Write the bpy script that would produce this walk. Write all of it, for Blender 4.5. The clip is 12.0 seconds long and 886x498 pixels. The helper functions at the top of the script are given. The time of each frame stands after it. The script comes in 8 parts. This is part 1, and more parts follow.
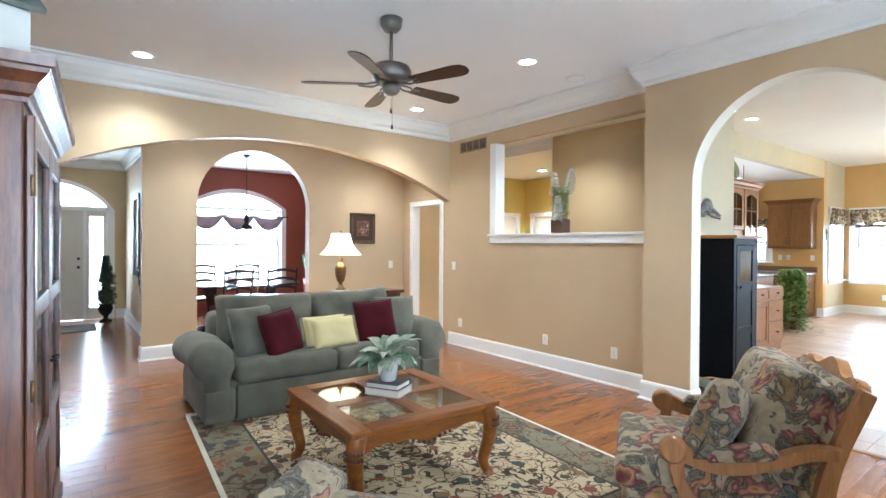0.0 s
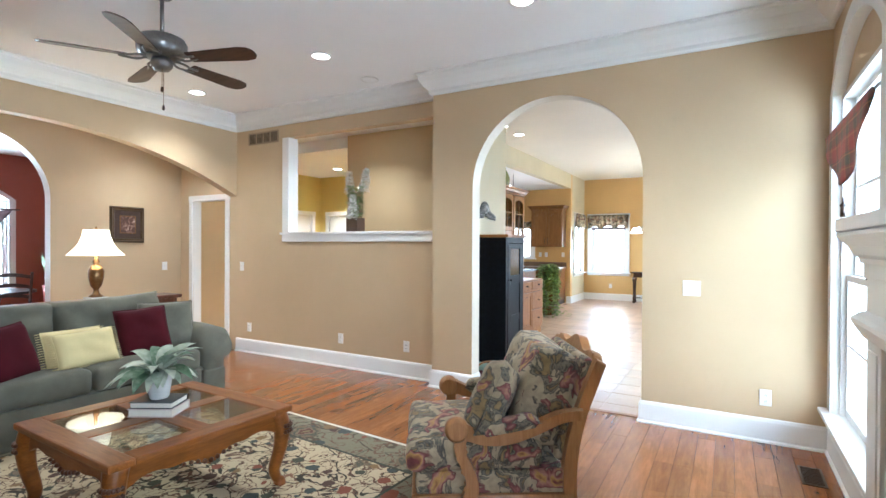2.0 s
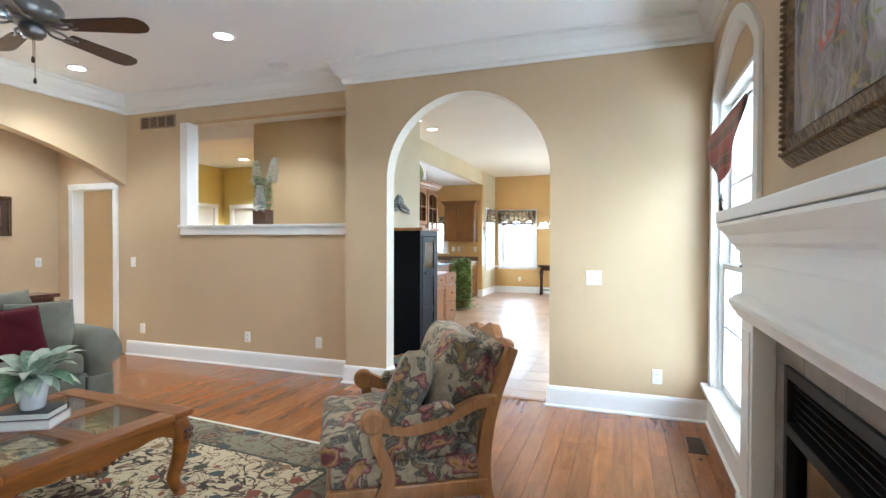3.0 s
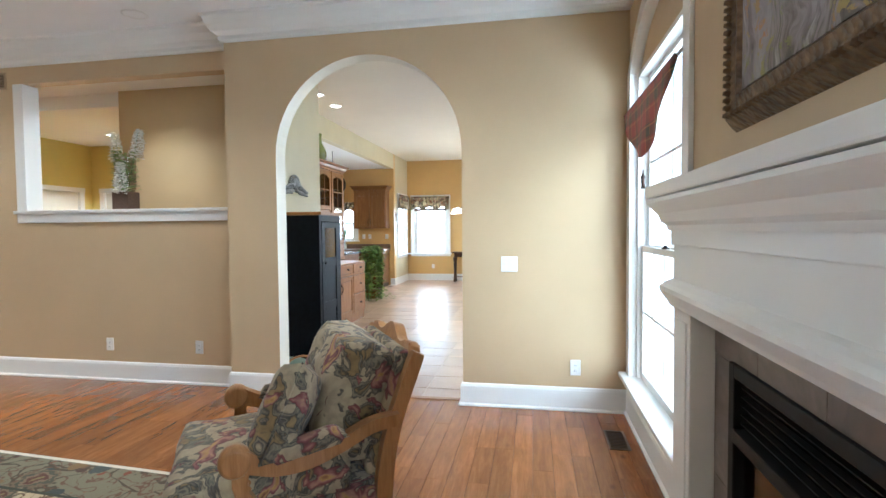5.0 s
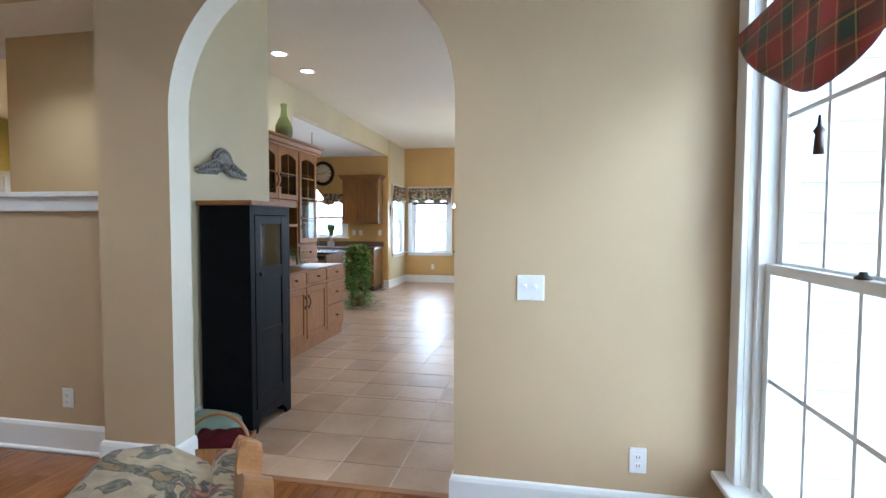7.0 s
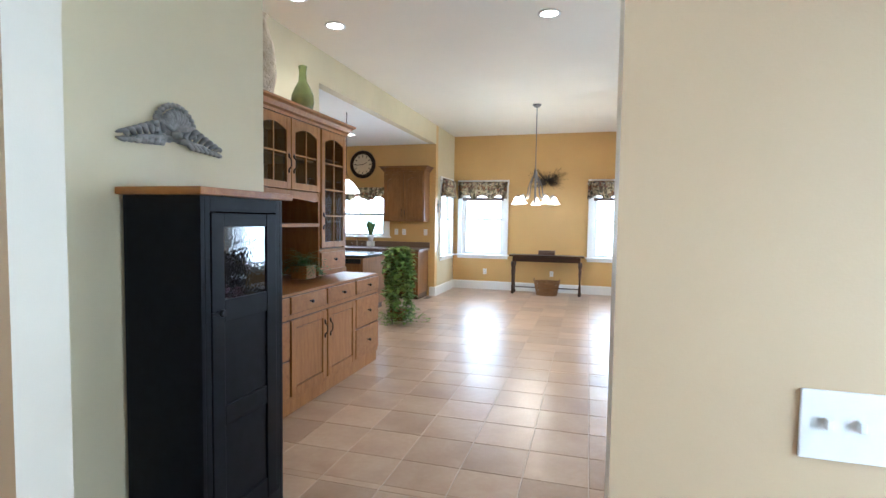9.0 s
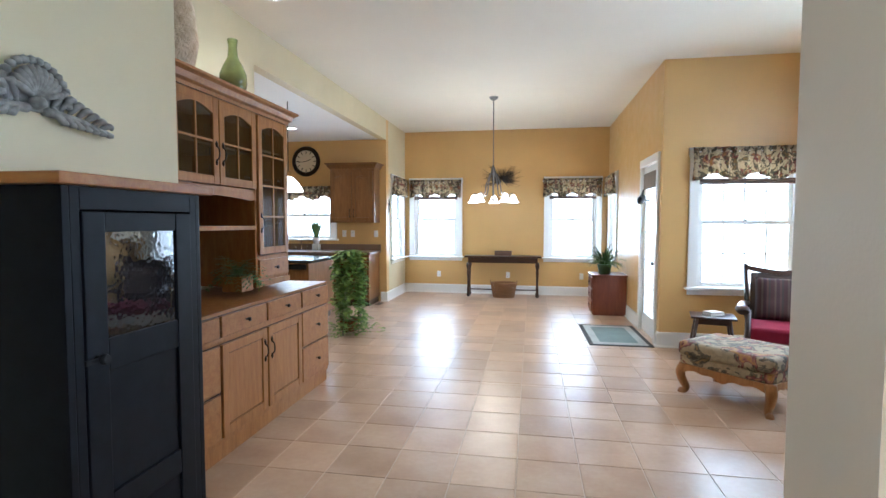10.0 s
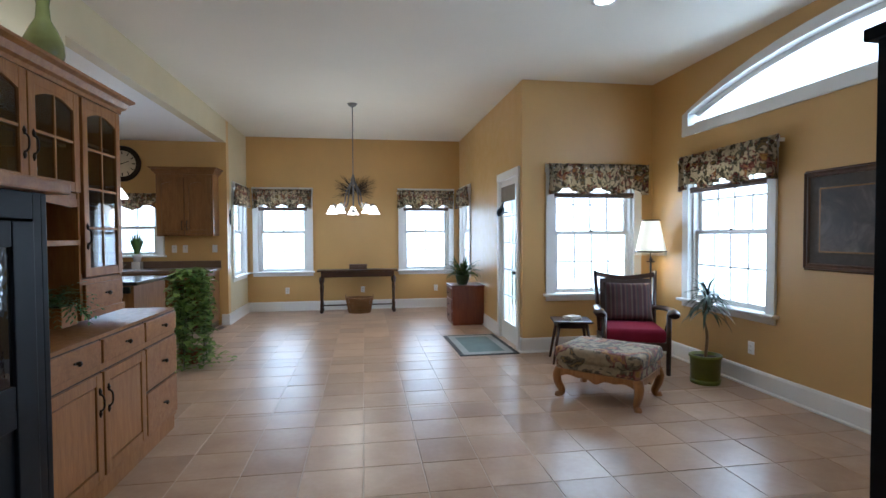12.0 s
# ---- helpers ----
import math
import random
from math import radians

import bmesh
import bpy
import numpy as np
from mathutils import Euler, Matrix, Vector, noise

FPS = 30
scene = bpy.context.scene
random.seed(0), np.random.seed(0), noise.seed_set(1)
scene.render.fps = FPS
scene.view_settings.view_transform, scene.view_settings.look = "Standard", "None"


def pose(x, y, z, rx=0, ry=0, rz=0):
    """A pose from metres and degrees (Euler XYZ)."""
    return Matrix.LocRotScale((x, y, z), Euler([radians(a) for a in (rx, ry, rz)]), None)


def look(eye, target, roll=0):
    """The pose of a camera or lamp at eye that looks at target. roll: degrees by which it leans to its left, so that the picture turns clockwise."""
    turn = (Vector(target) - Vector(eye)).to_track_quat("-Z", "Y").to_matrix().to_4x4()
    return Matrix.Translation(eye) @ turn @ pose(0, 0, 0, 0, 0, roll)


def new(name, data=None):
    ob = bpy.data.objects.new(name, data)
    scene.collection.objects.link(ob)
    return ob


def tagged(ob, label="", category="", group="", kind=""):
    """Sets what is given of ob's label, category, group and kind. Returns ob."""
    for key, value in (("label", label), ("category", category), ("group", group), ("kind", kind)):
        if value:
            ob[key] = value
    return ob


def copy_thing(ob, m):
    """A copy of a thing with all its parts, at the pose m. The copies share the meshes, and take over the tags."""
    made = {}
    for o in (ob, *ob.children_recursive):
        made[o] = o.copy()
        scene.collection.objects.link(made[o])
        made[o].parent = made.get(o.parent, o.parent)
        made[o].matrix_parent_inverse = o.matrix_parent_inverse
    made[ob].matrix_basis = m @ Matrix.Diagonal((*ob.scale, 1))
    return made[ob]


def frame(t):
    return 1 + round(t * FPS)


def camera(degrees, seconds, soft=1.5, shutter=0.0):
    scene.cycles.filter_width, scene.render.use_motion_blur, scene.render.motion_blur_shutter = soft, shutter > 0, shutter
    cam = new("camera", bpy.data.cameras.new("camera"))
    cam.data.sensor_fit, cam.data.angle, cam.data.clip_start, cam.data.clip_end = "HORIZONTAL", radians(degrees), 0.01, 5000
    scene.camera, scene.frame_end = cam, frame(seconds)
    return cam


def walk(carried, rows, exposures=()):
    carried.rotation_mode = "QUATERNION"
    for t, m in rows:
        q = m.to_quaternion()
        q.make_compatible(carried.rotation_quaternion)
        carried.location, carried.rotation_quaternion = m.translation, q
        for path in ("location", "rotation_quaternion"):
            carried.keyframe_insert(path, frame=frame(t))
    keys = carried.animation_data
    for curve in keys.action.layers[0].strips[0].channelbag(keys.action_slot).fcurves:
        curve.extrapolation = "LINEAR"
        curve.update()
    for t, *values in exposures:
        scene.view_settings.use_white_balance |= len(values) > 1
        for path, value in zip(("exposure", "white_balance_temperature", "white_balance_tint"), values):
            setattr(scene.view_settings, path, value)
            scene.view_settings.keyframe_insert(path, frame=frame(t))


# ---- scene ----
cam = camera(82.8, 12.0)
PATH = [
    (0, (0.047, -0.159, 1.436), (-1.54, 1.057, 1.421), 0.4),
    (0.5, (0.046, -0.173, 1.423), (-1.412, 1.196, 1.417), 0.4),
    (1, (0.037, -0.165, 1.426), (-1.273, 1.346, 1.419), 0.5),
    (1.5, (0.036, -0.133, 1.438), (-1.118, 1.5, 1.428), 0.2),
    (2, (0.042, -0.128, 1.422), (-0.948, 1.61, 1.411), 0.3),
    (2.5, (0.039, -0.123, 1.416), (-0.803, 1.691, 1.396), 0.2),
    (3, (0.024, -0.115, 1.393), (-0.654, 1.767, 1.367), 0.2),
    (3.5, (0.025, -0.111, 1.364), (-0.529, 1.811, 1.33), 0.1),
    (5.5, (-0.068, 0.692, 1.378), (-0.405, 2.662, 1.293), -0.5),
    (6, (-0.112, 1.06, 1.39), (-0.449, 3.029, 1.301), -0.4),
    (6.5, (-0.147, 1.459, 1.391), (-0.493, 3.426, 1.297), -0.1),
    (7, (-0.173, 1.862, 1.395), (-0.549, 3.824, 1.3), 0.2),
    (7.5, (-0.241, 2.266, 1.407), (-0.686, 4.213, 1.31), 0.9),
    (7.7, (-0.268, 2.412, 1.398), (-0.754, 4.35, 1.305), 1.2),
    (9.3, (-0.697, 3.434, 1.438), (-1.249, 5.353, 1.324), 0.8),
    (9.5, (-0.736, 3.536, 1.433), (-1.249, 5.466, 1.320), 0.6),
    (10, (-0.872, 3.757, 1.428), (-1.217, 5.724, 1.322), 0.1),
    (10.5, (-0.978, 3.877, 1.428), (-1.150, 5.868, 1.331), 0.0),
    (11, (-1.089, 3.962, 1.424), (-1.087, 5.960, 1.347), 0.1),
    (11.5, (-1.211, 4.007, 1.432), (-1.033, 5.998, 1.365), -0.0),
    (12, (-1.282, 4.042, 1.421), (-0.973, 6.018, 1.364), -0.3),
]
walk(cam, [(t, look(eye, target, roll)) for t, eye, target, roll in PATH],
     exposures=[(0, 1.62, 5180, 3), (2, 1.52, 5150, 3), (3.7, 1.32, 5250, 2), (5.5, 1.06, 5280, 2), (6.5, 0.68, 5120, 4), (7.5, 0.76, 5100, 4), (9.5, 1.08, 5080, 4), (10.5, 0.76, 5050, 5), (12, 0.10, 4980, 5)])

# ---- world, large lights ----
world = bpy.data.worlds.new("sky")
scene.world = world
world.use_nodes = True
wn = world.node_tree
sky = wn.nodes.new("ShaderNodeTexSky")
sky.sky_type, sky.sun_disc = "NISHITA", False
sky.sun_elevation, sky.sun_rotation = radians(48), radians(173)
wn.links.new(sky.outputs[0], wn.nodes["Background"].inputs[0])
wn.nodes["Background"].inputs[1].default_value = 0.15
SKYLIGHT = 1.0
DOWNLIGHT = 1.0


def lamp(name, kind, m, watts, colour=(1, 1, 1), size=None, **more):
    data = bpy.data.lights.new(name, kind)
    data.energy, data.color = watts, colour
    if kind == "AREA":
        data.shape, data.size, data.size_y = "RECTANGLE", size[0], size[1]
    else:
        data.shadow_soft_size = size
    if kind == "SPOT":
        data.spot_size, data.spot_blend = more["cone"], 1.0
    ob = new(name, data)
    ob.matrix_world = m
    return ob


sun = bpy.data.lights.new("sun", "SUN")
sun.energy, sun.angle, sun.color = 1.0, radians(14), (1, 0.96, 0.90)
sun_ob = new("sun", sun)
sun_ob.matrix_world = look((1, -8, 9), (0, 0, 0))


# ---- materials ----
def srgb(r, g, b):
    return tuple((c / 255 / 12.92) if c <= 10 else ((c / 255 + 0.055) / 1.055) ** 2.4 for c in (r, g, b)) + (1,)


class Mat:
    """A node material, with short ways to add nodes and wires."""

    def __init__(self, name):
        self.m = bpy.data.materials.new(name)
        self.m.use_nodes = True
        self.t = self.m.node_tree
        self.b = self.t.nodes["Principled BSDF"]

    def node(self, kind, ins=(), **attrs):
        n = self.t.nodes.new(kind)
        if "data_type" in attrs:
            n.data_type = attrs["data_type"]
        if "blend_type" in attrs:
            n.blend_type = attrs["blend_type"]
        if "operation" in attrs:
            n.operation = attrs["operation"]
        for k, v in dict(ins).items():
            self.put(n.inputs[k], v)
        return n

    def put(self, socket, v):
        if isinstance(v, bpy.types.NodeSocket):
            self.t.links.new(v, socket)
        else:
            socket.default_value = v

    def coords(self, scale=(1, 1, 1), which="Object", rot=(0, 0, 0)):
        c = self.node("ShaderNodeTexCoord")
        return self.node("ShaderNodeMapping", {"Vector": c.outputs[which], "Scale": scale, "Rotation": rot}).outputs[0]

    def noise(self, vec, scale, detail=3.0, rough=0.5, dist=0.0):
        return self.node("ShaderNodeTexNoise", {"Vector": vec, "Scale": scale, "Detail": detail, "Roughness": rough, "Distortion": dist}).outputs[0]

    def ramp(self, fac, stops, mode="LINEAR"):
        n = self.node("ShaderNodeValToRGB", {"Fac": fac})
        n.color_ramp.interpolation = mode
        el = n.color_ramp.elements
        while len(el) < len(stops):
            el.new(0.5)
        for e, (p, c) in zip(el, stops):
            e.position, e.color = p, (c if len(c) == 4 else (*c, 1))
        return n.outputs[0]

    def mix(self, fac, a, b, mode="MIX"):
        n = self.node("ShaderNodeMix", data_type="RGBA", blend_type=mode)
        self.put(n.inputs[0], fac)
        self.put(n.inputs[6], a)
        self.put(n.inputs[7], b)
        return n.outputs[2]

    def math(self, op, a, b=0.0):
        return self.node("ShaderNodeMath", {0: a, 1: b}, operation=op).outputs[0]

    def bump(self, height, strength=0.2, distance=0.01):
        self.put(self.b.inputs["Normal"], self.node("ShaderNodeBump", {"Height": height, "Strength": strength, "Distance": distance}).outputs[0])

    def set(self, **vals):
        for k, v in vals.items():
            self.put(self.b.inputs[k.replace("_", " ")], v)
        return self


def dim(c, f):
    return (c[0] * f, c[1] * f, c[2] * f, 1)


def painted(name, colour, rough=0.6, spread=0.05, bump=0.12, grain=180):
    """Rolled or brushed paint: faint cloudy tone and fine stipple."""
    m = Mat(name)
    v = m.coords()
    big = m.noise(v, 1.3, 4)
    m.set(Base_Color=m.ramp(big, [(0.3, dim(colour, 1 - spread)), (0.7, dim(colour, 1 + spread))]),
          Roughness=m.ramp(m.noise(v, 7), [(0.3, (rough - 0.06,) * 3), (0.7, (rough + 0.06,) * 3)]))
    m.bump(m.noise(v, grain, 2), bump, 0.002)
    return m.m


def plain(name, colour, rough=0.5, metal=0.0, spread=0.12, grain=30, bump=0.05, **more):
    m = Mat(name)
    v = m.coords()
    n = m.noise(v, grain, 4)
    m.set(Base_Color=m.ramp(n, [(0.3, dim(colour, 1 - spread)), (0.7, dim(colour, 1 + spread))]), Roughness=rough, Metallic=metal)
    if bump:
        m.bump(n, bump, 0.003)
    m.set(**more)
    return m.m


def wood(name, dark, light, rough=0.35, along="Z", scale=1.0, coat=0.2, random_part=0.0):
    """Grain that runs along one axis of the thing."""
    m = Mat(name)
    s = {"X": (0.12, 1, 1), "Y": (1, 0.12, 1), "Z": (1, 1, 0.12)}[along]
    v = m.coords(tuple(c * scale for c in s))
    a = m.noise(v, 22, 6, 0.6, 0.6)
    b = m.noise(v, 120, 3)
    fac = m.math("ADD", m.math("MULTIPLY", a, 0.7), m.math("MULTIPLY", b, 0.3))
    col = m.ramp(fac, [(0.32, dark), (0.5, tuple((p + q) / 2 for p, q in zip(dark, light))), (0.68, light)])
    if random_part:
        rnd = m.node("ShaderNodeObjectInfo").outputs["Random"]
        col = m.mix(1.0, col, m.ramp(rnd, [(0, (1 - random_part,) * 3), (1, (1 + random_part,) * 3)]), "MULTIPLY")
    m.set(Base_Color=col, Roughness=m.ramp(a, [(0.3, (max(rough, 0.32) + 0.06,) * 3), (0.7, (max(rough, 0.32) - 0.01,) * 3)]), Specular_IOR_Level=0.36, Coat_Weight=coat, Coat_Roughness=0.15)
    m.bump(b, 0.08, 0.002)
    return m.m


def glowing(name, colour, strength):
    m = Mat(name)
    m.set(Base_Color=(0.8, 0.8, 0.8, 1), Emission_Color=colour, Emission_Strength=strength)
    return m.m


def clear_glass(name, tint=(1, 1, 1, 1), gloss=1.0, rough=0.02):
    m = Mat(name)
    t = m.t
    tr = m.node("ShaderNodeBsdfTransparent", {"Color": tint})
    gl = m.node("ShaderNodeBsdfGlossy", {"Roughness": rough})
    lw = m.node("ShaderNodeLayerWeight", {"Blend": 0.5})
    edge = m.math("POWER", lw.outputs["Facing"], 4.0)
    fac = m.math("ADD", 0.03 * gloss, m.math("MULTIPLY", edge, min(0.85, 0.30 * gloss)))
    mx = m.node("ShaderNodeMixShader", {0: fac, 1: tr.outputs[0], 2: gl.outputs[0]})
    t.links.new(mx.outputs[0], t.nodes["Material Output"].inputs[0])
    return m.m


TAN = painted("tan wall paint", (0.55, 0.41, 0.245), 0.55)
GOLD = painted("golden wall paint", (0.60, 0.38, 0.135), 0.40)
CREAM = painted("pale yellow wall paint", (0.60, 0.52, 0.33), 0.55)
HALLTAN = painted("buff hall paint", (0.55, 0.415, 0.235), 0.55)
YELLOW = painted("bright yellow wall paint", (0.66, 0.53, 0.17), 0.55)
RED = painted("brick red wall paint", (0.30, 0.085, 0.05), 0.6)
CEIL = painted("flat white ceiling paint", (0.85, 0.845, 0.83), 0.85, 0.02, 0.2, 90)
# KCEIL: warm bounce from the golden walls is put into the ceiling colour.
KCEIL = painted("ceiling paint with warm wall bounce", (0.80, 0.745, 0.63), 0.85, 0.02, 0.2, 90)
TRIM = painted("white gloss trim paint", (0.80, 0.79, 0.76), 0.38, 0.02, 0.03, 40)
GLASS = clear_glass("window glass")
# White siding, darkened in colour so the daylight lamp doesn't blow it out.
SIDING = painted("dimmed blue-white clapboard paint", (0.44, 0.48, 0.52), 0.6)
ARCHCREAM = painted("pale cream arch paint", (0.68, 0.62, 0.50), 0.5)


# ---- mesh helpers ----
def part(name, bm, material, parent, label="", smooth=False):
    me = bpy.data.meshes.new(name)
    if smooth:
        for f in bm.faces:
            f.smooth = True
    bm.to_mesh(me)
    bm.free()
    for m in (material if isinstance(material, (list, tuple)) else [material]):
        me.materials.append(m)
    ob = new(name, me)
    if parent:
        ob.parent = parent
    if label:
        ob["label"] = label
    return ob


def thing(name, m, label, category, group="", kind=""):
    ob = new(name)
    ob.matrix_world = m
    return tagged(ob, label, category, group, kind)


def box(bm, lo, hi, bevel=0.0, m=None, mat=0, seg=2):
    c = [(a + b) / 2 for a, b in zip(lo, hi)]
    s = [abs(b - a) for a, b in zip(lo, hi)]
    geo = bmesh.ops.create_cube(bm, size=1, matrix=(m or Matrix()) @ Matrix.Translation(c) @ Matrix.Diagonal((*s, 1)))
    vs = geo["verts"]
    fs = {f for v in vs for f in v.link_faces}
    for f in fs:
        f.material_index = mat
    if bevel:
        es = list({e for v in vs for e in v.link_edges})
        r = bmesh.ops.bevel(bm, geom=es, offset=min(bevel, min(s) * 0.45), segments=seg, profile=0.6, affect="EDGES")
        for f in r["faces"]:
            f.material_index = mat
    return bm


def boxes(*items, bevel=0.0):
    bm = bmesh.new()
    for lo, hi in items:
        box(bm, lo, hi, bevel)
    return bm


def lathe(profile, seg=24, bm=None, m=None, close=True):
    """A turned shape from (radius, height) pairs, bottom first."""
    bm = bm or bmesh.new()
    m = m or Matrix()
    rings = []
    for r, z in profile:
        rings.append([bm.verts.new(m @ Vector((max(r, 0.0005) * math.cos(2 * math.pi * i / seg), max(r, 0.0005) * math.sin(2 * math.pi * i / seg), z))) for i in range(seg)])
    for a, b in zip(rings, rings[1:]):
        for i in range(seg):
            f = bm.faces.new((a[i], a[(i + 1) % seg], b[(i + 1) % seg], b[i]))
            f.smooth = True
    if close:
        bm.faces.new(rings[0][::-1])
        bm.faces.new(rings[-1])
    return bm


def prism(outline, depth, bm=None, m=None, bevel=0.0):
    """An outline in local x, z, drawn out along y by depth (centred)."""
    bm = bm or bmesh.new()
    m = m or Matrix()
    a = [bm.verts.new(m @ Vector((x, -depth / 2, z))) for x, z in outline]
    b = [bm.verts.new(m @ Vector((x, depth / 2, z))) for x, z in outline]
    n = len(a)
    caps = [bm.faces.new(a), bm.faces.new(b[::-1])]
    for i in range(n):
        bm.faces.new((a[(i + 1) % n], a[i], b[i], b[(i + 1) % n]))
    if bevel:
        es = {e for f in caps for e in f.edges}
        bmesh.ops.bevel(bm, geom=list(es), offset=bevel, segments=2, profile=0.6, affect="EDGES")
    bmesh.ops.recalc_face_normals(bm, faces=bm.faces[:])
    return bm


def sweep(profile, path, bm=None, closed=False, up=Vector((0, 0, 1))):
    """A moulding: profile points (out, up) carried along path points; out is to the right of the way."""
    bm = bm or bmesh.new()
    pts = [Vector(p) for p in path]
    n = len(pts)
    rings = []
    for i, p in enumerate(pts):
        d0 = (pts[i] - pts[i - 1]).normalized() if i or closed else None
        d1 = (pts[(i + 1) % n] - pts[i]).normalized() if i < n - 1 or closed else None
        d0, d1 = d0 or d1, d1 or d0
        r0, r1 = d0.cross(up).normalized(), d1.cross(up).normalized()
        mid = (r0 + r1)
        mid = mid / max(mid.dot(r0), 0.2)
        rings.append([bm.verts.new(p + mid * o + up * u) for o, u in profile])
    k = len(profile)
    pairs = list(zip(rings, rings[1:])) + ([(rings[-1], rings[0])] if closed else [])
    for a, b in pairs:
        for j in range(k):
            bm.faces.new((a[j], a[(j + 1) % k], b[(j + 1) % k], b[j]))
    if not closed:
        bm.faces.new(rings[0])
        bm.faces.new(rings[-1][::-1])
    bmesh.ops.recalc_face_normals(bm, faces=bm.faces[:])
    return bm


def tube(points, radii, seg=8, bm=None, flat=1.0):
    """A round bar through points, with a radius at each."""
    bm = bm or bmesh.new()
    pts = [Vector(p) for p in points]
    if not isinstance(radii, (list, tuple)):
        radii = [radii] * len(pts)
    rings = []
    side = None
    for i, p in enumerate(pts):
        d = (pts[min(i + 1, len(pts) - 1)] - pts[max(i - 1, 0)]).normalized()
        ref = side if side else (Vector((0, 0, 1)) if abs(d.z) < 0.9 else Vector((1, 0, 0)))
        a = (ref - d * ref.dot(d))
        a = a.normalized() if a.length > 1e-4 else d.orthogonal().normalized()
        side = a
        b = d.cross(a)
        rings.append([bm.verts.new(p + (a * math.cos(2 * math.pi * k / seg) + b * math.sin(2 * math.pi * k / seg) * flat) * radii[i]) for k in range(seg)])
    for a, b in zip(rings, rings[1:]):
        for k in range(seg):
            bm.faces.new((a[k], a[(k + 1) % seg], b[(k + 1) % seg], b[k])).smooth = True
    bm.faces.new(rings[0][::-1])
    bm.faces.new(rings[-1])
    return bm


def smoothed(points, times=4):
    """Catmull-Rom points between those given."""
    p = [Vector(q) for q in points]
    out = []
    for i in range(len(p) - 1):
        a, b, c, d = p[max(i - 1, 0)], p[i], p[i + 1], p[min(i + 2, len(p) - 1)]
        for k in range(times):
            t = k / times
            out.append(0.5 * ((2 * b) + (c - a) * t + (2 * a - 5 * b + 4 * c - d) * t * t + (3 * b - a - 3 * c + d) * t ** 3))
    return out + [p[-1]]


def pillow(size, m=None, bm=None, puff=1.0, n=12, wave=0.006, seed=0.0, corner=0.35):
    """A stuffed cushion: size x, y, z; thick in the middle, thin at the seams, with slack creases."""
    bm = bm or bmesh.new()
    m = m or Matrix()
    sx, sy, sz = (s / 2 for s in size)
    grid = {}
    for side in (1, -1):
        for i in range(n + 1):
            for j in range(n + 1):
                u, v = -1 + 2 * i / n, -1 + 2 * j / n
                edge = i in (0, n) or j in (0, n)
                if side < 0 and edge:
                    grid[side, i, j] = grid[1, i, j]
                    continue
                h = ((1 - u ** 4) * (1 - v ** 4)) ** (corner)
                pin = 1 - 0.05 * (1 - abs(u) ** 2) * (abs(v) ** 3) , 1 - 0.05 * (1 - abs(v) ** 2) * (abs(u) ** 3)
                q = Vector((u * sx * pin[1], v * sy * pin[0], side * sz * h * puff))
                q += Vector((0, 0, 1)) * side * h * wave * 2 * noise.noise(Vector((u * 2.1 + seed, v * 2.1, side * 3.1)))
                grid[side, i, j] = bm.verts.new(m @ q)
    for side in (1, -1):
        for i in range(n):
            for j in range(n):
                f = [grid[side, i, j], grid[side, i + 1, j], grid[side, i + 1, j + 1], grid[side, i, j + 1]]
                bm.faces.new(f if side > 0 else f[::-1]).smooth = True
    return bm


def arch_top(o, u):
    """The height of an opening's head at u: flat, or a circular or elliptic arch."""
    rise = o.get("rise", 0)
    if not rise:
        return o["z1"]
    c, h = (o["u0"] + o["u1"]) / 2, (o["u1"] - o["u0"]) / 2
    k = min(1.0, abs(u - c) / h)
    if rise >= h * 0.95:
        return o["z1"] + rise * math.sqrt(max(0.0, 1 - k * k))
    r = (h * h + rise * rise) / (2 * rise)
    return o["z1"] + rise - r + math.sqrt(max(0.0, r * r - (k * h) ** 2))


def arch_samples(o, n=28):
    c, h = (o["u0"] + o["u1"]) / 2, (o["u1"] - o["u0"]) / 2
    if not o.get("rise"):
        return [o["u0"], o["u1"]]
    return [c - h * math.cos(math.pi * i / n) for i in range(n + 1)]


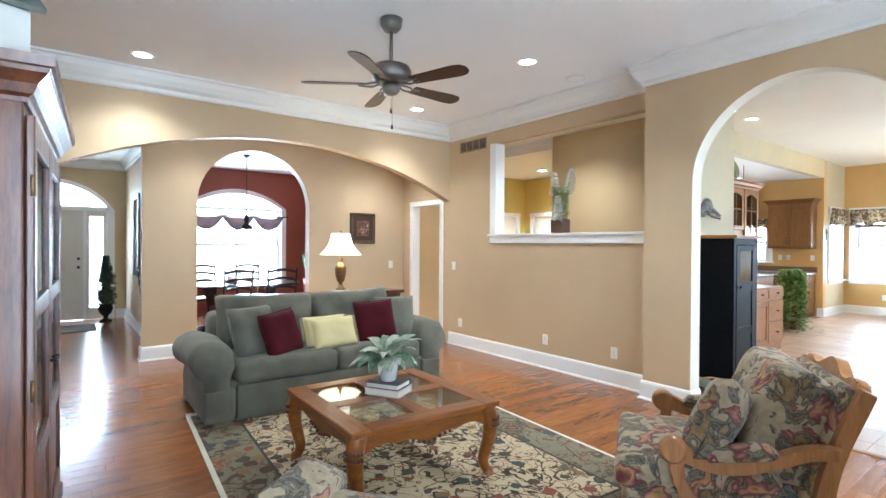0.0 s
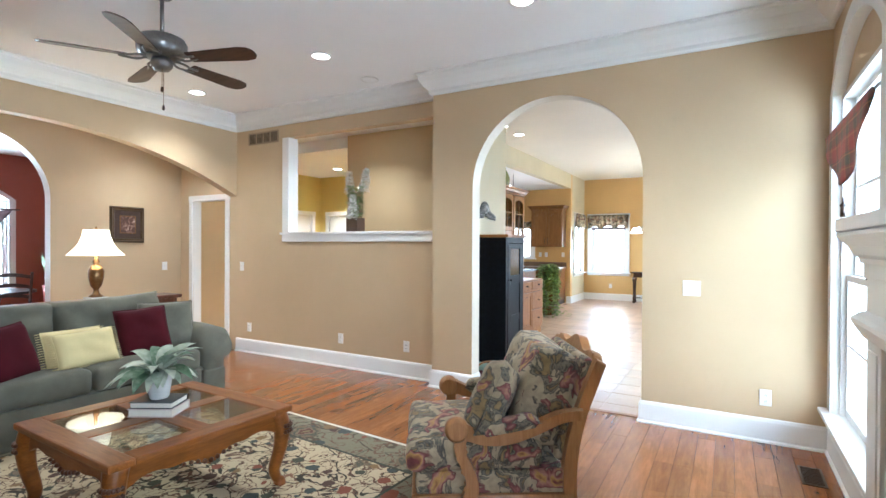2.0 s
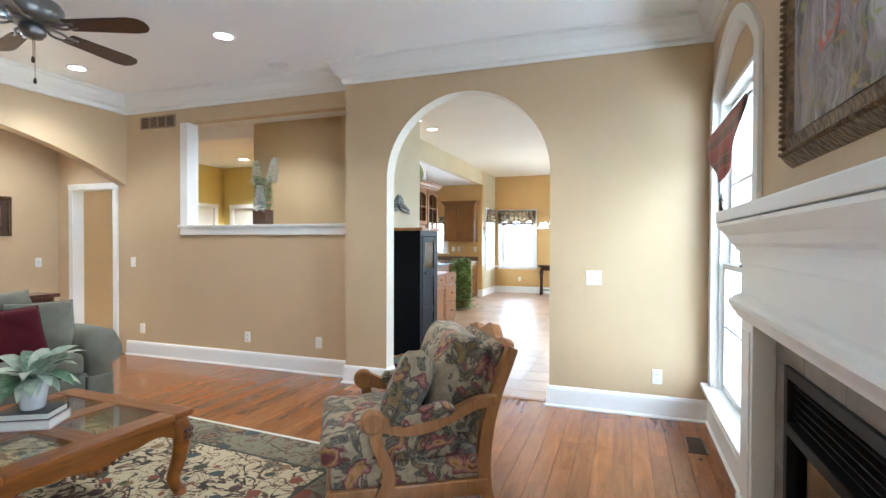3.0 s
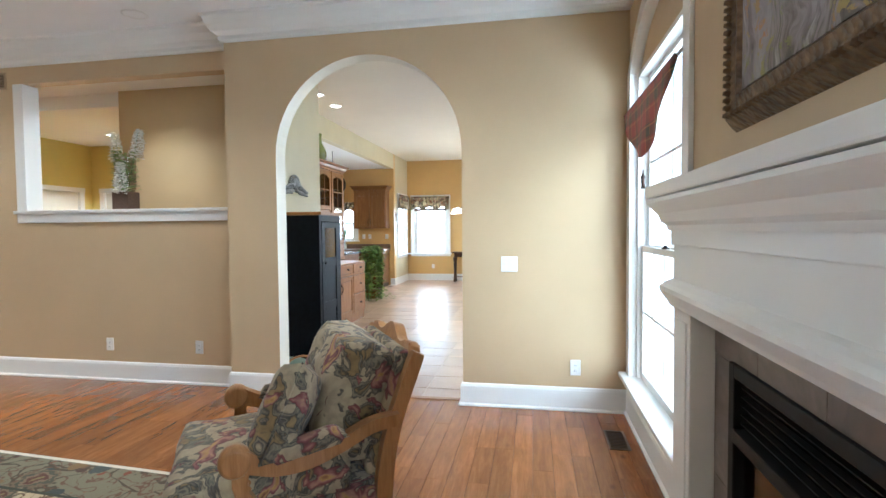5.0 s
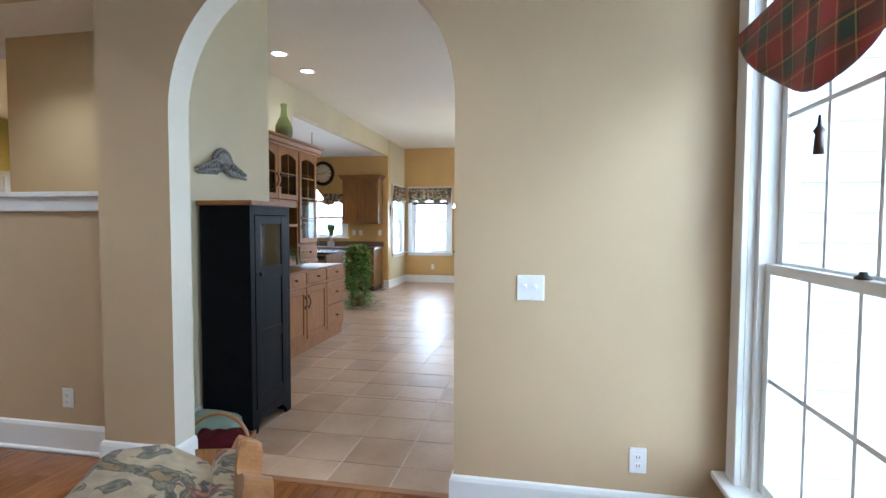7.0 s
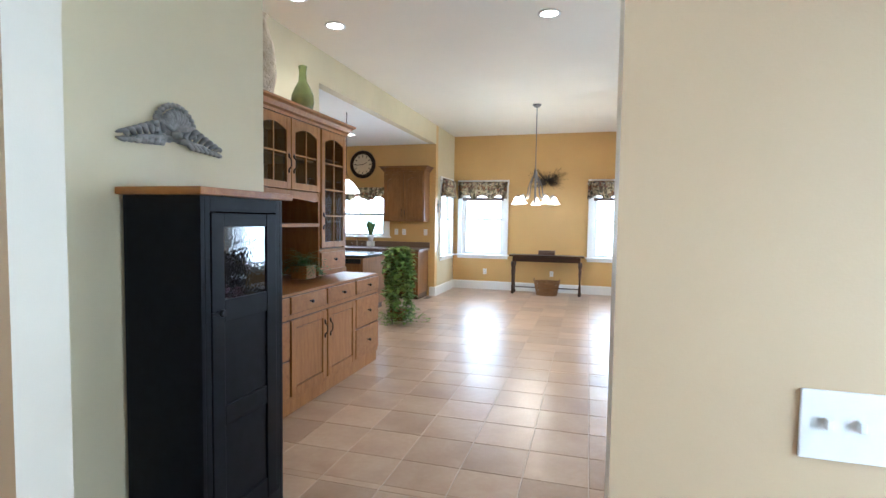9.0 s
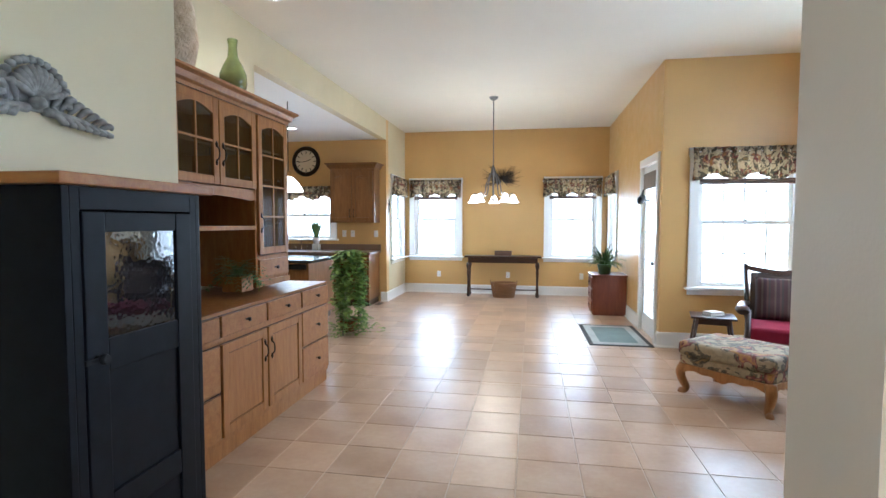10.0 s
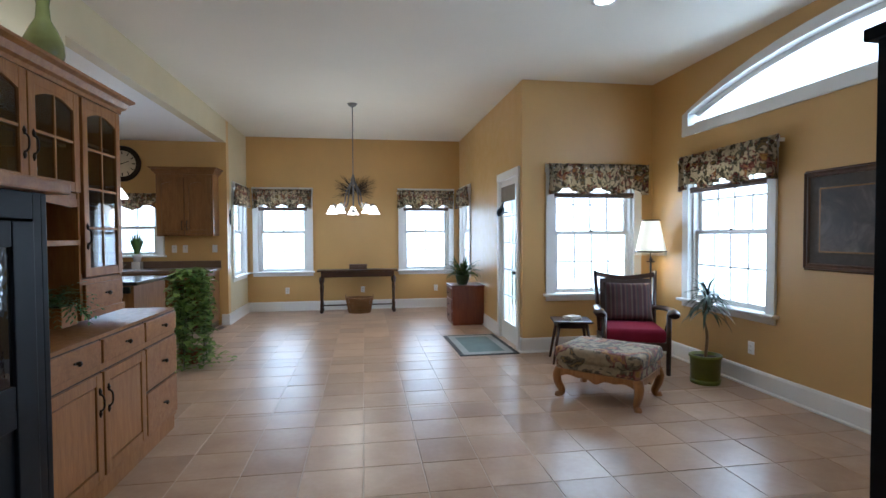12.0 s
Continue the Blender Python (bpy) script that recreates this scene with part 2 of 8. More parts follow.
def wall(name, axis, front, back, u0, u1, z0, z1, openings, mats):
    """A wall along x (axis 'x') or y, from its front to its back face, with openings through it. mats: front, back, reveals."""
    bm = bmesh.new()
    us = sorted({u0, u1, *[round(u, 5) for o in openings for u in arch_samples(o)]})

    def p(u, w, z):
        return bm.verts.new((u, w, z) if axis == "x" else (w, u, z))

    def quad(c, mat):
        f = bm.faces.new([p(*q) for q in c])
        f.material_index = mat

    for a, b in zip(us, us[1:]):
        mid = (a + b) / 2
        here = sorted([o for o in openings if o["u0"] < mid < o["u1"]], key=lambda o: o["z0"])
        lo = (z0, z0)
        spans = []
        for o in here:
            spans.append((lo, (o["z0"], o["z0"])))
            lo = (arch_top(o, a), arch_top(o, b))
            if o["z0"] > z0:
                quad([(a, front, o["z0"]), (b, front, o["z0"]), (b, back, o["z0"]), (a, back, o["z0"])], 2)
            quad([(a, front, lo[0]), (b, front, lo[1]), (b, back, lo[1]), (a, back, lo[0])], 2)
        spans.append((lo, (z1, z1)))
        for (la, lb), (ha, hb) in spans:
            if ha - la < 1e-4 and hb - lb < 1e-4:
                continue
            quad([(a, front, la), (b, front, lb), (b, front, hb), (a, front, ha)], 0)
            quad([(a, back, la), (b, back, lb), (b, back, hb), (a, back, ha)], 1)
    for o in openings:
        for u in (o["u0"], o["u1"]):
            if arch_top(o, u) > o["z0"] and u0 + 0.001 < u < u1 - 0.001:
                quad([(u, front, o["z0"]), (u, back, o["z0"]), (u, back, arch_top(o, u)), (u, front, arch_top(o, u))], 2)
    for u in (u0, u1):
        foot = max([z0] + [arch_top(o, u) for o in openings if o["z0"] <= z0 and u in (o["u0"], o["u1"])])
        quad([(u, front, foot), (u, back, foot), (u, back, z1), (u, front, z1)], 0)
    quad([(u0, front, z1), (u1, front, z1), (u1, back, z1), (u0, back, z1)], 0)
    bmesh.ops.remove_doubles(bm, verts=bm.verts[:], dist=0.0004)
    bmesh.ops.recalc_face_normals(bm, faces=bm.faces[:])
    ob = part(name, bm, mats, None)
    return tagged(ob, kind="structure")


# ---- the plan ----
LC, KC, DC = 3.15, 3.25, 2.9          # ceilings: living room, breakfast room, kitchen
XW = 0.66                             # window and fireplace wall
YA, YB = 4.24, 4.40                   # arch wall and the set-back wall beside it
YK = 4.40                             # breakfast room's side of the arch wall
XA = -5.75                            # wide arch wall
ARCH = dict(u0=-2.12, u1=-0.573, z0=0, z1=1.99, rise=0.7735)
XH = -7.0                             # hall wall with the dining arch
XN, XE, XR = -3.43, 0.58, 2.25        # breakfast room: left, right of the bay, right of the seat corner
YF, YS, YP = 13.82, 9.82, 12.46       # far wall, seat corner's window wall, kitchen's back wall

wall("wall_arch", "x", YA, YK, -2.57, 0.86, 0, LC + 0.3, [ARCH], [TAN, CREAM, ARCHCREAM])
SHELF = dict(u0=-4.77, u1=-2.57, z0=1.55, z1=2.78)
wall("wall_half", "x", YB, YB + 0.12, XA, -2.57, 0, LC + 0.3, [SHELF], [TAN, HALLTAN, TAN])
WIN_L = dict(u0=2.84, u1=4.10, z0=0.31, z1=2.44, rise=0.28)
WIN_R = dict(u0=-0.78, u1=0.48, z0=0.31, z1=2.44, rise=0.28)
FIREBOX = dict(u0=1.12, u1=2.20, z0=0.0, z1=0.90)
wall("wall_window", "y", XW, XW + 0.18, -1.0, YA, 0, LC + 0.3, [WIN_L, WIN_R, FIREBOX], [TAN, SIDING, TRIM])
wall("wall_behind", "x", -0.95, -1.07, XA - 0.15, XW + 0.2, 0, LC + 0.3, [], [TAN, TAN, TAN])
WIDE = dict(u0=-0.34, u1=4.40, z0=0, z1=2.08, rise=0.57)
wall("wall_wide_arch", "y", XA, XA - 0.14, -1.07, YB, 0, LC + 0.3, [WIDE], [TAN, TAN, TAN])
DARCH = dict(u0=1.26, u1=2.765, z0=0, z1=1.96, rise=0.7525)
wall("wall_dining", "y", XH, XH - 0.14, 0.65, 4.55, 0, LC + 0.3, [DARCH], [TAN, RED, TRIM])
HDOOR = dict(u0=-6.70, u1=-5.98, z0=0, z1=2.05)
wall("wall_hall_end", "x", 4.41, 4.53, -7.0, XA - 0.001, 0, LC + 0.3, [HDOOR], [TAN, HALLTAN, TRIM])
wall("wall_foyer", "x", 0.88, 1.0, -11.45, -7.14, 0, LC + 0.3, [dict(u0=-8.9, u1=-7.6, z0=0, z1=1.9, rise=0.65)], [HALLTAN, RED, TRIM])
FDOOR = dict(u0=-1.08, u1=0.62, z0=0, z1=2.05, rise=0.47)
wall("wall_front", "y", -11.40, -11.56, -2.3, 1.0, 0, LC + 0.3, [FDOOR], [HALLTAN, SIDING, TRIM])
wall("wall_foyer_left", "x", -2.2, -2.32, -11.5, XA, 0, LC + 0.3, [], [HALLTAN, TAN, TAN])
wall("wall_foyer_corner", "y", XA - 0.14, XA - 0.2, -2.3, -0.9, 0, LC + 0.3, [], [HALLTAN, TAN, TAN])
DWIN = dict(u0=1.90, u1=3.74, z0=0.63, z1=2.19, rise=0.29)
wall("wall_dining_window", "y", -10.9, -11.05, 1.0, 5.0, 0, LC + 0.3, [DWIN], [RED, SIDING, TRIM])
wall("wall_dining_side", "x", 4.62, 4.74, -11.0, -7.05, 0, LC + 0.3, [], [RED, TAN, TAN])
# corridor behind the hall door and the half wall
wall("wall_corridor_side", "y", -7.0, -7.1, 4.56, 6.40, 0, LC + 0.3, [], [HALLTAN, TAN, TAN])
wall("wall_corridor_end", "y", -7.55, -7.65, 6.30, 8.0, 0, LC + 0.3, [dict(u0=6.85, u1=7.65, z0=0, z1=2.05)], [YELLOW, TAN, TRIM])
wall("wall_corridor_back", "x", 7.9, 7.99, -7.55, -4.1, 0, LC + 0.3, [dict(u0=-7.30, u1=-6.50, z0=0, z1=2.05)], [YELLOW, TAN, TRIM])
wall("wall_stair_return", "y", -4.80, -4.70, 5.74, 7.99, 0, LC + 0.3, [], [YELLOW, TAN, TAN])
# breakfast room and kitchen
wall("wall_ornament", "y", -2.40, -2.57, YK, 5.55, 0, KC + 0.2, [], [CREAM, HALLTAN, CREAM])
wall("wall_hutch", "y", XN, XN - 0.12, 5.74, 8.14, 0, KC + 0.2, [], [CREAM, GOLD, CREAM])
wall("wall_hutch_return", "x", 5.74, 5.55, -4.80, -2.40, 0, KC + 0.2, [], [CREAM, HALLTAN, CREAM])
KBEAM = boxes(((XN - 0.12, 8.14, DC - 0.006), (XN, YP, KC + 0.1)))
tagged(part("wall_header", KBEAM, CREAM, None), kind="structure")
wall("wall_kitchen_back", "x", YP, YP + 0.14, -7.0, XN, 0, KC + 0.2, [dict(u0=-5.6, u1=-4.46, z0=1.12, z1=1.98)], [GOLD, SIDING, TRIM])
wall("wall_kitchen_left", "y", -7.0, -7.12, 8.1, YP, 0, KC + 0.2, [], [GOLD, TAN, TAN])
wall("wall_kitchen_near", "x", 8.14, 8.0, -7.0, XN - 0.12, 0, KC + 0.2, [], [GOLD, TAN, TAN])
BAYL = dict(u0=12.84, u1=13.62, z0=0.74, z1=2.22)
wall("wall_bay_left", "y", XN, XN - 0.16, YP + 0.14, YF, 0, KC + 0.2, [BAYL], [CREAM, SIDING, TRIM])
WA = dict(u0=-3.23, u1=-2.34, z0=0.74, z1=2.22)
WB = dict(u0=-0.53, u1=0.36, z0=0.74, z1=2.22)
wall("wall_far", "x", YF, YF + 0.16, XN - 0.16, XE + 0.16, 0, KC + 0.2, [WA, WB], [GOLD, SIDING, TRIM])
BAYR = dict(u0=12.84, u1=13.64, z0=0.74, z1=2.22)
EDOOR = dict(u0=10.0, u1=10.80, z0=0, z1=2.15)
wall("wall_bay_right", "y", XE, XE + 0.16, YS + 0.16, YF, 0, KC + 0.2, [EDOOR, BAYR], [GOLD, SIDING, TRIM])
WC = dict(u0=0.97, u1=2.00, z0=0.70, z1=2.16)
wall("wall_seat", "x", YS, YS + 0.16, XE, XR + 0.16, 0, KC + 0.2, [WC], [GOLD, SIDING, TRIM])
WD = dict(u0=7.99, u1=9.08, z0=0.70, z1=2.16)
WT = dict(u0=5.13, u1=9.10, z0=2.59, z1=2.73, rise=0.30)
wall("wall_right", "y", XR, XR + 0.16, YK - 0.1, YS, 0, KC + 0.2, [WD, WT], [GOLD, SIDING, TRIM])
tagged(part("wall_seat_near", boxes(((0.86, YA, 0), (XR + 0.16, YK, KC + 0.2))), [GOLD], None), kind="structure")


# ---- floors and ceilings ----
WOODSUB = plain("brown joint between boards", (0.13, 0.052, 0.020), 0.7)
GROUT = plain("sandy grout", (0.56, 0.45, 0.35), 0.85, grain=60)
tagged(part("floor", boxes(((-11.6, -2.4, -0.2), (XW + 0.1, 4.36, -0.012)), ((-11.6, 4.36, -0.2), (-2.58, 5.7, -0.012)), ((-11.6, 5.7, -0.2), (XN - 0.06, 8.1, -0.012)), ((-11.6, 8.1, -0.2), (-7.1, 8.75, -0.012))), WOODSUB, None), kind="structure")
tagged(part("floor_tiled", boxes(((-2.58, 4.362, -0.2), (XR + 0.1, 5.7, -0.0038)), ((XN - 0.06, 5.7, -0.2), (XR + 0.1, 8.14, -0.0038)), ((-7.1, 8.14, -0.2), (XR + 0.1, YF + 0.1, -0.0038))), GROUT, None), kind="structure")
tagged(part("ceiling_living", boxes(((XA - 0.02, -1.05, LC), (XW + 0.1, YB + 0.02, LC + 0.2))), CEIL, None), kind="structure")
tagged(part("ceiling_hall", boxes(((-11.5, -2.3, 2.98), (XA - 0.1, 4.7, LC + 0.2))), CEIL, None), kind="structure")
# The 3.02 strip is raised to keep the added corridor downlights out of view.
tagged(part("ceiling_corridor", boxes(((-7.7, YB + 0.06, 3.02), (-2.57, 5.6, LC + 0.25)), ((-7.7, 5.6, 2.86), (XN - 0.1, 8.04, LC + 0.25)), ((-7.7, 8.04, 2.86), (-7.0, 8.7, LC + 0.25))), CEIL, None), kind="structure")
tagged(part("ceiling_breakfast", boxes(((-3.44, YA + 0.06, KC), (XR + 0.1, YF + 0.1, KC + 0.15))), KCEIL, None), kind="structure")
tagged(part("ceiling_kitchen", boxes(((-7.1, 8.05, DC), (XN - 0.1, YP + 0.05, KC + 0.1))), CEIL, None), kind="structure")

# ---- skirting, crown moulding ----
BASE = [(0, 0), (0.034, 0), (0.034, 0.012), (0.020, 0.022), (0.018, 0.150), (0.012, 0.168), (0.004, 0.175), (0, 0.175)]
CROWN = [(0, 0), (0.135, 0), (0.135, -0.020), (0.118, -0.028), (0.112, -0.046), (0.104, -0.082), (0.070, -0.132), (0.040, -0.152), (0.030, -0.160), (0.030, -0.190), (0.020, -0.205), (0.0, -0.208)]


def moulding(name, profile, *runs):
    bm = bmesh.new()
    for run in runs:
        sweep(profile, run, bm)
    return tagged(part(name, bm, TRIM, None), kind="structure")


def at_z(z, *pts):
    return [(x, y, z) for x, y in pts]


# the room lies to the right of each run's way
moulding("baseboard_living", BASE,
         at_z(0, (XA + 0.005, YB), (-2.57, YB), (-2.57, YA), (-2.12, YA), (-2.12, YK)),
         at_z(0, (-0.573, YK), (-0.573, YA), (XW, YA), (XW, 2.74)),
         at_z(0, (XW, 0.50), (XW, -0.95), (XA, -0.95), (XA, -0.34), (XA - 0.14, -0.34)))
moulding("baseboard_hall", BASE,
         at_z(0, (XH - 0.14, 1.26), (XH, 1.26), (XH, 0.65), (XH - 0.14, 0.65), (XH - 0.14, 0.88), (-7.60, 0.88))[::-1],
         at_z(0, (XH, 4.50), (XH, 2.765), (XH - 0.14, 2.765))[::-1],
         at_z(0, (-11.4, -1.18), (-11.4, -2.2), (-6.2, -2.2))[::-1],
         at_z(0, (-8.90, 0.88), (-11.4, 0.88), (-11.4, 0.72))[::-1])
moulding("baseboard_breakfast", BASE,
         at_z(0, (-2.40, YK), (-2.40, 5.74)),
         at_z(0, (XN - 0.1, YP), (XN, YP), (XN, YF), (XE, YF), (XE, 10.92)),
         at_z(0, (XE, 9.885), (XE, YS), (XR, YS), (XR, YK), (-0.573, YK)))
moulding("crown_moulding", CROWN,
         at_z(LC, (XA, -0.95), (XA, YB), (-2.57, YB), (-2.57, YA), (XW, YA), (XW, -0.95), (XA, -0.95)))
moulding("crown_moulding_foyer", [(a * 0.8, b * 0.8) for a, b in CROWN], at_z(2.98, (-11.4, -2.2), (-11.4, 0.88), (-7.14, 0.88)))


# ---- windows: local x along the wall, y outwards, z up from the opening's foot ----
def sash(win, w, z0, z1, y, cols, rows):
    s = part("sash", boxes(((-w / 2, y, z0), (-w / 2 + 0.045, y + 0.035, z1)), ((w / 2 - 0.045, y, z0), (w / 2, y + 0.035, z1)),
                           ((-w / 2 + 0.045, y + 0.001, z0), (w / 2 - 0.045, y + 0.034, z0 + 0.05)), ((-w / 2 + 0.045, y + 0.001, z1 - 0.04), (w / 2 - 0.045, y + 0.034, z1)), bevel=0.004), TRIM, win)
    a, b, lo, hi = -w / 2 + 0.045, w / 2 - 0.045, z0 + 0.05, z1 - 0.04
    for i in range(1, cols):
        x = a + (b - a) * i / cols
        part("muntin", boxes(((x - 0.009, y + 0.006, lo), (x + 0.009, y + 0.028, hi)), bevel=0.002), TRIM, s)
    for j in range(1, rows):
        z = lo + (hi - lo) * j / rows
        part("muntin", boxes(((a, y + 0.007, z - 0.009), (b, y + 0.027, z + 0.009)), bevel=0.002), TRIM, s)
    pane = part("pane", boxes(((a, y + 0.015, lo), (b, y + 0.019, hi))), GLASS, s)
    pane.visible_shadow = False
    return s


def casing(bm, w, z0, z1, rise=0.0, width=0.10, foot=True, cap=False):
    """The trim round an opening, on the room's face of the wall."""
    o = dict(u0=-w / 2, u1=w / 2, z0=z0, z1=z1, rise=rise)
    box(bm, (-w / 2 - width, -0.024, z0), (-w / 2, 0, z1), 0.004)
    box(bm, (w / 2, -0.024, z0), (w / 2 + width, 0, z1), 0.004)
    if rise:
        us = arch_samples(o, 24)
        k = (w / 2 + width) / (w / 2)
        inner = [(u, arch_top(o, u)) for u in us]
        outer = [(u * k, z1 + (z - z1) * (rise + width) / rise) for u, z in inner]
        prism(inner + outer[::-1], 0.024, bm, Matrix.Translation((0, -0.012, 0)))
    else:
        box(bm, (-w / 2 - width - 0.01, -0.026, z1), (w / 2 + width + 0.01, 0, z1 + width), 0.004)
        if cap:
            box(bm, (-w / 2 - width - 0.03, -0.045, z1 + width), (w / 2 + width + 0.03, 0, z1 + width + 0.025), 0.006)
    return bm


def hung_window(name, m, w, h, label, cols=4, rows=2, apron=True, rise=0.0, meet=0.5, lock=True):
    win = thing(name, m, label, "window", kind="structure")
    part("window_frame", casing(bmesh.new(), w, 0, h, rise), TRIM, win)
    part("window_sill", boxes(((-w / 2 - 0.13, -0.075, -0.026), (w / 2 + 0.13, 0.06, 0.004)), bevel=0.008), TRIM, win)
    if apron:
        part("apron", boxes(((-w / 2 - 0.10, -0.022, -0.085), (w / 2 + 0.10, -0.001, -0.028)), bevel=0.004), TRIM, win)
    top = h - 0.02
    bm = boxes(((-w / 2, 0.03, 0), (-w / 2 + 0.03, 0.15, h)), ((w / 2 - 0.03, 0.03, 0), (w / 2, 0.15, h)), ((-w / 2 + 0.03, 0.03, h - 0.03), (w / 2 - 0.03, 0.15, h)))
    part("jamb_lining", bm, TRIM, win)
    mid = h * meet
    sash(win, w - 0.06, 0.005, mid + 0.02, 0.055, cols, rows)
    sash(win, w - 0.06, mid - 0.02, top, 0.095, cols, rows)
    if lock:
        part("sash_lock", lathe([(0.022, 0), (0.022, 0.008), (0.012, 0.012), (0.010, 0.022)], 10, m=Matrix.Translation((0, 0.065, mid + 0.02))), BRONZE, win)
    return win


BRONZE = plain("dark bronze metal", (0.035, 0.028, 0.022), 0.35, 0.8)


def out(axis, u, plane):
    """The frame of an opening at u: 'y' faces +y outwards, '+x' and '-x' alike."""
    return {"y": pose(u, plane, 0), "+x": pose(plane, u, 0, 0, 0, -90), "-x": pose(plane, u, 0, 0, 0, 90)}[axis]


def hung(name, axis, o, plane, label, **k):
    return hung_window(name, out(axis, (o["u0"] + o["u1"]) / 2, plane) @ Matrix.Translation((0, 0, o["z0"])), o["u1"] - o["u0"], o["z1"] - o["z0"], label, **k)


hung("window_living", "+x", WIN_L, XW, "tall white double-hung window with arched head and small panes", cols=4, rows=2, rise=0.28, meet=0.43, apron=False)
hung("window_living_twin", "+x", WIN_R, XW, "tall white double-hung window with arched head and small panes", cols=4, rows=2, rise=0.28, meet=0.43, apron=False)
ah = (WIN_L["u1"] - WIN_L["u0"]) / 2
ao = dict(u0=-ah, u1=ah, z0=0, z1=WIN_L["z1"], rise=WIN_L["rise"])
for name_, mid_ in (("trim_arch_panel", 3.47), ("trim_arch_panel_twin", -0.15)):
    tagged(part(name_, prism([(u, arch_top(ao, u) - 0.002) for u in arch_samples(ao, 20)], 0.03, m=out("+x", mid_, XW) @ Matrix.Translation((0, 0.06, 0))), TAN, None), kind="structure")
hung("window_far_left", "y", WA, YF, "white double-hung window in the far bay wall", cols=2, rows=2)
hung("window_far_right", "y", WB, YF, "white double-hung window beside the bay corner", cols=2, rows=2)
hung("window_bay_left", "-x", BAYL, XN, "white double-hung window in the side of the bay", cols=2, rows=2)
hung("window_bay_right", "+x", BAYR, XE, "white double-hung window in the side of the bay", cols=2, rows=2)
hung("window_seat", "y", WC, YS, "wide white double-hung window with small panes", cols=4, rows=2)
hung("window_side", "+x", WD, XR, "wide white double-hung window with small panes", cols=4, rows=2)
hung("window_dining", "-x", DWIN, -10.9, "wide bright dining room window with arched head", cols=4, rows=2, rise=0.29)
hung("window_kitchen", "y", dict(u0=-5.6, u1=-4.46, z0=1.12, z1=1.98), YP, "bright kitchen window above the sink", cols=4, rows=1, apron=False)

tw = thing("window_transom", out("+x", (WT["u0"] + WT["u1"]) / 2, XR), "long low arched transom window high in the wall", "window", kind="structure")
w_ = WT["u1"] - WT["u0"]
bm = casing(bmesh.new(), w_, WT["z0"], WT["z1"], WT["rise"])
box(bm, (-w_ / 2 - 0.10, -0.026, WT["z0"] - 0.10), (w_ / 2 + 0.10, 0, WT["z0"]), 0.004)
part("window_frame", bm, TRIM, tw)
o_ = dict(u0=-w_ / 2, u1=w_ / 2, z0=WT["z0"], z1=WT["z1"], rise=WT["rise"])
inner_ = [(u, arch_top(o_, u)) for u in arch_samples(o_, 24)]
low_ = [(u * 0.965, z - 0.05) for u, z in inner_]
part("sash", boxes(((-w_ / 2, 0.06, WT["z0"]), (w_ / 2, 0.10, WT["z0"] + 0.045)), bevel=0.004), TRIM, tw)
part("sash", prism(inner_ + low_[::-1], 0.04, m=Matrix.Translation((0, 0.08, 0))), TRIM, tw)
pane = part("pane", prism(low_ + [(w_ / 2 * 0.96, WT["z0"] + 0.04), (-w_ / 2 * 0.96, WT["z0"] + 0.04)], 0.004, m=Matrix.Translation((0, 0.08, 0))), GLASS, tw)
pane.visible_shadow = False

# ---- daylight at the openings, and what stands outside ----
DAY = (0.85, 0.93, 1.0)


def daylight(axis, o, plane, radiance, away=0.9, grow=0.5):
    w, h = o["u1"] - o["u0"] + grow * 2, o["z1"] + o.get("rise", 0) - o["z0"] + grow * 2
    m = out(axis, (o["u0"] + o["u1"]) / 2, plane) @ Matrix.Translation((0, away, (o["z0"] + o["z1"] + o.get("rise", 0)) / 2)) @ pose(0, 0, 0, -90)
    return lamp("daylight", "AREA", m, radiance * w * h * math.pi * SKYLIGHT, DAY, (w, h))


L0 = 4.2
daylight("+x", dict(WIN_L, u0=0.4), XW, 4.0, 1.75, 0.3)
daylight("+x", WIN_R, XW, 3.4, 0.9, 0.3)
daylight("y", WA, YF, L0, 1.3)
daylight("y", WB, YF, L0, 1.3, 0.45)
daylight("-x", BAYL, XN, L0, 0.6, 0.2)
daylight("+x", BAYR, XE, L0)
daylight("y", WC, YS, L0, 0.9, 0.3)
daylight("+x", WD, XR, L0)
daylight("+x", WT, XR, L0)
daylight("-x", DWIN, -10.9, L0 * 2.0)
daylight("-x", dict(FDOOR, z0=0.2), -11.4, L0 * 1.3)
daylight("y", dict(u0=-5.6, u1=-4.46, z0=1.12, z1=1.98), YP, L0)
daylight("+x", EDOOR, XE, L0, 1.2, 0.0)
SKYGLOW = glowing("bright hazy sky", (0.93, 0.97, 1.0, 1), 2.0)


def backdrop(axis, o, plane, away, grow):
    w, h = o["u1"] - o["u0"] + grow * 2, o["z1"] + o.get("rise", 0) - o["z0"] + grow * 2
    bm = boxes(((-w / 2, away, -h / 2), (w / 2, away + 0.02, h / 2)))
    ob = part("backdrop", bm, SKYGLOW, None)
    ob.matrix_world = out(axis, (o["u0"] + o["u1"]) / 2, plane) @ Matrix.Translation((0, 0, (o["z0"] + o["z1"] + o.get("rise", 0)) / 2))
    return tagged(ob, kind="structure")


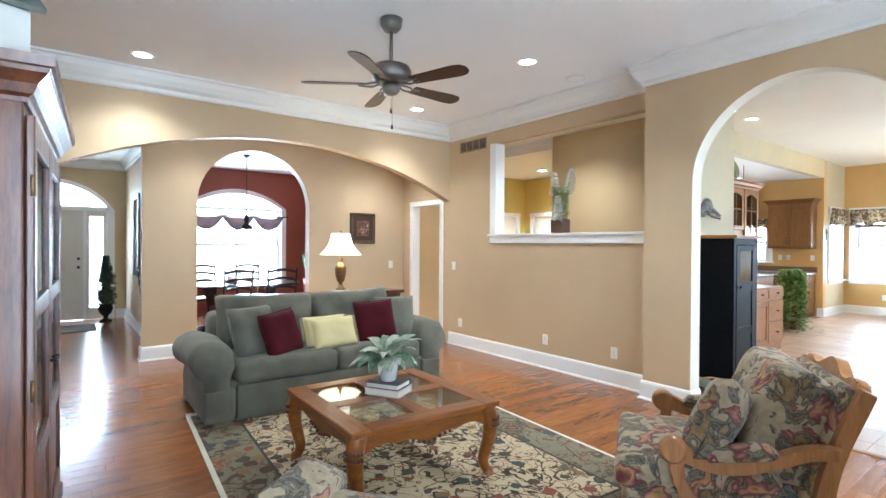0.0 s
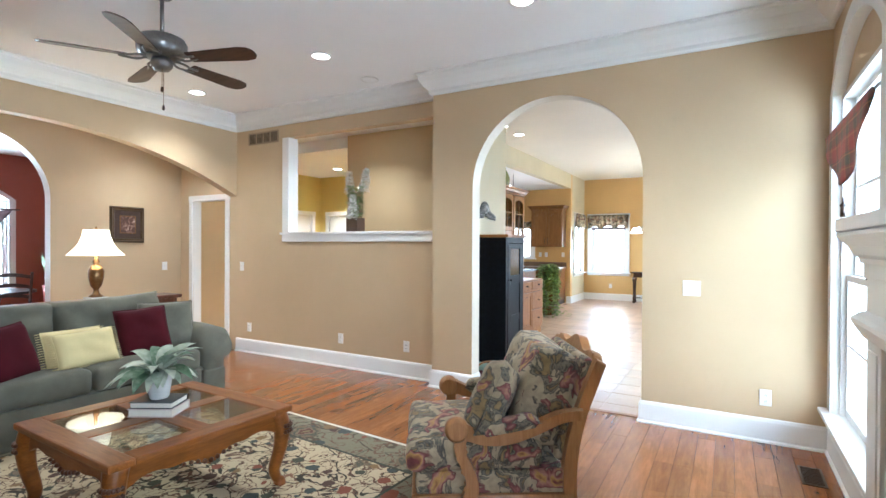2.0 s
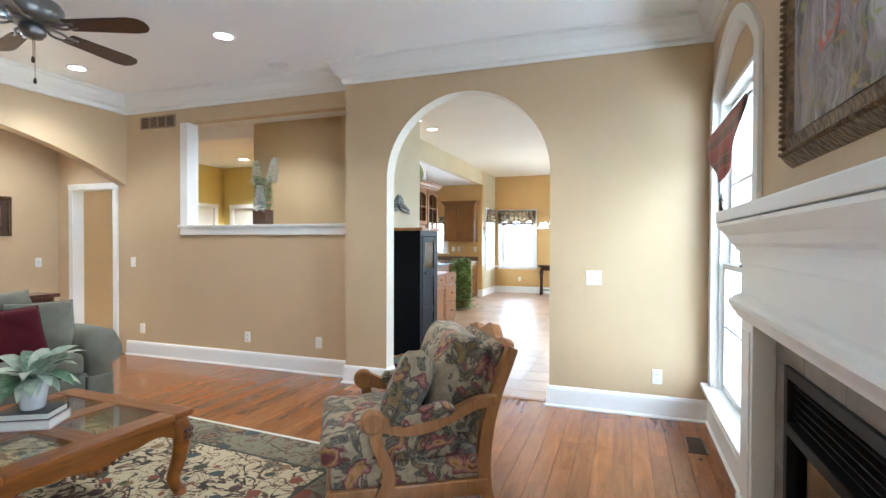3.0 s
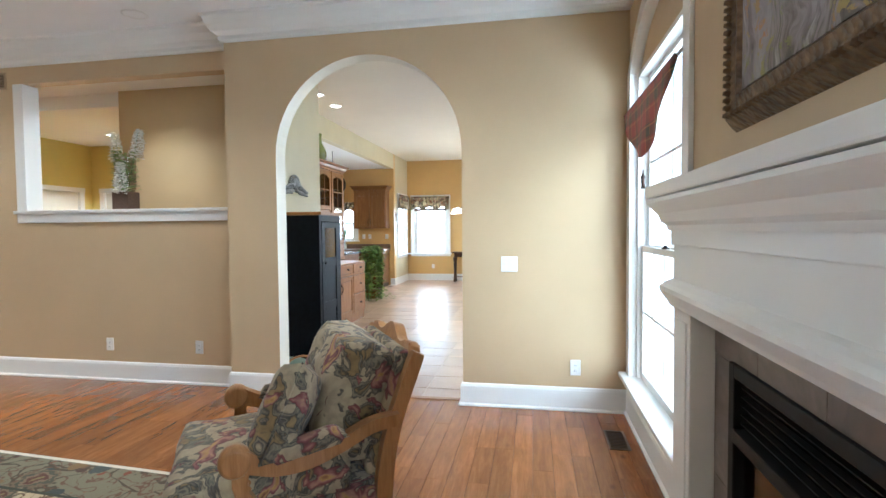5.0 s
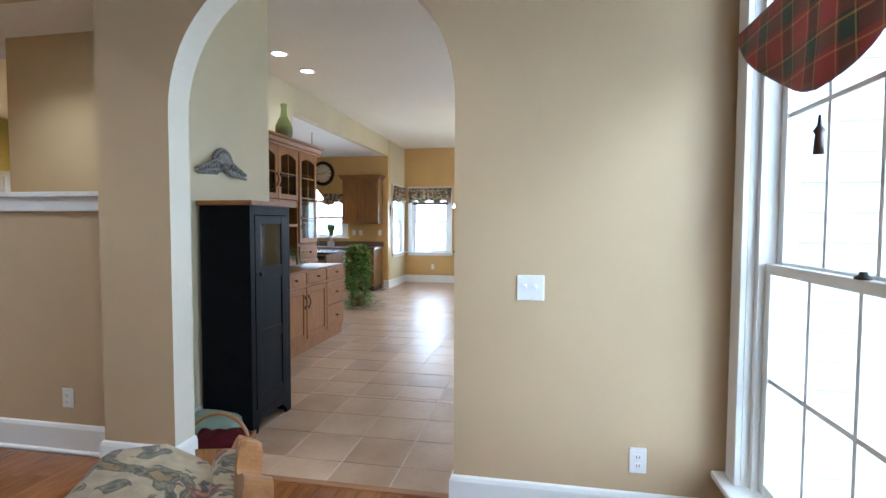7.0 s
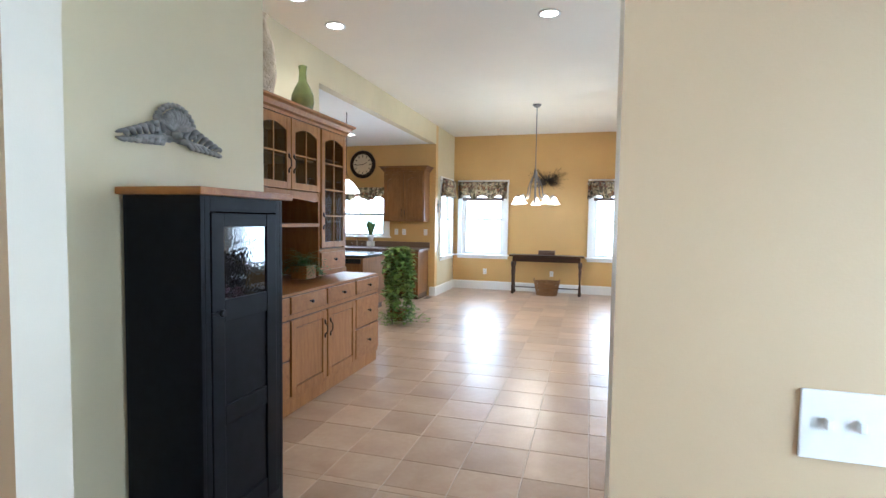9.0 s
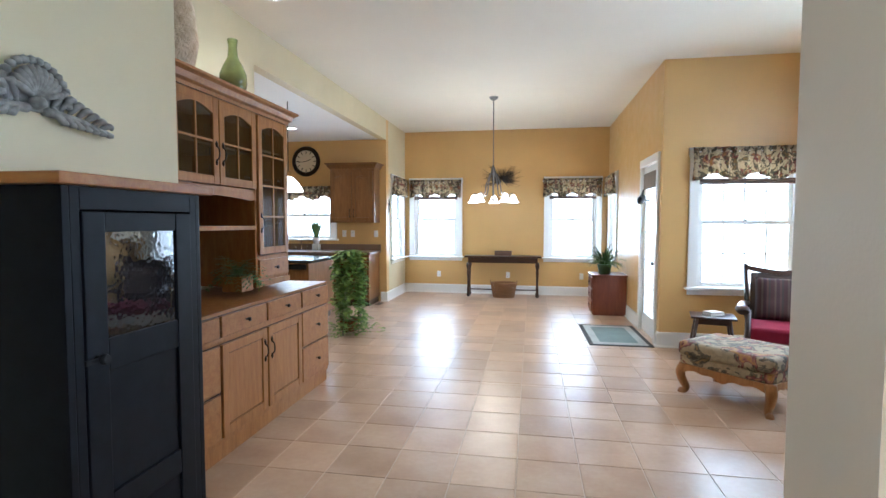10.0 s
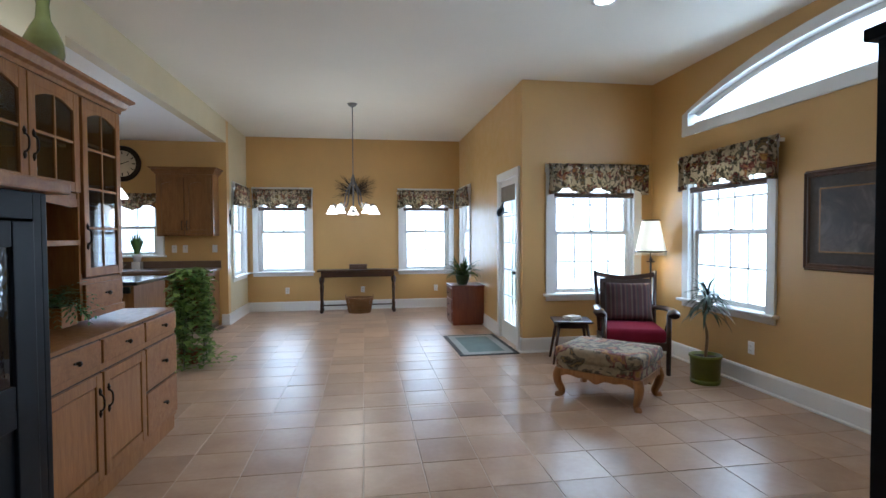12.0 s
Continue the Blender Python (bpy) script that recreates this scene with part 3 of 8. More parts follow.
backdrop("+x", dict(WIN_L, z0=-0.2), XW, 1.80, 1.2)
backdrop("+x", WIN_R, XW, 1.80, 0.9)
backdrop("y", dict(u0=-3.3, u1=0.4, z0=0.3, z1=2.4), YF, 1.9, 1.2)
backdrop("-x", BAYL, XN, 0.9, 0.3)
backdrop("+x", dict(u0=9.9, u1=13.7, z0=0.1, z1=2.4), XE, 2.2, 0.6)
backdrop("y", dict(WC, u0=1.45, u1=2.35), YS, 1.0, 0.6)
backdrop("+x", dict(u0=5.0, u1=11.2, z0=0.0, z1=3.4), XR, 1.3, 0.9)
backdrop("-x", DWIN, -10.9, 1.3, 1.0)
backdrop("-x", dict(FDOOR, z0=0.2), -11.4, 1.6, 1.0)
backdrop("y", dict(u0=-5.6, u1=-4.46, z0=1.12, z1=1.98), YP, 1.2, 0.9)
GRASS = plain("lawn", (0.09, 0.14, 0.04), 0.9, grain=8, spread=0.4)
tagged(part("ground", boxes(((-600, -600, -0.9), (600, 600, -0.45))), GRASS, None), kind="structure")


# ---- things: materials ----
def floral(name, ground, scale=1.0, dark=1.0):
    """Tapestry flowers and leaves: outlined patches of several colours on a pale ground, woven."""
    m = Mat(name)
    v = m.coords((scale, scale, scale))
    warp = m.node("ShaderNodeMix", data_type="VECTOR")
    d = m.node("ShaderNodeTexNoise", {"Vector": v, "Scale": 14.0, "Detail": 2.0})
    m.put(warp.inputs[0], 0.05)
    m.put(warp.inputs[4], v)
    m.put(warp.inputs[5], d.outputs[1])
    w = warp.outputs[1]
    leaf_ = m.noise(w, 9.5, 3, 0.5, 1.6)
    flower = m.noise(m.node("ShaderNodeVectorMath", {0: w, 1: (7.3, 2.1, 5.5)}, operation="ADD").outputs[0], 7.5, 3, 0.5, 1.0)
    lmask = m.ramp(leaf_, [(0.49, (0, 0, 0)), (0.52, (1, 1, 1))])
    lcol = m.ramp(leaf_, [(0.50, (0.040, 0.034, 0.028)), (0.53, (0.11, 0.10, 0.085)), (0.56, (0.24, 0.21, 0.15)), (0.60, (0.055, 0.055, 0.050)), (0.65, (0.27, 0.19, 0.09))])
    fmask = m.ramp(flower, [(0.555, (0, 0, 0)), (0.575, (1, 1, 1))])
    fcol = m.ramp(flower, [(0.56, (0.10, 0.028, 0.030)), (0.59, (0.22, 0.075, 0.075)), (0.615, (0.36, 0.19, 0.15)), (0.65, (0.46, 0.28, 0.09)), (0.70, (0.16, 0.04, 0.045))])
    base = m.mix(lmask, ground, lcol)
    base = m.mix(fmask, base, fcol)
    shade_ = m.noise(w, 45, 3)
    base = m.mix(0.45, base, m.ramp(shade_, [(0.35, (0.06, 0.05, 0.04)), (0.65, (0.50, 0.44, 0.33))]), "SOFT_LIGHT")
    weave = m.noise(v, 260, 2)
    m.set(Base_Color=base, Roughness=0.9, Sheen_Weight=0.1)
    m.bump(weave, 0.25, 0.002)
    return m.m


def cloth(name, colour, spread=0.15, weave=350, sheen=0.3):
    m = Mat(name)
    v = m.coords()
    big, fine = m.noise(v, 5, 4), m.noise(v, weave, 2)
    f = m.math("ADD", m.math("MULTIPLY", big, 0.7), m.math("MULTIPLY", fine, 0.3))
    m.set(Base_Color=m.ramp(f, [(0.3, dim(colour, 1 - spread)), (0.7, dim(colour, 1 + spread))]), Roughness=0.92, Specular_IOR_Level=0.25, Sheen_Weight=sheen, Sheen_Roughness=0.4, Sheen_Tint=(*[c ** 0.5 for c in colour[:3]], 1))
    m.bump(fine, 0.2, 0.002)
    return m.m


def plaid(name):
    m = Mat(name)
    v = m.coords()
    sep = m.node("ShaderNodeSeparateXYZ", {0: v})

    def bands(sock, f, stops):
        fr = m.math("FRACT", m.math("MULTIPLY", sock, f))
        return m.ramp(fr, stops, "CONSTANT")
    red, grn, gold = (0.20, 0.03, 0.02), (0.03, 0.05, 0.025), (0.36, 0.20, 0.06)
    a = bands(sep.outputs[0], 6.0, [(0.0, red), (0.42, gold), (0.46, red), (0.5, grn), (0.85, gold), (0.89, grn), (0.93, red)])
    b = bands(sep.outputs[2], 6.0, [(0.0, red), (0.36, gold), (0.40, red), (0.48, grn), (0.80, gold), (0.84, grn), (0.9, red)])
    m.set(Base_Color=m.mix(0.5, a, b), Roughness=0.85, Sheen_Weight=0.2)
    m.bump(m.noise(v, 300, 2), 0.2, 0.002)
    return m.m


FLORAL = floral("floral tapestry cloth", (0.40, 0.33, 0.225, 1), 0.8)
FLORALV = floral("floral valance cloth", (0.58, 0.49, 0.35, 1), 1.25)
SOFA = cloth("grey green chenille", (0.135, 0.128, 0.096), 0.3, 260, 0.3)
WINE = cloth("burgundy velvet", (0.055, 0.003, 0.007), 0.25, 300, 0.1)
BUTTER = cloth("pale yellow cotton", (0.66, 0.55, 0.28), 0.08)
PLAID = plaid("red and green plaid")
OAKRED = wood("reddish stained oak", (0.125, 0.036, 0.005, 1), (0.30, 0.100, 0.015, 1), 0.32, "Y", 1.0, 0.2)
OAKREDX = wood("reddish stained oak across", (0.13, 0.038, 0.005, 1), (0.31, 0.104, 0.016, 1), 0.32, "X", 1.0, 0.2)
CHERRY = wood("dark cherry wood", (0.048, 0.014, 0.006, 1), (0.135, 0.046, 0.020, 1), 0.24, "Z", 1.0, 0.35)
HONEY = wood("honey oak", (0.265, 0.112, 0.034, 1), (0.44, 0.215, 0.078, 1), 0.34, "Z", 1.0, 0.3)
MAPLE = wood("warm glazed maple", (0.225, 0.085, 0.018, 1), (0.37, 0.162, 0.041, 1), 0.4, "Z", 1.2, 0.06)
MAPLEY = wood("pale glazed maple along", (0.215, 0.080, 0.017, 1), (0.35, 0.152, 0.038, 1), 0.38, "Y", 1.2, 0.06)
KITWOOD = wood("golden brown maple", (0.135, 0.055, 0.015, 1), (0.235, 0.108, 0.034, 1), 0.35, "Z", 1.2, 0.3)
DARKWOOD = wood("near black walnut", (0.020, 0.009, 0.005, 1), (0.068, 0.028, 0.016, 1), 0.3, "X", 1.0, 0.4)
BLACKPAINT = plain("black milk paint", (0.004, 0.0045, 0.0065), 0.45, 0, 0.3, 20, 0.04, Specular_IOR_Level=0.11)
PEWTER = plain("brushed pewter", (0.20, 0.19, 0.18), 0.35, 0.85, 0.1, 60)
BRASS = plain("antique brass", (0.20, 0.11, 0.045), 0.36, 0.9, 0.2, 40)
WHITEPL = plain("white plastic plate", (0.80, 0.79, 0.76), 0.35, 0, 0.02, 20, 0)
# Shade inside slots and wells, put into a near-black colour.
DARKHOLE = plain("slot and well shade", (0.02, 0.02, 0.02), 0.7, bump=0)
GLOWWARM = glowing("lit bulb", (1.0, 0.86, 0.62, 1), 14.0)
GLOWDISC = glowing("lit downlight lens", (1.0, 0.93, 0.80, 1), 12.0)
SHADE = Mat("lit pleated shade").set(Base_Color=(0.85, 0.78, 0.64, 1), Roughness=0.8, Emission_Color=(1.0, 0.84, 0.60, 1), Emission_Strength=0.7).m
OPAL = Mat("lit opal glass").set(Base_Color=(0.9, 0.88, 0.84, 1), Roughness=0.3, Emission_Color=(1.0, 0.93, 0.82, 1), Emission_Strength=5.0).m
TABLEGLASS = clear_glass("bevelled table glass", (0.82, 0.84, 0.78, 1), 2.2)
DARKGLASS = clear_glass("cabinet glass", (0.75, 0.75, 0.72, 1), 1.5)
CERAMIC = plain("white glazed pot", (0.62, 0.61, 0.58), 0.25, 0, 0.05, 12, 0.02)
SOIL = plain("potting soil", (0.03, 0.02, 0.013), 0.95, grain=90, bump=0.5)


def leafy(name, a, b, rough=0.45):
    m = Mat(name)
    v = m.coords()
    n = m.noise(v, 25, 3)
    r = m.node("ShaderNodeNewGeometry").outputs["Random Per Island"]
    f = m.math("ADD", m.math("MULTIPLY", n, 0.5), m.math("MULTIPLY", r, 0.5))
    m.set(Base_Color=m.ramp(f, [(0.25, a), (0.75, b)]), Roughness=rough)
    return m.m


LEAF = leafy("green leaves", (0.03, 0.08, 0.015), (0.13, 0.24, 0.06))
IVY = leafy("dark ivy leaves", (0.06, 0.15, 0.02), (0.34, 0.48, 0.11))
SAGE = leafy("variegated pale leaves", (0.08, 0.15, 0.07), (0.68, 0.70, 0.56))
PETAL = leafy("cream blossoms", (0.84, 0.82, 0.74), (0.92, 0.91, 0.87))


def blade(bm, base, direction, length, width, droop=0.5, seg=5, fold=0.25, twist=0.0):
    """One leaf: a tapered, arched and folded strip."""
    d = Vector(direction).normalized()
    side = d.cross(Vector((0, 0, 1)))
    side = side.normalized() if side.length > 1e-3 else Vector((1, 0, 0))
    side = Matrix.Rotation(twist, 3, d) @ side
    p = Vector(base)
    rows = []
    for i in range(seg + 1):
        t = i / seg
        w = width * math.sin(math.pi * min(1, 0.12 + 0.88 * t)) * 0.5
        up = d.cross(side)
        rows.append((bm.verts.new(p + side * w + up * w * -fold), bm.verts.new(p), bm.verts.new(p - side * w + up * w * -fold)))
        p = p + d * (length / seg)
        d = (d + Vector((0, 0, -droop / seg))).normalized()
        side = (side - d * side.dot(d)).normalized()
    for a, b in zip(rows, rows[1:]):
        bm.faces.new((a[0], a[1], b[1], b[0])).smooth = True
        bm.faces.new((a[1], a[2], b[2], b[1])).smooth = True
    return bm


def cover_plate(name, m, w, h, kind, label):
    """A wall plate: local x along the wall, -y towards the room."""
    t = thing(name, m, label, "switch" if kind == "switch" else "outlet")
    part("plate", boxes(((-w / 2, -0.007, -h / 2), (w / 2, 0, h / 2)), bevel=0.003), WHITEPL, t)
    n = max(1, round(w / 0.07))
    for i in range(n):
        x = (i - (n - 1) / 2) * 0.046
        if kind == "switch":
            part("toggle", boxes(((x - 0.005, -0.020, -0.004), (x + 0.005, -0.006, 0.014)), bevel=0.002), WHITEPL, t)
        else:
            for z in (-0.026, 0.014):
                part("socket", boxes(((x - 0.014, -0.010, z - 0.012), (x + 0.014, -0.006, z + 0.016)), bevel=0.003), WHITEPL, t)
                for q in (-0.006, 0.006):
                    part("slot", boxes(((x + q - 0.0012, -0.0105, z - 0.003), (x + q + 0.0012, -0.0098, z + 0.009))), DARKHOLE, t)
    return t


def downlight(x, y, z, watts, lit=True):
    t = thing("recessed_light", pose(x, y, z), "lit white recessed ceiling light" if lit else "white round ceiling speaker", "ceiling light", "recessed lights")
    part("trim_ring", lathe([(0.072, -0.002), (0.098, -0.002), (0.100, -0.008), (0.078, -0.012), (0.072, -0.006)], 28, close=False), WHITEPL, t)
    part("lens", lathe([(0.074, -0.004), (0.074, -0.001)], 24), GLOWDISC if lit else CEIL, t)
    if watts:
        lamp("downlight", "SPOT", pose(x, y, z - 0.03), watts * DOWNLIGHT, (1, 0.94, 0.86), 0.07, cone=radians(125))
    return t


def picture(name, m, w, h, frame_w, frame_mat, art, label, mat_w=0.0, inner=None):
    """A framed picture: local x along the wall, -y to the room, z up from its middle."""
    t = thing(name, m, label, "picture")
    prof = [(0, 0), (0.012, -0.012), (frame_w * 0.3, -0.030), (frame_w * 0.6, -0.020), (frame_w * 0.85, -0.026), (frame_w, -0.014), (frame_w, 0)]
    bm = bmesh.new()
    rings = []
    for sx, sz in ((-1, -1), (1, -1), (1, 1), (-1, 1)):
        rings.append([bm.verts.new((sx * (w / 2 - o), d, sz * (h / 2 - o))) for o, d in prof])
    for i in range(4):
        a, b = rings[i], rings[(i + 1) % 4]
        for j in range(len(prof) - 1):
            bm.faces.new((a[j], b[j], b[j + 1], a[j + 1]))
    bmesh.ops.recalc_face_normals(bm, faces=bm.faces[:])
    part("frame", bm, frame_mat, t)
    a, b = w / 2 - frame_w + 0.002, h / 2 - frame_w + 0.002
    if mat_w:
        part("mount", boxes(((-a, -0.012, -b), (a, -0.001, b))), inner, t)
        a, b = a - mat_w, b - mat_w
        part("fillet", boxes(((-a - 0.012, -0.016, -b - 0.012), (a + 0.012, -0.011, b + 0.012)), bevel=0.002), BRASS, t)
    part("canvas", boxes(((-a, -0.018, -b), (a, -0.002 if not mat_w else -0.012, b))), art, t)
    return t


def painting(name, stops, scale=4.0):
    m = Mat(name)
    v = m.coords()
    n = m.noise(v, scale, 8, 0.65, 1.2)
    m.set(Base_Color=m.ramp(n, stops), Roughness=0.5)
    m.bump(m.noise(v, 60, 4), 0.3, 0.003)
    return m.m


# ---- living room: large pieces ----
def cabriole(size, h, knee=0.05, foot=0.035):
    """Points and radii of a bowed leg that stands at the origin and leans out along +x, +y."""
    pts = smoothed([(0, 0, h), (0.02, 0.02, h * 0.78), (0.012, 0.012, h * 0.5), (-0.012, -0.012, h * 0.22), (0.0, 0.0, h * 0.08), (0.014, 0.014, 0.02), (0.012, 0.012, 0.0)], 3)
    ts = [i / (len(pts) - 1) for i in range(len(pts))]
    rad = [knee * (1 - t) ** 1.2 + 0.022 * t + (foot - 0.022) * max(0, (t - 0.75) / 0.25) for t in ts]
    return pts, rad


def scalloped(width, drop, base, n=3, depth=0.06):
    """Outline of an apron: flat above, with a curved lower edge and a centre drop."""
    pts = [(-width / 2, 0), (width / 2, 0)]
    k = 28
    for i in range(k + 1):
        u = 1 - 2 * i / k
        e = abs(u)
        z = -base - depth * (math.exp(-(u / 0.22) ** 2) + 0.75 * max(0, (e - 0.80) / 0.2)) - 0.010 * math.cos(u * 14)
        pts.append((u * width / 2, z))
    return pts


def coffee_table(m):
    t = thing("coffee_table", m, "square reddish oak coffee table with glass panels and carved legs", "table")
    s, top = 1.06, 0.46
    for a in (-1, 1):
        part("top_rail", box(bmesh.new(), (-s / 2, a * s / 2 - (0.125 if a > 0 else 0), top - 0.036), (s / 2, a * s / 2 + (0.125 if a < 0 else 0), top), 0.010), OAKREDX, t)
        part("top_rail", box(bmesh.new(), (a * s / 2 - (0.125 if a > 0 else 0), -s / 2 + 0.125, top - 0.035), (a * s / 2 + (0.125 if a < 0 else 0), s / 2 - 0.125, top - 0.001), 0.008), OAKRED, t)
    part("cross_bar", boxes(((-0.055, -s / 2 + 0.12, top - 0.034), (0.055, s / 2 - 0.12, top - 0.002)), bevel=0.006), OAKRED, t)
    for a in (-1, 1):
        part("cross_bar", boxes(((a * 0.055 if a > 0 else -s / 2 + 0.12, -0.055, top - 0.033), (s / 2 - 0.12 if a > 0 else -0.055, 0.055, top - 0.003)), bevel=0.006), OAKREDX, t)
    for a in (-1, 1):
        for b in (-1, 1):
            lo = (0.053 if a > 0 else -s / 2 + 0.122, 0.053 if b > 0 else -s / 2 + 0.122, top - 0.014)
            hi = (s / 2 - 0.122 if a > 0 else -0.053, s / 2 - 0.122 if b > 0 else -0.053, top - 0.006)
            part("glass_panel", boxes((lo, hi), bevel=0.003), TABLEGLASS, t, "bevelled clear glass")
    for k in range(4):
        r = Matrix.Rotation(k * math.pi / 2, 4, "Z")
        part("apron", prism(scalloped(s - 0.12, 0, 0.075, depth=0.055), 0.026, m=r @ Matrix.Translation((0, -s / 2 + 0.055, top - 0.036)), bevel=0.004), OAKREDX if k % 2 == 0 else OAKRED, t)
        carve = bmesh.new()
        for i in range(-4, 5):
            c = r @ Vector((i * 0.038, -s / 2 + 0.038, top - 0.125 - 0.03 * math.exp(-(i / 2.2) ** 2)))
            bmesh.ops.create_icosphere(carve, subdivisions=1, radius=0.016 - 0.001 * abs(i), matrix=Matrix.Translation(c))
        part("carving", carve, CHERRY, t, "carved leaf ornament", smooth=True)
        pts, rad = cabriole(s, top - 0.04, 0.058, 0.04)
        q = Matrix.Rotation(k * math.pi / 2, 4, "Z") @ Matrix.Translation((s / 2 - 0.065, s / 2 - 0.065, 0))
        leg = part("leg", tube([q @ p for p in pts], rad, 12), OAKRED, t)
        knee = bmesh.new()
        for i in range(7):
            a = (i - 3) * 0.35 + math.pi / 4
            for z in (0, 1):
                c = q @ Vector((0.02 + 0.052 * math.cos(a), 0.02 + 0.052 * math.sin(a), top - 0.11 - 0.035 * z))
                bmesh.ops.create_icosphere(knee, subdivisions=1, radius=0.014, matrix=Matrix.Translation(c))
        part("knee_carving", knee, CHERRY, leg, "carved knee", smooth=True)
    return t


coffee_table(pose(-2.73, 1.54, 0.014, 0, 0, -2) @ Matrix.Diagonal((0.95, 0.95, 1, 1)))


def sofa(m):
    """Local: faces +x, runs along y."""
    t = thing("sofa", m, "grey-green chenille two-cushion sofa with rolled arms and skirt", "sofa")
    L, dep = 2.30, 0.95
    b = box(bmesh.new(), (0.02, -L / 2 + 0.20, 0.03), (dep - 0.02, L / 2 - 0.20, 0.30), 0.03)
    part("base", b, SOFA, t)
    for a in (-1, 1):
        y = a * (L / 2 - 0.13)
        arm = bmesh.new()
        outline = [(-0.09 * a, 0.02), (0.10 * a, 0.02), (0.115 * a, 0.22), (0.105 * a, 0.38)]
        outline += [(a * (0.045 + 0.165 * math.cos(q)), 0.50 + 0.145 * math.sin(q)) for q in [radians(d) for d in range(-35, 216, 14)]] + [(-0.09 * a, 0.38)]
        rings_ = []
        for i in range(15):
            u = i / 14
            k_ = 1.0 + 0.05 * math.sin(math.pi * u) - 0.10 * max(0, (u - 0.93) / 0.07) - 0.10 * max(0, (0.07 - u) / 0.07)
            ring_ = []
            for j, (p_, z_) in enumerate(outline):
                n_ = 0.012 * noise.noise(Vector((u * 5, j * 0.35, a * 3.0))) if z_ > 0.3 else 0.006 * math.sin(u * 40 + j)
                ring_.append(arm.verts.new((-0.01 + (dep + 0.03) * u, y + p_ * k_ + n_, 0.02 + (z_ - 0.02) * (k_ if z_ > 0.3 else 1.0) - 0.035 * (1 - u) * (z_ > 0.3) + n_)))
            rings_.append(ring_)
        for p_, q_ in zip(rings_, rings_[1:]):
            for j in range(len(outline)):
                arm.faces.new((p_[j], p_[(j + 1) % len(outline)], q_[(j + 1) % len(outline)], q_[j]))
        arm.faces.new(rings_[0])
        arm.faces.new(rings_[-1][::-1])
        bmesh.ops.recalc_face_normals(arm, faces=arm.faces[:])
        part("arm", arm, SOFA, t, smooth=True)
        part("skirt", boxes(((0.0, y - 0.112, 0.012), (dep + 0.026, y + 0.112, 0.27)), bevel=0.02), SOFA, t)
    part("skirt", boxes(((dep - 0.025, -L / 2 + 0.26, 0.012), (dep + 0.02, L / 2 - 0.26, 0.285)), bevel=0.012), SOFA, t)
    back = box(bmesh.new(), (-0.02, -L / 2 + 0.2, 0.05), (0.24, L / 2 - 0.2, 0.80), 0.09, seg=4)
    part("backrest", back, SOFA, t, smooth=True)
    w = (L - 0.52) / 2
    for a in (-1, 1):
        seat = box(bmesh.new(), (0.20, a * w / 2 - w / 2 + 0.004, 0.29), (dep + 0.035, a * w / 2 + w / 2 - 0.004, 0.475), 0.06, seg=4)
        for v in seat.verts:
            u = (v.co.y - a * w / 2) / (w / 2)
            if v.co.z > 0.44:
                v.co.z += 0.022 * (1 - u * u) * (1 - ((v.co.x - 0.6) / 0.42) ** 2)
        part("seat_cushion", seat, SOFA, t, smooth=True)
        q = Matrix.Translation((0.27, a * w / 2, 0.685)) @ Matrix.Rotation(radians(78), 4, "Y") @ Matrix.Rotation(radians(2 * a), 4, "Z")
        part("back_cushion", pillow((0.54, w + 0.06, 0.33), q, seed=a * 3.3, corner=0.33, wave=0.03, n=18), SOFA, t)
    return t


sofa(pose(-5.13, 1.90, 0.0, 0, 0, -1.0))


def cushion(name, m, size, mat, label, fringe=False, seed=0.0):
    t = thing(name, m, label, "cushion", "sofa cushions")
    part("cover", pillow(size, seed=seed, corner=0.36, n=14), mat, t)
    part("piping", tube([(x * size[0] / 2 * 0.985, y * size[1] / 2 * 0.985, 0) for x, y in ((-1, -1), (0, -0.96), (1, -1), (0.96, 0), (1, 1), (0, 0.96), (-1, 1), (-0.96, 0), (-1, -1))], 0.005, 6), mat, t)
    if fringe:
        for a in (-1, 1):
            bm = bmesh.new()
            for i in range(16):
                x = -size[0] / 2 + size[0] * (i + 0.5) / 16
                y = a * size[1] / 2
                tube([(x, y * 0.97, 0), (x, y + a * 0.018, -0.004), (x, y + a * 0.03, -0.012)], 0.003, 4, bm)
            tagged(part("fringe", bm, mat, t, "cotton fringe"), kind="stuff")
    return t


def on_sofa(x, y, z, lean, turn, roll=0):
    return pose(x, y, z) @ Matrix.Rotation(radians(turn), 4, "Z") @ Matrix.Rotation(radians(lean), 4, "Y") @ Matrix.Rotation(radians(roll), 4, "Z")


cushion("throw_cushion", on_sofa(-4.52, 1.23, 0.66, 68, 22, 0), (0.46, 0.46, 0.17), SOFA, "grey-green square cushion leaning in the sofa corner", seed=1)
cushion("throw_cushion", on_sofa(-4.40, 1.43, 0.64, 72, 24, 6), (0.40, 0.40, 0.14), WINE, "burgundy square cushion on the sofa", seed=2)
cushion("throw_cushion", on_sofa(-4.49, 1.90, 0.60, 70, 4), (0.30, 0.44, 0.12), BUTTER, "pale yellow fringed cushion behind another", True, 3)
cushion("throw_cushion", on_sofa(-4.37, 1.93, 0.60, 68, 2, 2), (0.29, 0.45, 0.12), BUTTER, "pale yellow fringed cushion on the sofa front", True, 4)
cushion("throw_cushion", on_sofa(-4.45, 2.42, 0.66, 70, -10, 3), (0.42, 0.42, 0.14), WINE, "burgundy square cushion beside a grey one", seed=5)
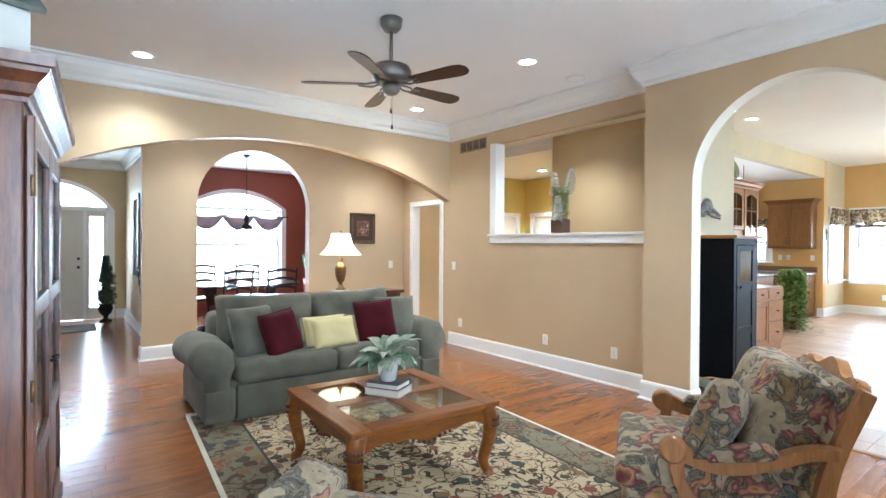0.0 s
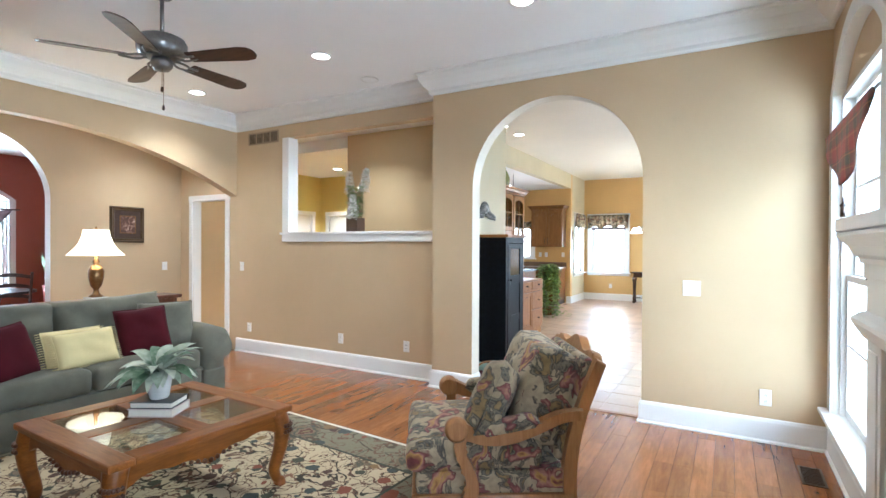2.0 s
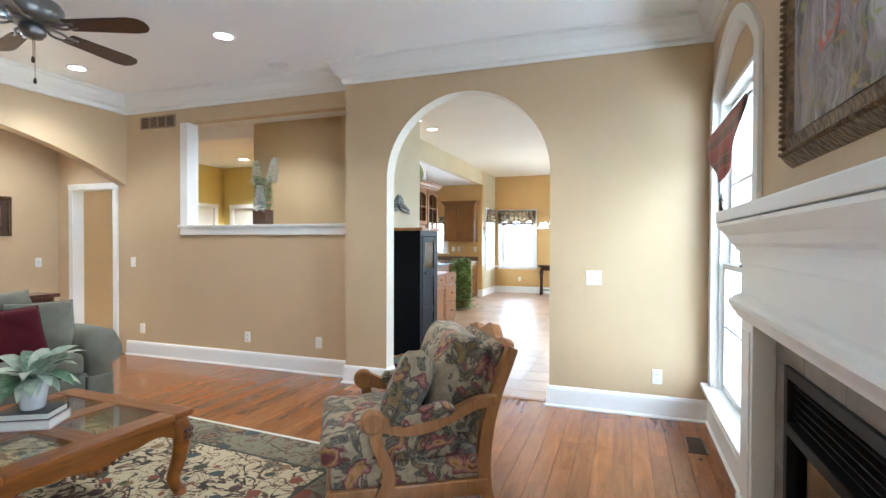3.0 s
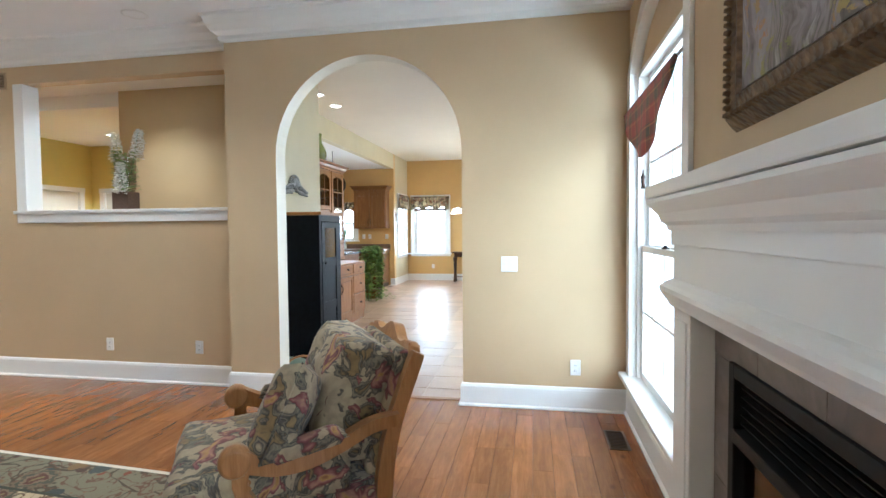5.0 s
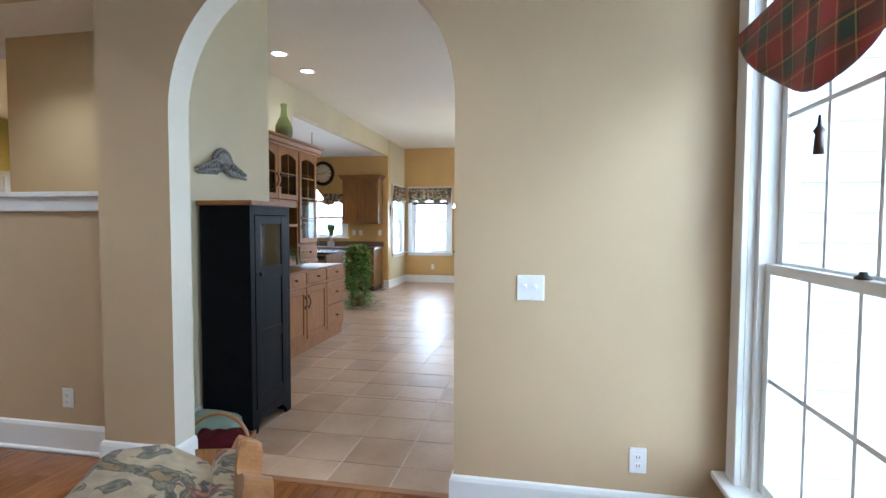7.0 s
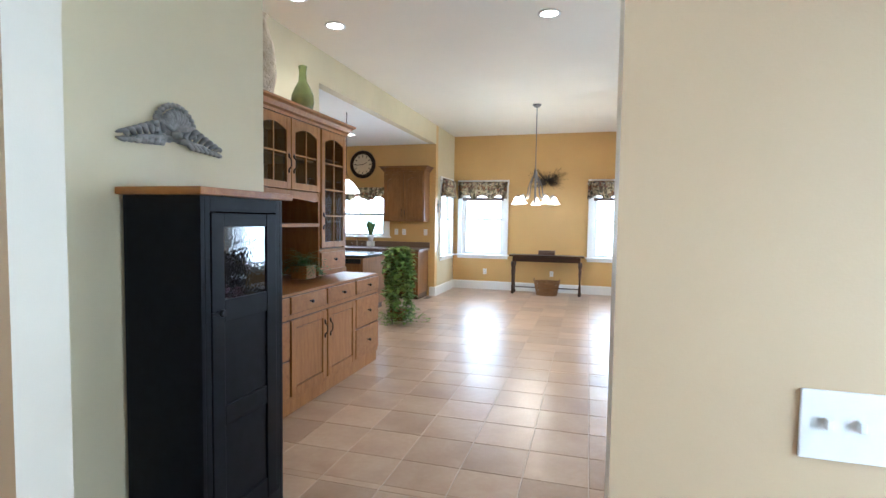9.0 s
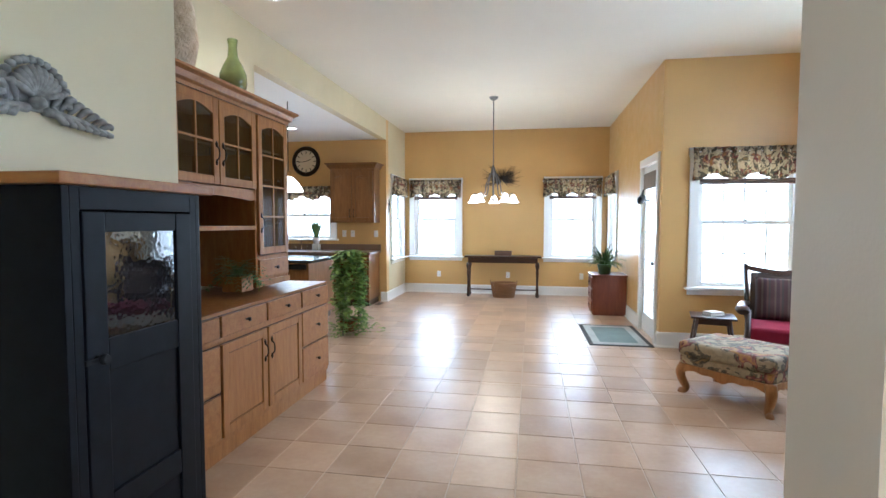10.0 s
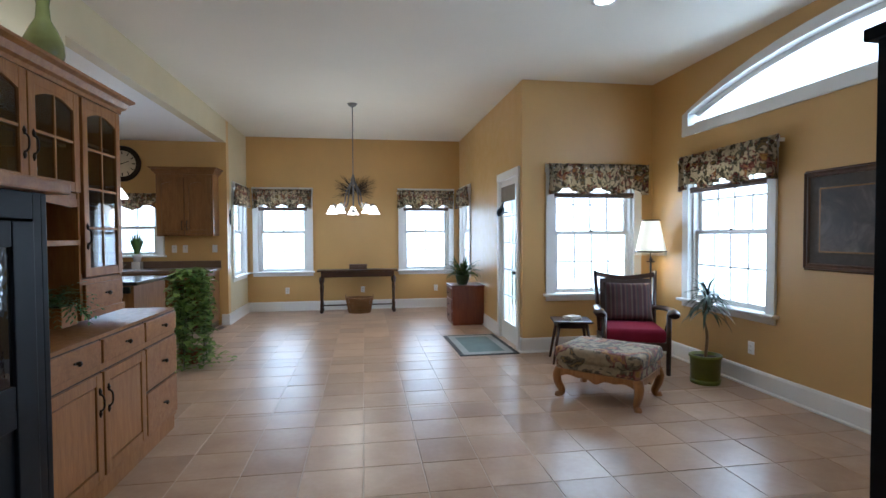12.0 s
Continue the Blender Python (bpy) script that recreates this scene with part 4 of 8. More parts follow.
cushion("throw_cushion", on_sofa(-4.50, 2.66, 0.67, 70, -22), (0.46, 0.46, 0.16), SOFA, "grey-green square cushion against the sofa arm", seed=6)


# ---- rug ----
def rug_field(name, ground, vine, scale=1.0, cover=0.0):
    """Curling vines, leaves and blossoms knotted into a wool ground."""
    m = Mat(name)
    v = m.coords((scale, scale, scale))
    n1, n2 = m.noise(v, 4.2, 2, 0.5, 1.4), m.noise(m.node("ShaderNodeVectorMath", {0: v, 1: (3.7, 9.1, 0)}, operation="ADD").outputs[0], 8.0, 2, 0.5, 1.2)
    line1 = m.ramp(m.math("ABSOLUTE", m.math("SUBTRACT", n1, 0.5)), [(0.022, (1, 1, 1)), (0.028, (0, 0, 0))])
    line2 = m.ramp(m.math("ABSOLUTE", m.math("SUBTRACT", n2, 0.47)), [(0.018, (1, 1, 1)), (0.024, (0, 0, 0))])
    col = m.mix(line1, ground, vine)
    col = m.mix(line2, col, m.mix(0.5, vine, (0.20, 0.09, 0.05, 1)))
    wv = m.node("ShaderNodeVectorMath", {0: v, 1: m.node("ShaderNodeVectorMath", {0: m.node("ShaderNodeTexNoise", {"Vector": v, "Scale": 20.0}).outputs[1], 1: (0.05, 0.05, 0.0)}, operation="MULTIPLY").outputs[0]}, operation="ADD").outputs[0]
    small = m.node("ShaderNodeTexVoronoi", {"Vector": wv, "Scale": 9.0})
    big = m.node("ShaderNodeTexVoronoi", {"Vector": wv, "Scale": 2.9, "Randomness": 0.8})
    sh = m.node("ShaderNodeSeparateColor", {0: small.outputs[1]})
    bh = m.node("ShaderNodeSeparateColor", {0: big.outputs[1]})
    pal = [(0.0, (0.20, 0.055, 0.028)), (0.2, (0.055, 0.055, 0.035)), (0.45, (0.20, 0.12, 0.05)), (0.62, (0.05, 0.06, 0.055)), (0.8, (0.07, 0.035, 0.025))]
    leafm = m.ramp(m.math("ADD", small.outputs[0], m.math("MULTIPLY", m.math("SUBTRACT", sh.outputs[1], 0.5), 0.25)), [(0.30, (1, 1, 1)), (0.32, (0, 0, 0))])
    col = m.mix(leafm, col, m.ramp(sh.outputs[0], pal, "CONSTANT"))
    petal = m.math("ADD", big.outputs[0], m.math("MULTIPLY", m.math("SUBTRACT", m.noise(v, 22, 2), 0.5), 0.28))
    rings = m.mix(0.5, m.ramp(petal, [(0.0, (0.34, 0.24, 0.09)), (0.06, (0.16, 0.025, 0.02)), (0.13, (0.32, 0.20, 0.12)), (0.18, (0.09, 0.09, 0.06)), (0.22, (0.25, 0.16, 0.09))], "CONSTANT"), m.ramp(bh.outputs[1], pal, "CONSTANT"))
    col = m.mix(m.ramp(petal, [(0.255, (1, 1, 1)), (0.265, (0, 0, 0))]), col, rings)
    pile = m.noise(v, 300, 2)
    col = m.mix(0.06, col, m.ramp(pile, [(0.3, (0.02, 0.02, 0.02)), (0.7, (0.7, 0.65, 0.55))]))
    m.set(Base_Color=col, Roughness=0.95, Specular_IOR_Level=0.2)
    m.bump(pile, 0.4, 0.004)
    return m.m


RUGFIELD = rug_field("ivory floral rug pile", (0.50, 0.40, 0.25, 1), (0.030, 0.022, 0.013, 1))
RUGBORDER = rug_field("sage floral rug border", (0.19, 0.165, 0.105, 1), (0.07, 0.05, 0.03, 1), 0.8)
RUGLINE = cloth("dark rug guard stripe", (0.05, 0.05, 0.035))
IVORY = cloth("ivory wool edge", (0.62, 0.56, 0.44))
rug = thing("area_rug", pose(-2.90, 1.74, 0, 0, 0, -4), "ivory floral rug with sage border and fringe", "rug")
rl, rw = 3.10, 2.34


def ring(lo, hi, z0, z1):
    (a, b), (c, d) = lo, hi
    return boxes(((-a, -b, z0), (a, -d, z1)), ((-a, d, z0), (a, b, z1)), ((-a, -d, z0), (-c, d, z1)), ((c, -d, z0), (a, d, z1)))


part("binding", ring((rl / 2, rw / 2), (rl / 2 - 0.03, rw / 2 - 0.03), 0.001, 0.011), IVORY, rug)
part("border", ring((rl / 2 - 0.03, rw / 2 - 0.03), (rl / 2 - 0.34, rw / 2 - 0.34), 0.001, 0.012), RUGBORDER, rug)
part("guard_stripe", ring((rl / 2 - 0.34, rw / 2 - 0.34), (rl / 2 - 0.36, rw / 2 - 0.36), 0.001, 0.0125), RUGLINE, rug)
part("field", boxes(((-rl / 2 + 0.36, -rw / 2 + 0.36, 0.001), (rl / 2 - 0.36, rw / 2 - 0.36, 0.012))), RUGFIELD, rug)
fr = bmesh.new()
for a in (-1, 1):
    for i in range(150):
        y = -rw / 2 + rw * (i + 0.5) / 150
        q = random.uniform(-0.006, 0.006)
        box(fr, (min(a * rl / 2, a * (rl / 2 + 0.07)), y - 0.004 + q, 0.001), (max(a * rl / 2, a * (rl / 2 + 0.07)), y + 0.004 + q, 0.006))
tagged(part("fringe", fr, IVORY, rug, "ivory cotton fringe"), kind="stuff")


# ---- floral armchair: local, faces -y ----
def plank(path, widths, thick, x, bevel=0.012, bm=None, m=None):
    """A sawn and rounded board: its centre line (y, z) with a width at each point, thick along x."""
    pts = [Vector((0, a, b)) for a, b in path]
    pts = smoothed(pts, 4)
    n = len(pts)
    ws = []
    for i in range(n):
        f = i / (n - 1) * (len(widths) - 1)
        k = min(int(f), len(widths) - 2)
        ws.append(widths[k] + (widths[k + 1] - widths[k]) * (f - k))
    left, right = [], []
    for i, p in enumerate(pts):
        d = (pts[min(i + 1, n - 1)] - pts[max(i - 1, 0)]).normalized()
        s = Vector((0, -d.z, d.y))
        left.append(p + s * ws[i] / 2)
        right.append(p - s * ws[i] / 2)
    outline = [(v.y, v.z) for v in left + right[::-1]]
    return prism(outline, thick, bm, (m or Matrix()) @ Matrix.Translation((x, 0, 0)) @ Matrix.Rotation(math.pi / 2, 4, "Z"), bevel)


def armchair(m, name="armchair", label="floral tapestry armchair with carved honey oak frame"):
    t = thing(name, m, label, "armchair", "floral armchairs")
    w = 0.70
    part("seat_rail", prism(scalloped(w, 0, 0.055, depth=0.03), 0.035, m=Matrix.Translation((0, -0.40, 0.235)), bevel=0.006), HONEY, t)
    for a in (-1, 1):
        x = a * (w / 2 + 0.005)
        part("side_rail", prism([(-0.40, 0.235), (0.36, 0.235), (0.36, 0.150), (0.22, 0.165), (0.05, 0.150), (-0.18, 0.170), (-0.40, 0.135)], 0.035, m=Matrix.Translation((x, 0, 0)) @ Matrix.Rotation(math.pi / 2, 4, "Z"), bevel=0.008), HONEY, t)
        pts, rad = cabriole(w, 0.20, 0.045, 0.034)
        q = Matrix.Translation((a * (w / 2 - 0.015), -0.375, 0)) @ Matrix.Rotation(radians(180 if a < 0 else -90), 4, "Z")
        part("front_leg", tube([q @ p for p in pts], rad, 12), HONEY, t)
        part("back_leg", plank([(0.41, 0.0), (0.355, 0.16), (0.345, 0.36), (0.385, 0.58), (0.465, 0.80), (0.495, 0.87)], [0.045, 0.062, 0.066, 0.058, 0.056, 0.05], 0.048, a * (w / 2 - 0.005)), HONEY, t)
        arm = part("arm", plank([(0.40, 0.625), (0.29, 0.612), (0.17, 0.560), (0.05, 0.520), (-0.06, 0.515), (-0.14, 0.540), (-0.19, 0.560)], [0.046, 0.048, 0.050, 0.054, 0.058, 0.070, 0.085], 0.058, a * (w / 2 + 0.03), 0.016), HONEY, t)
        part("arm_scroll", lathe([(0.042, -0.036), (0.056, -0.026), (0.060, 0.0), (0.056, 0.026), (0.042, 0.036)], 22, m=Matrix.Translation((a * (w / 2 + 0.03), -0.205, 0.556)) @ Matrix.Rotation(math.pi / 2, 4, "Y")), HONEY, arm)
        part("arm_post", plank([(-0.155, 0.19), (-0.130, 0.28), (-0.150, 0.37), (-0.190, 0.45), (-0.185, 0.53)], [0.085, 0.062, 0.050, 0.050, 0.062], 0.050, a * (w / 2 + 0.026), 0.013), HONEY, t)
        part("arm_pad", pillow((0.080, 0.31, 0.085), Matrix.Translation((a * (w / 2 + 0.026), 0.045, 0.570)) @ Matrix.Rotation(radians(9), 4, "X"), n=8, corner=0.22), FLORAL, t)
    part("seat_base", box(bmesh.new(), (-w / 2 - 0.004, -0.40, 0.225), (w / 2 + 0.004, 0.335, 0.345), 0.03, seg=3), FLORAL, t, smooth=True)
    seat = box(bmesh.new(), (-w / 2 - 0.01, -0.445, 0.335), (w / 2 + 0.01, 0.22, 0.475), 0.055, seg=4)
    bmesh.ops.subdivide_edges(seat, edges=[e for e in seat.edges if e.calc_length() > 0.2], cuts=6, use_grid_fill=True)
    for v in seat.verts:
        if v.co.z > 0.44:
            v.co.z += 0.045 * (1 - (v.co.x / (w / 2)) ** 2) * (1 - ((v.co.y + 0.10) / 0.40) ** 2)
        v.co += 0.012 * noise.noise_vector(v.co * 5)
    part("seat_cushion", seat, FLORAL, t, smooth=True)
    lean = Matrix.Translation((0, 0.415, 0.64)) @ Matrix.Rotation(radians(-17), 4, "X")
    part("back_panel", box(bmesh.new(), (-w / 2 + 0.03, -0.06, -0.29), (w / 2 - 0.03, 0.025, 0.235), 0.035, m=lean, seg=3), FLORAL, t, smooth=True)
    part("back_cushion", pillow((w - 0.06, 0.50, 0.30), Matrix.Translation((0, 0.255, 0.675)) @ Matrix.Rotation(radians(-17), 4, "X") @ Matrix.Rotation(radians(90), 4, "X"), seed=7, corner=0.24, wave=0.022, n=18), FLORAL, t)
    crest = []
    for i in range(49):
        u = -1 + 2 * i / 48
        crest.append((u * (w / 2 + 0.018), 0.238 + 0.070 * math.exp(-(u / 0.30) ** 2) + 0.034 * math.exp(-((abs(u) - 0.70) / 0.17) ** 2) - 0.075 * max(0, abs(u) - 0.84) / 0.16))
    inner = [(u * 0.88, z - 0.062) for u, z in crest]
    part("crest_rail", prism(crest + inner[::-1], 0.052, m=lean @ Matrix.Translation((0, 0.008, 0)), bevel=0.014), HONEY, t)
    return t


CHAIR = pose(-1.10, 2.40, 0, 0, 0, -58)
arm1 = armchair(CHAIR)
cushion("throw_cushion", CHAIR @ pose(0.20, -0.01, 0.655, 64, 0, 0) @ pose(0, 0, 0, 0, -16, 10), (0.42, 0.38, 0.19), FLORAL, "floral square cushion leaning in the armchair", seed=9)

# floral slipper seat that stands on the rug with its back to the room's near side
slip = thing("slipper_chair", pose(-1.53, 0.47, 0.012, 0, 0, 128) @ Matrix.Diagonal((1, 1, 1.0, 1)), "low floral upholstered seat with piped edges", "seat")
part("seat_base", box(bmesh.new(), (-0.40, -0.30, 0.10), (0.40, 0.30, 0.30), 0.05, seg=3), FLORAL, slip, smooth=True)
part("seat_cushion", pillow((0.84, 0.64, 0.24), Matrix.Translation((0, 0, 0.36)), seed=11, corner=0.25), FLORAL, slip)
part("bolster", pillow((0.44, 0.22, 0.18), Matrix.Translation((0.20, 0.12, 0.47)) @ Matrix.Rotation(radians(14), 4, "X"), seed=12), FLORAL, slip)
for sx in (-1, 1):
    for sy in (-1, 1):
        part("leg", lathe([(0.018, 0), (0.022, 0.02), (0.03, 0.11)], 10, m=Matrix.Translation((sx * 0.34, sy * 0.24, 0))), HONEY, slip)

# plant and books on the coffee table
TT = 0.474
books = thing("book_stack", pose(-2.76, 1.55, TT, 0, 0, 30), "two pale hardback books stacked on the table", "books")
COVER = plain("black book cover", (0.03, 0.03, 0.035), 0.4)
PAGES = plain("paper pages", (0.66, 0.62, 0.54), 0.8, grain=200)
PALECOVER = plain("pale pink book cover", (0.55, 0.44, 0.40), 0.5)
for i, (c, w, d, h) in enumerate(((PALECOVER, 0.25, 0.19, 0.045), (COVER, 0.235, 0.18, 0.035))):
    z = 0.0455 * i
    bk = part("book", boxes(((-w / 2, -d / 2, z), (w / 2, d / 2, z + 0.004)), ((-w / 2, -d / 2, z + h - 0.004), (w / 2, d / 2, z + h)), ((-w / 2, d / 2 - 0.004, z + 0.004), (w / 2, d / 2, z + h - 0.004))), c, books)
    part("page_block", boxes(((-w / 2 + 0.006, -d / 2 + 0.006, z + 0.004), (w / 2 - 0.006, d / 2 - 0.0045, z + h - 0.004))), PAGES, bk)
pl = thing("potted_plant", pose(-2.76, 1.55, TT + 0.081), "variegated leafy plant in a grey-white ceramic pot", "plant")
part("pot", lathe([(0.045, 0), (0.052, 0.01), (0.068, 0.12), (0.072, 0.155), (0.066, 0.155), (0.060, 0.13)], 24), CERAMIC, pl)
part("soil", lathe([(0.058, 0.125), (0.05, 0.135)], 18), SOIL, pl)
lv = bmesh.new()
rnd = random.Random(4)
for i in range(46):
    a = i * 2.399
    e = 0.15 + 1.0 * rnd.random()
    d = (math.cos(a) * math.cos(e), math.sin(a) * math.cos(e), math.sin(e))
    blade(lv, (0.02 * math.cos(a), 0.02 * math.sin(a), 0.14), d, rnd.uniform(0.19, 0.27), rnd.uniform(0.06, 0.085), 1.5, 6, 0.3, rnd.uniform(-0.3, 0.3))
part("leaves", lv, SAGE, pl)

# ---- ceiling fan ----
fan = thing("ceiling_fan", pose(-3.24, 1.85, 0), "pewter ceiling fan with five dark wooden blades", "ceiling fan")
part("canopy", lathe([(0.02, LC - 0.095), (0.055, LC - 0.09), (0.078, LC - 0.06), (0.085, LC - 0.001)], 28), PEWTER, fan)
part("downrod", lathe([(0.013, 2.78), (0.013, LC - 0.08)], 12), PEWTER, fan)
part("motor_housing", lathe([(0.05, 2.655), (0.115, 2.665), (0.150, 2.70), (0.155, 2.755), (0.140, 2.785), (0.095, 2.805), (0.03, 2.815)], 36), PEWTER, fan)
part("switch_housing", lathe([(0.006, 2.570), (0.045, 2.580), (0.065, 2.605), (0.068, 2.63), (0.06, 2.655)], 28), PEWTER, fan)
for k in range(5):
    r = Matrix.Rotation(radians(20 + 72 * k), 4, "Z")
    out_ = [(0.20, -0.052), (0.58, -0.072), (0.64, -0.060), (0.668, -0.028), (0.672, 0.0), (0.668, 0.028), (0.64, 0.060), (0.58, 0.072), (0.20, 0.052)]
    bl = bmesh.new()
    prism(out_, 0.008, bl, r @ Matrix.Translation((0, 0, 2.655)) @ Matrix.Rotation(radians(-12), 4, "X") @ Matrix.Rotation(radians(90), 4, "X"), 0.002)
    blade_ = part("blade", bl, DARKWOOD, fan, "dark walnut blade")
    ir = bmesh.new()
    for s_ in (-1, 1):
        tube([r @ Vector(p) for p in smoothed([(0.09, s_ * 0.02, 2.662), (0.14, s_ * 0.045, 2.650), (0.19, s_ * 0.03, 2.645), (0.25, s_ * 0.022, 2.650)], 3)], 0.008, 6, ir)
    part("blade_iron", ir, PEWTER, blade_)
for (x, y, lo) in ((0.035, -0.02, 2.46), (-0.03, 0.03, 2.36)):
    ch = part("pull_chain", tube([(x, y, 2.58), (x, y, lo)], 0.0018, 5), BRASS, fan)
    part("chain_knob", lathe([(0.004, lo - 0.035), (0.010, lo - 0.025), (0.006, lo)], 10, m=Matrix.Translation((x, y, 0))), DARKWOOD, ch)

for x, y, w in ((-5.25, 0.45, 56), (-3.2, 3.30, 52), (-5.20, 3.435, 52), (-1.23, 3.21, 52)):
    downlight(x, y, LC, w)
downlight(-3.22, 4.03, LC, 0, False)

# ---- wall fittings of the living room ----
cover_plate("light_switch", pose(-0.21, YA, 1.104), 0.125, 0.118, "switch", "white double toggle switch plate on tan wall")
for x in (0.281,):
    cover_plate("wall_outlet", pose(x, YA, 0.325), 0.075, 0.118, "outlet", "white duplex outlet above the baseboard")
for x in (-5.49, -3.91, -2.985):
    cover_plate("wall_outlet", pose(x, YB, 0.335), 0.075, 0.118, "outlet", "white duplex outlet above the baseboard")
cover_plate("light_switch", pose(-5.64, YB, 1.14), 0.075, 0.118, "switch", "white single toggle switch plate")
cover_plate("light_switch", pose(XH, 4.16, 1.12, 0, 0, -90) @ pose(0, 0, 0, 0, 0, 180), 0.075, 0.118, "switch", "white single toggle switch plate")
VENTTAN = plain("tan painted vent metal", (0.36, 0.26, 0.16), 0.5)
vent = thing("wall_vent", pose(-5.23, YB, 2.818) @ Matrix.Diagonal((0.93, 1, 0.82, 1)), "tan painted return air grille", "vent")
part("frame", boxes(((-0.30, -0.012, -0.095), (0.30, 0, -0.075)), ((-0.30, -0.012, 0.075), (0.30, 0, 0.095)), ((-0.30, -0.012, -0.075), (-0.28, 0, 0.075)), ((0.28, -0.012, -0.075), (0.30, 0, 0.075)), bevel=0.003), VENTTAN, vent)
# Flat sheet behind the slats, with the duct's shade put into its colour.
part("backing", boxes(((-0.28, -0.003, -0.075), (0.28, 0.0, 0.075))), plain("painted duct shade", (0.10, 0.07, 0.045), 0.8), vent)
for i in range(3):
    part("divider", boxes(((-0.148 + 0.14 * i, -0.012, -0.075), (-0.132 + 0.14 * i, -0.002, 0.075))), VENTTAN, vent)
for i in range(8):
    z = -0.066 + i * 0.0187
    part("slat", box(bmesh.new(), (-0.28, -0.010, z - 0.002), (0.28, -0.003, z + 0.001)), VENTTAN, vent)
REGISTER = plain("bronze register metal", (0.10, 0.06, 0.035), 0.4, 0.6)
fv = thing("floor_register", pose(0.50, 3.72, 0, 0, 0, 0), "bronze metal floor register set into the boards", "vent")
part("frame", boxes(((-0.065, -0.15, 0), (0.065, -0.135, 0.005)), ((-0.065, 0.135, 0), (0.065, 0.15, 0.005)), ((-0.065, -0.135, 0), (-0.05, 0.135, 0.005)), ((0.05, -0.135, 0), (0.065, 0.135, 0.005)), bevel=0.002), REGISTER, fv)
# Shade of the well as a flat black sheet; no hole is cut.
part("well", boxes(((-0.05, -0.135, 0.0), (0.05, 0.135, 0.001))), DARKHOLE, fv)
for i in range(12):
    y = -0.125 + i * 0.0227
    part("slat", boxes(((-0.05, y - 0.004, 0.001), (0.05, y + 0.004, 0.004))), REGISTER, fv)

# ---- half wall: ledge, end trim, flowers ----
tagged(part("trim_ledge", boxes(((-4.885, YB - 0.045, 1.555), (-2.57, YB + 0.16, 1.585)), ((-4.865, YB - 0.025, 1.47), (-2.57, YB, 1.555)), bevel=0.005), TRIM, None), kind="structure")
tagged(part("trim_opening", boxes(((-4.865, YB - 0.022, 1.586), (-4.755, YB + 0.14, 2.776)), bevel=0.004), TRIM, None), kind="structure")
fl = thing("flower_arrangement", pose(-3.74, YB + 0.05, 1.585), "white delphiniums and moss in a square brown box", "flowers")
part("planter", boxes(((-0.085, -0.07, 0), (0.085, 0.07, 0.16)), bevel=0.006), plain("weathered brown box", (0.14, 0.085, 0.055), 0.7, grain=60), fl)
gl = part("glass_cylinder", lathe([(0.075, 0.16), (0.085, 0.20), (0.09, 0.48), (0.095, 0.50)], 20, close=False), DARKGLASS, fl)
gl.visible_shadow = False
st, bl, lf = bmesh.new(), bmesh.new(), bmesh.new()
rnd = random.Random(8)
for dx, dy, zc, hh, n in ((-0.09, 0.0, 0.57, 0.14, 110), (0.13, 0.01, 0.59, 0.13, 100), (0.03, -0.09, 0.28, 0.14, 130)):
    tube([(dx * 0.2, dy * 0.2, 0.16), (dx * 0.6, dy * 0.6, zc * 0.7), (dx * 1.1, dy, zc + hh)], 0.004, 5, st)
    for k in range(n):
        t_ = k / n
        a = k * 2.4
        r = 0.052 * (1 - 0.75 * t_ ** 1.5) * rnd.uniform(0.5, 1.0)
        c = Vector((dx * (0.85 + 0.3 * t_) + r * math.cos(a), dy + r * math.sin(a), zc - hh + 2 * hh * t_))
        for q in range(2):
            blade(bl, c, (math.cos(a + 1.2 * q), math.sin(a + 1.2 * q), rnd.uniform(-0.2, 0.7)), 0.034, 0.036, 0.8, 2)
for k in range(260):
    a, r, z = rnd.uniform(0, 6.28), 0.085 * rnd.random() ** 0.5, rnd.uniform(0.17, 0.52)
    blade(lf, (r * math.cos(a), r * math.sin(a), z), (math.cos(a), math.sin(a), 0.6), 0.055, 0.026, 1.0, 3)
part("stems", st, LEAF, fl)
part("blossoms", bl, PETAL, fl)
part("foliage", lf, IVY, fl)

# ---- hall: doorway, console lamp, picture ----
dw = thing("doorway_trim", pose(-6.34, 4.41, 0), "white painted door casing of an open doorway", "door frame", kind="structure")
part("casing", casing(bmesh.new(), 0.72, 0, 2.05, width=0.075), TRIM, dw)
DGILT = plain("dark gilt frame", (0.09, 0.055, 0.025), 0.4, 0.4, 0.3, 60)
ART1 = painting("brown street scene", [(0.3, (0.03, 0.015, 0.01)), (0.5, (0.12, 0.05, 0.03)), (0.58, (0.36, 0.24, 0.18)), (0.70, (0.68, 0.56, 0.50))], 14)
BROWNMAT = plain("dark brown mount board", (0.06, 0.035, 0.025), 0.8)
picture("framed_picture", pose(XH, 3.645, 1.69, 0, 0, 90), 0.45, 0.48, 0.055, DGILT, ART1, "small brown street scene in a dark gilt frame", 0.08, BROWNMAT)
con = thing("console_table", pose(-5.58, 2.85, 0) @ Matrix.Diagonal((1, 1, 1.11, 1)), "slim dark wooden console behind the sofa", "table")
part("top", boxes(((-0.17, -1.55, 0.74), (0.17, 0.55, 0.775)), bevel=0.006), CHERRY, con)
for sx in (-1, 1):
    for y in (-1.48, 0.48):
        part("leg", lathe([(0.016, 0), (0.022, 0.05), (0.018, 0.3), (0.026, 0.6), (0.03, 0.74)], 12, m=Matrix.Translation((sx * 0.13, y, 0))), CHERRY, con)
part("apron", boxes(((-0.14, -1.50, 0.66), (0.14, 0.50, 0.74)), bevel=0.004), CHERRY, con)
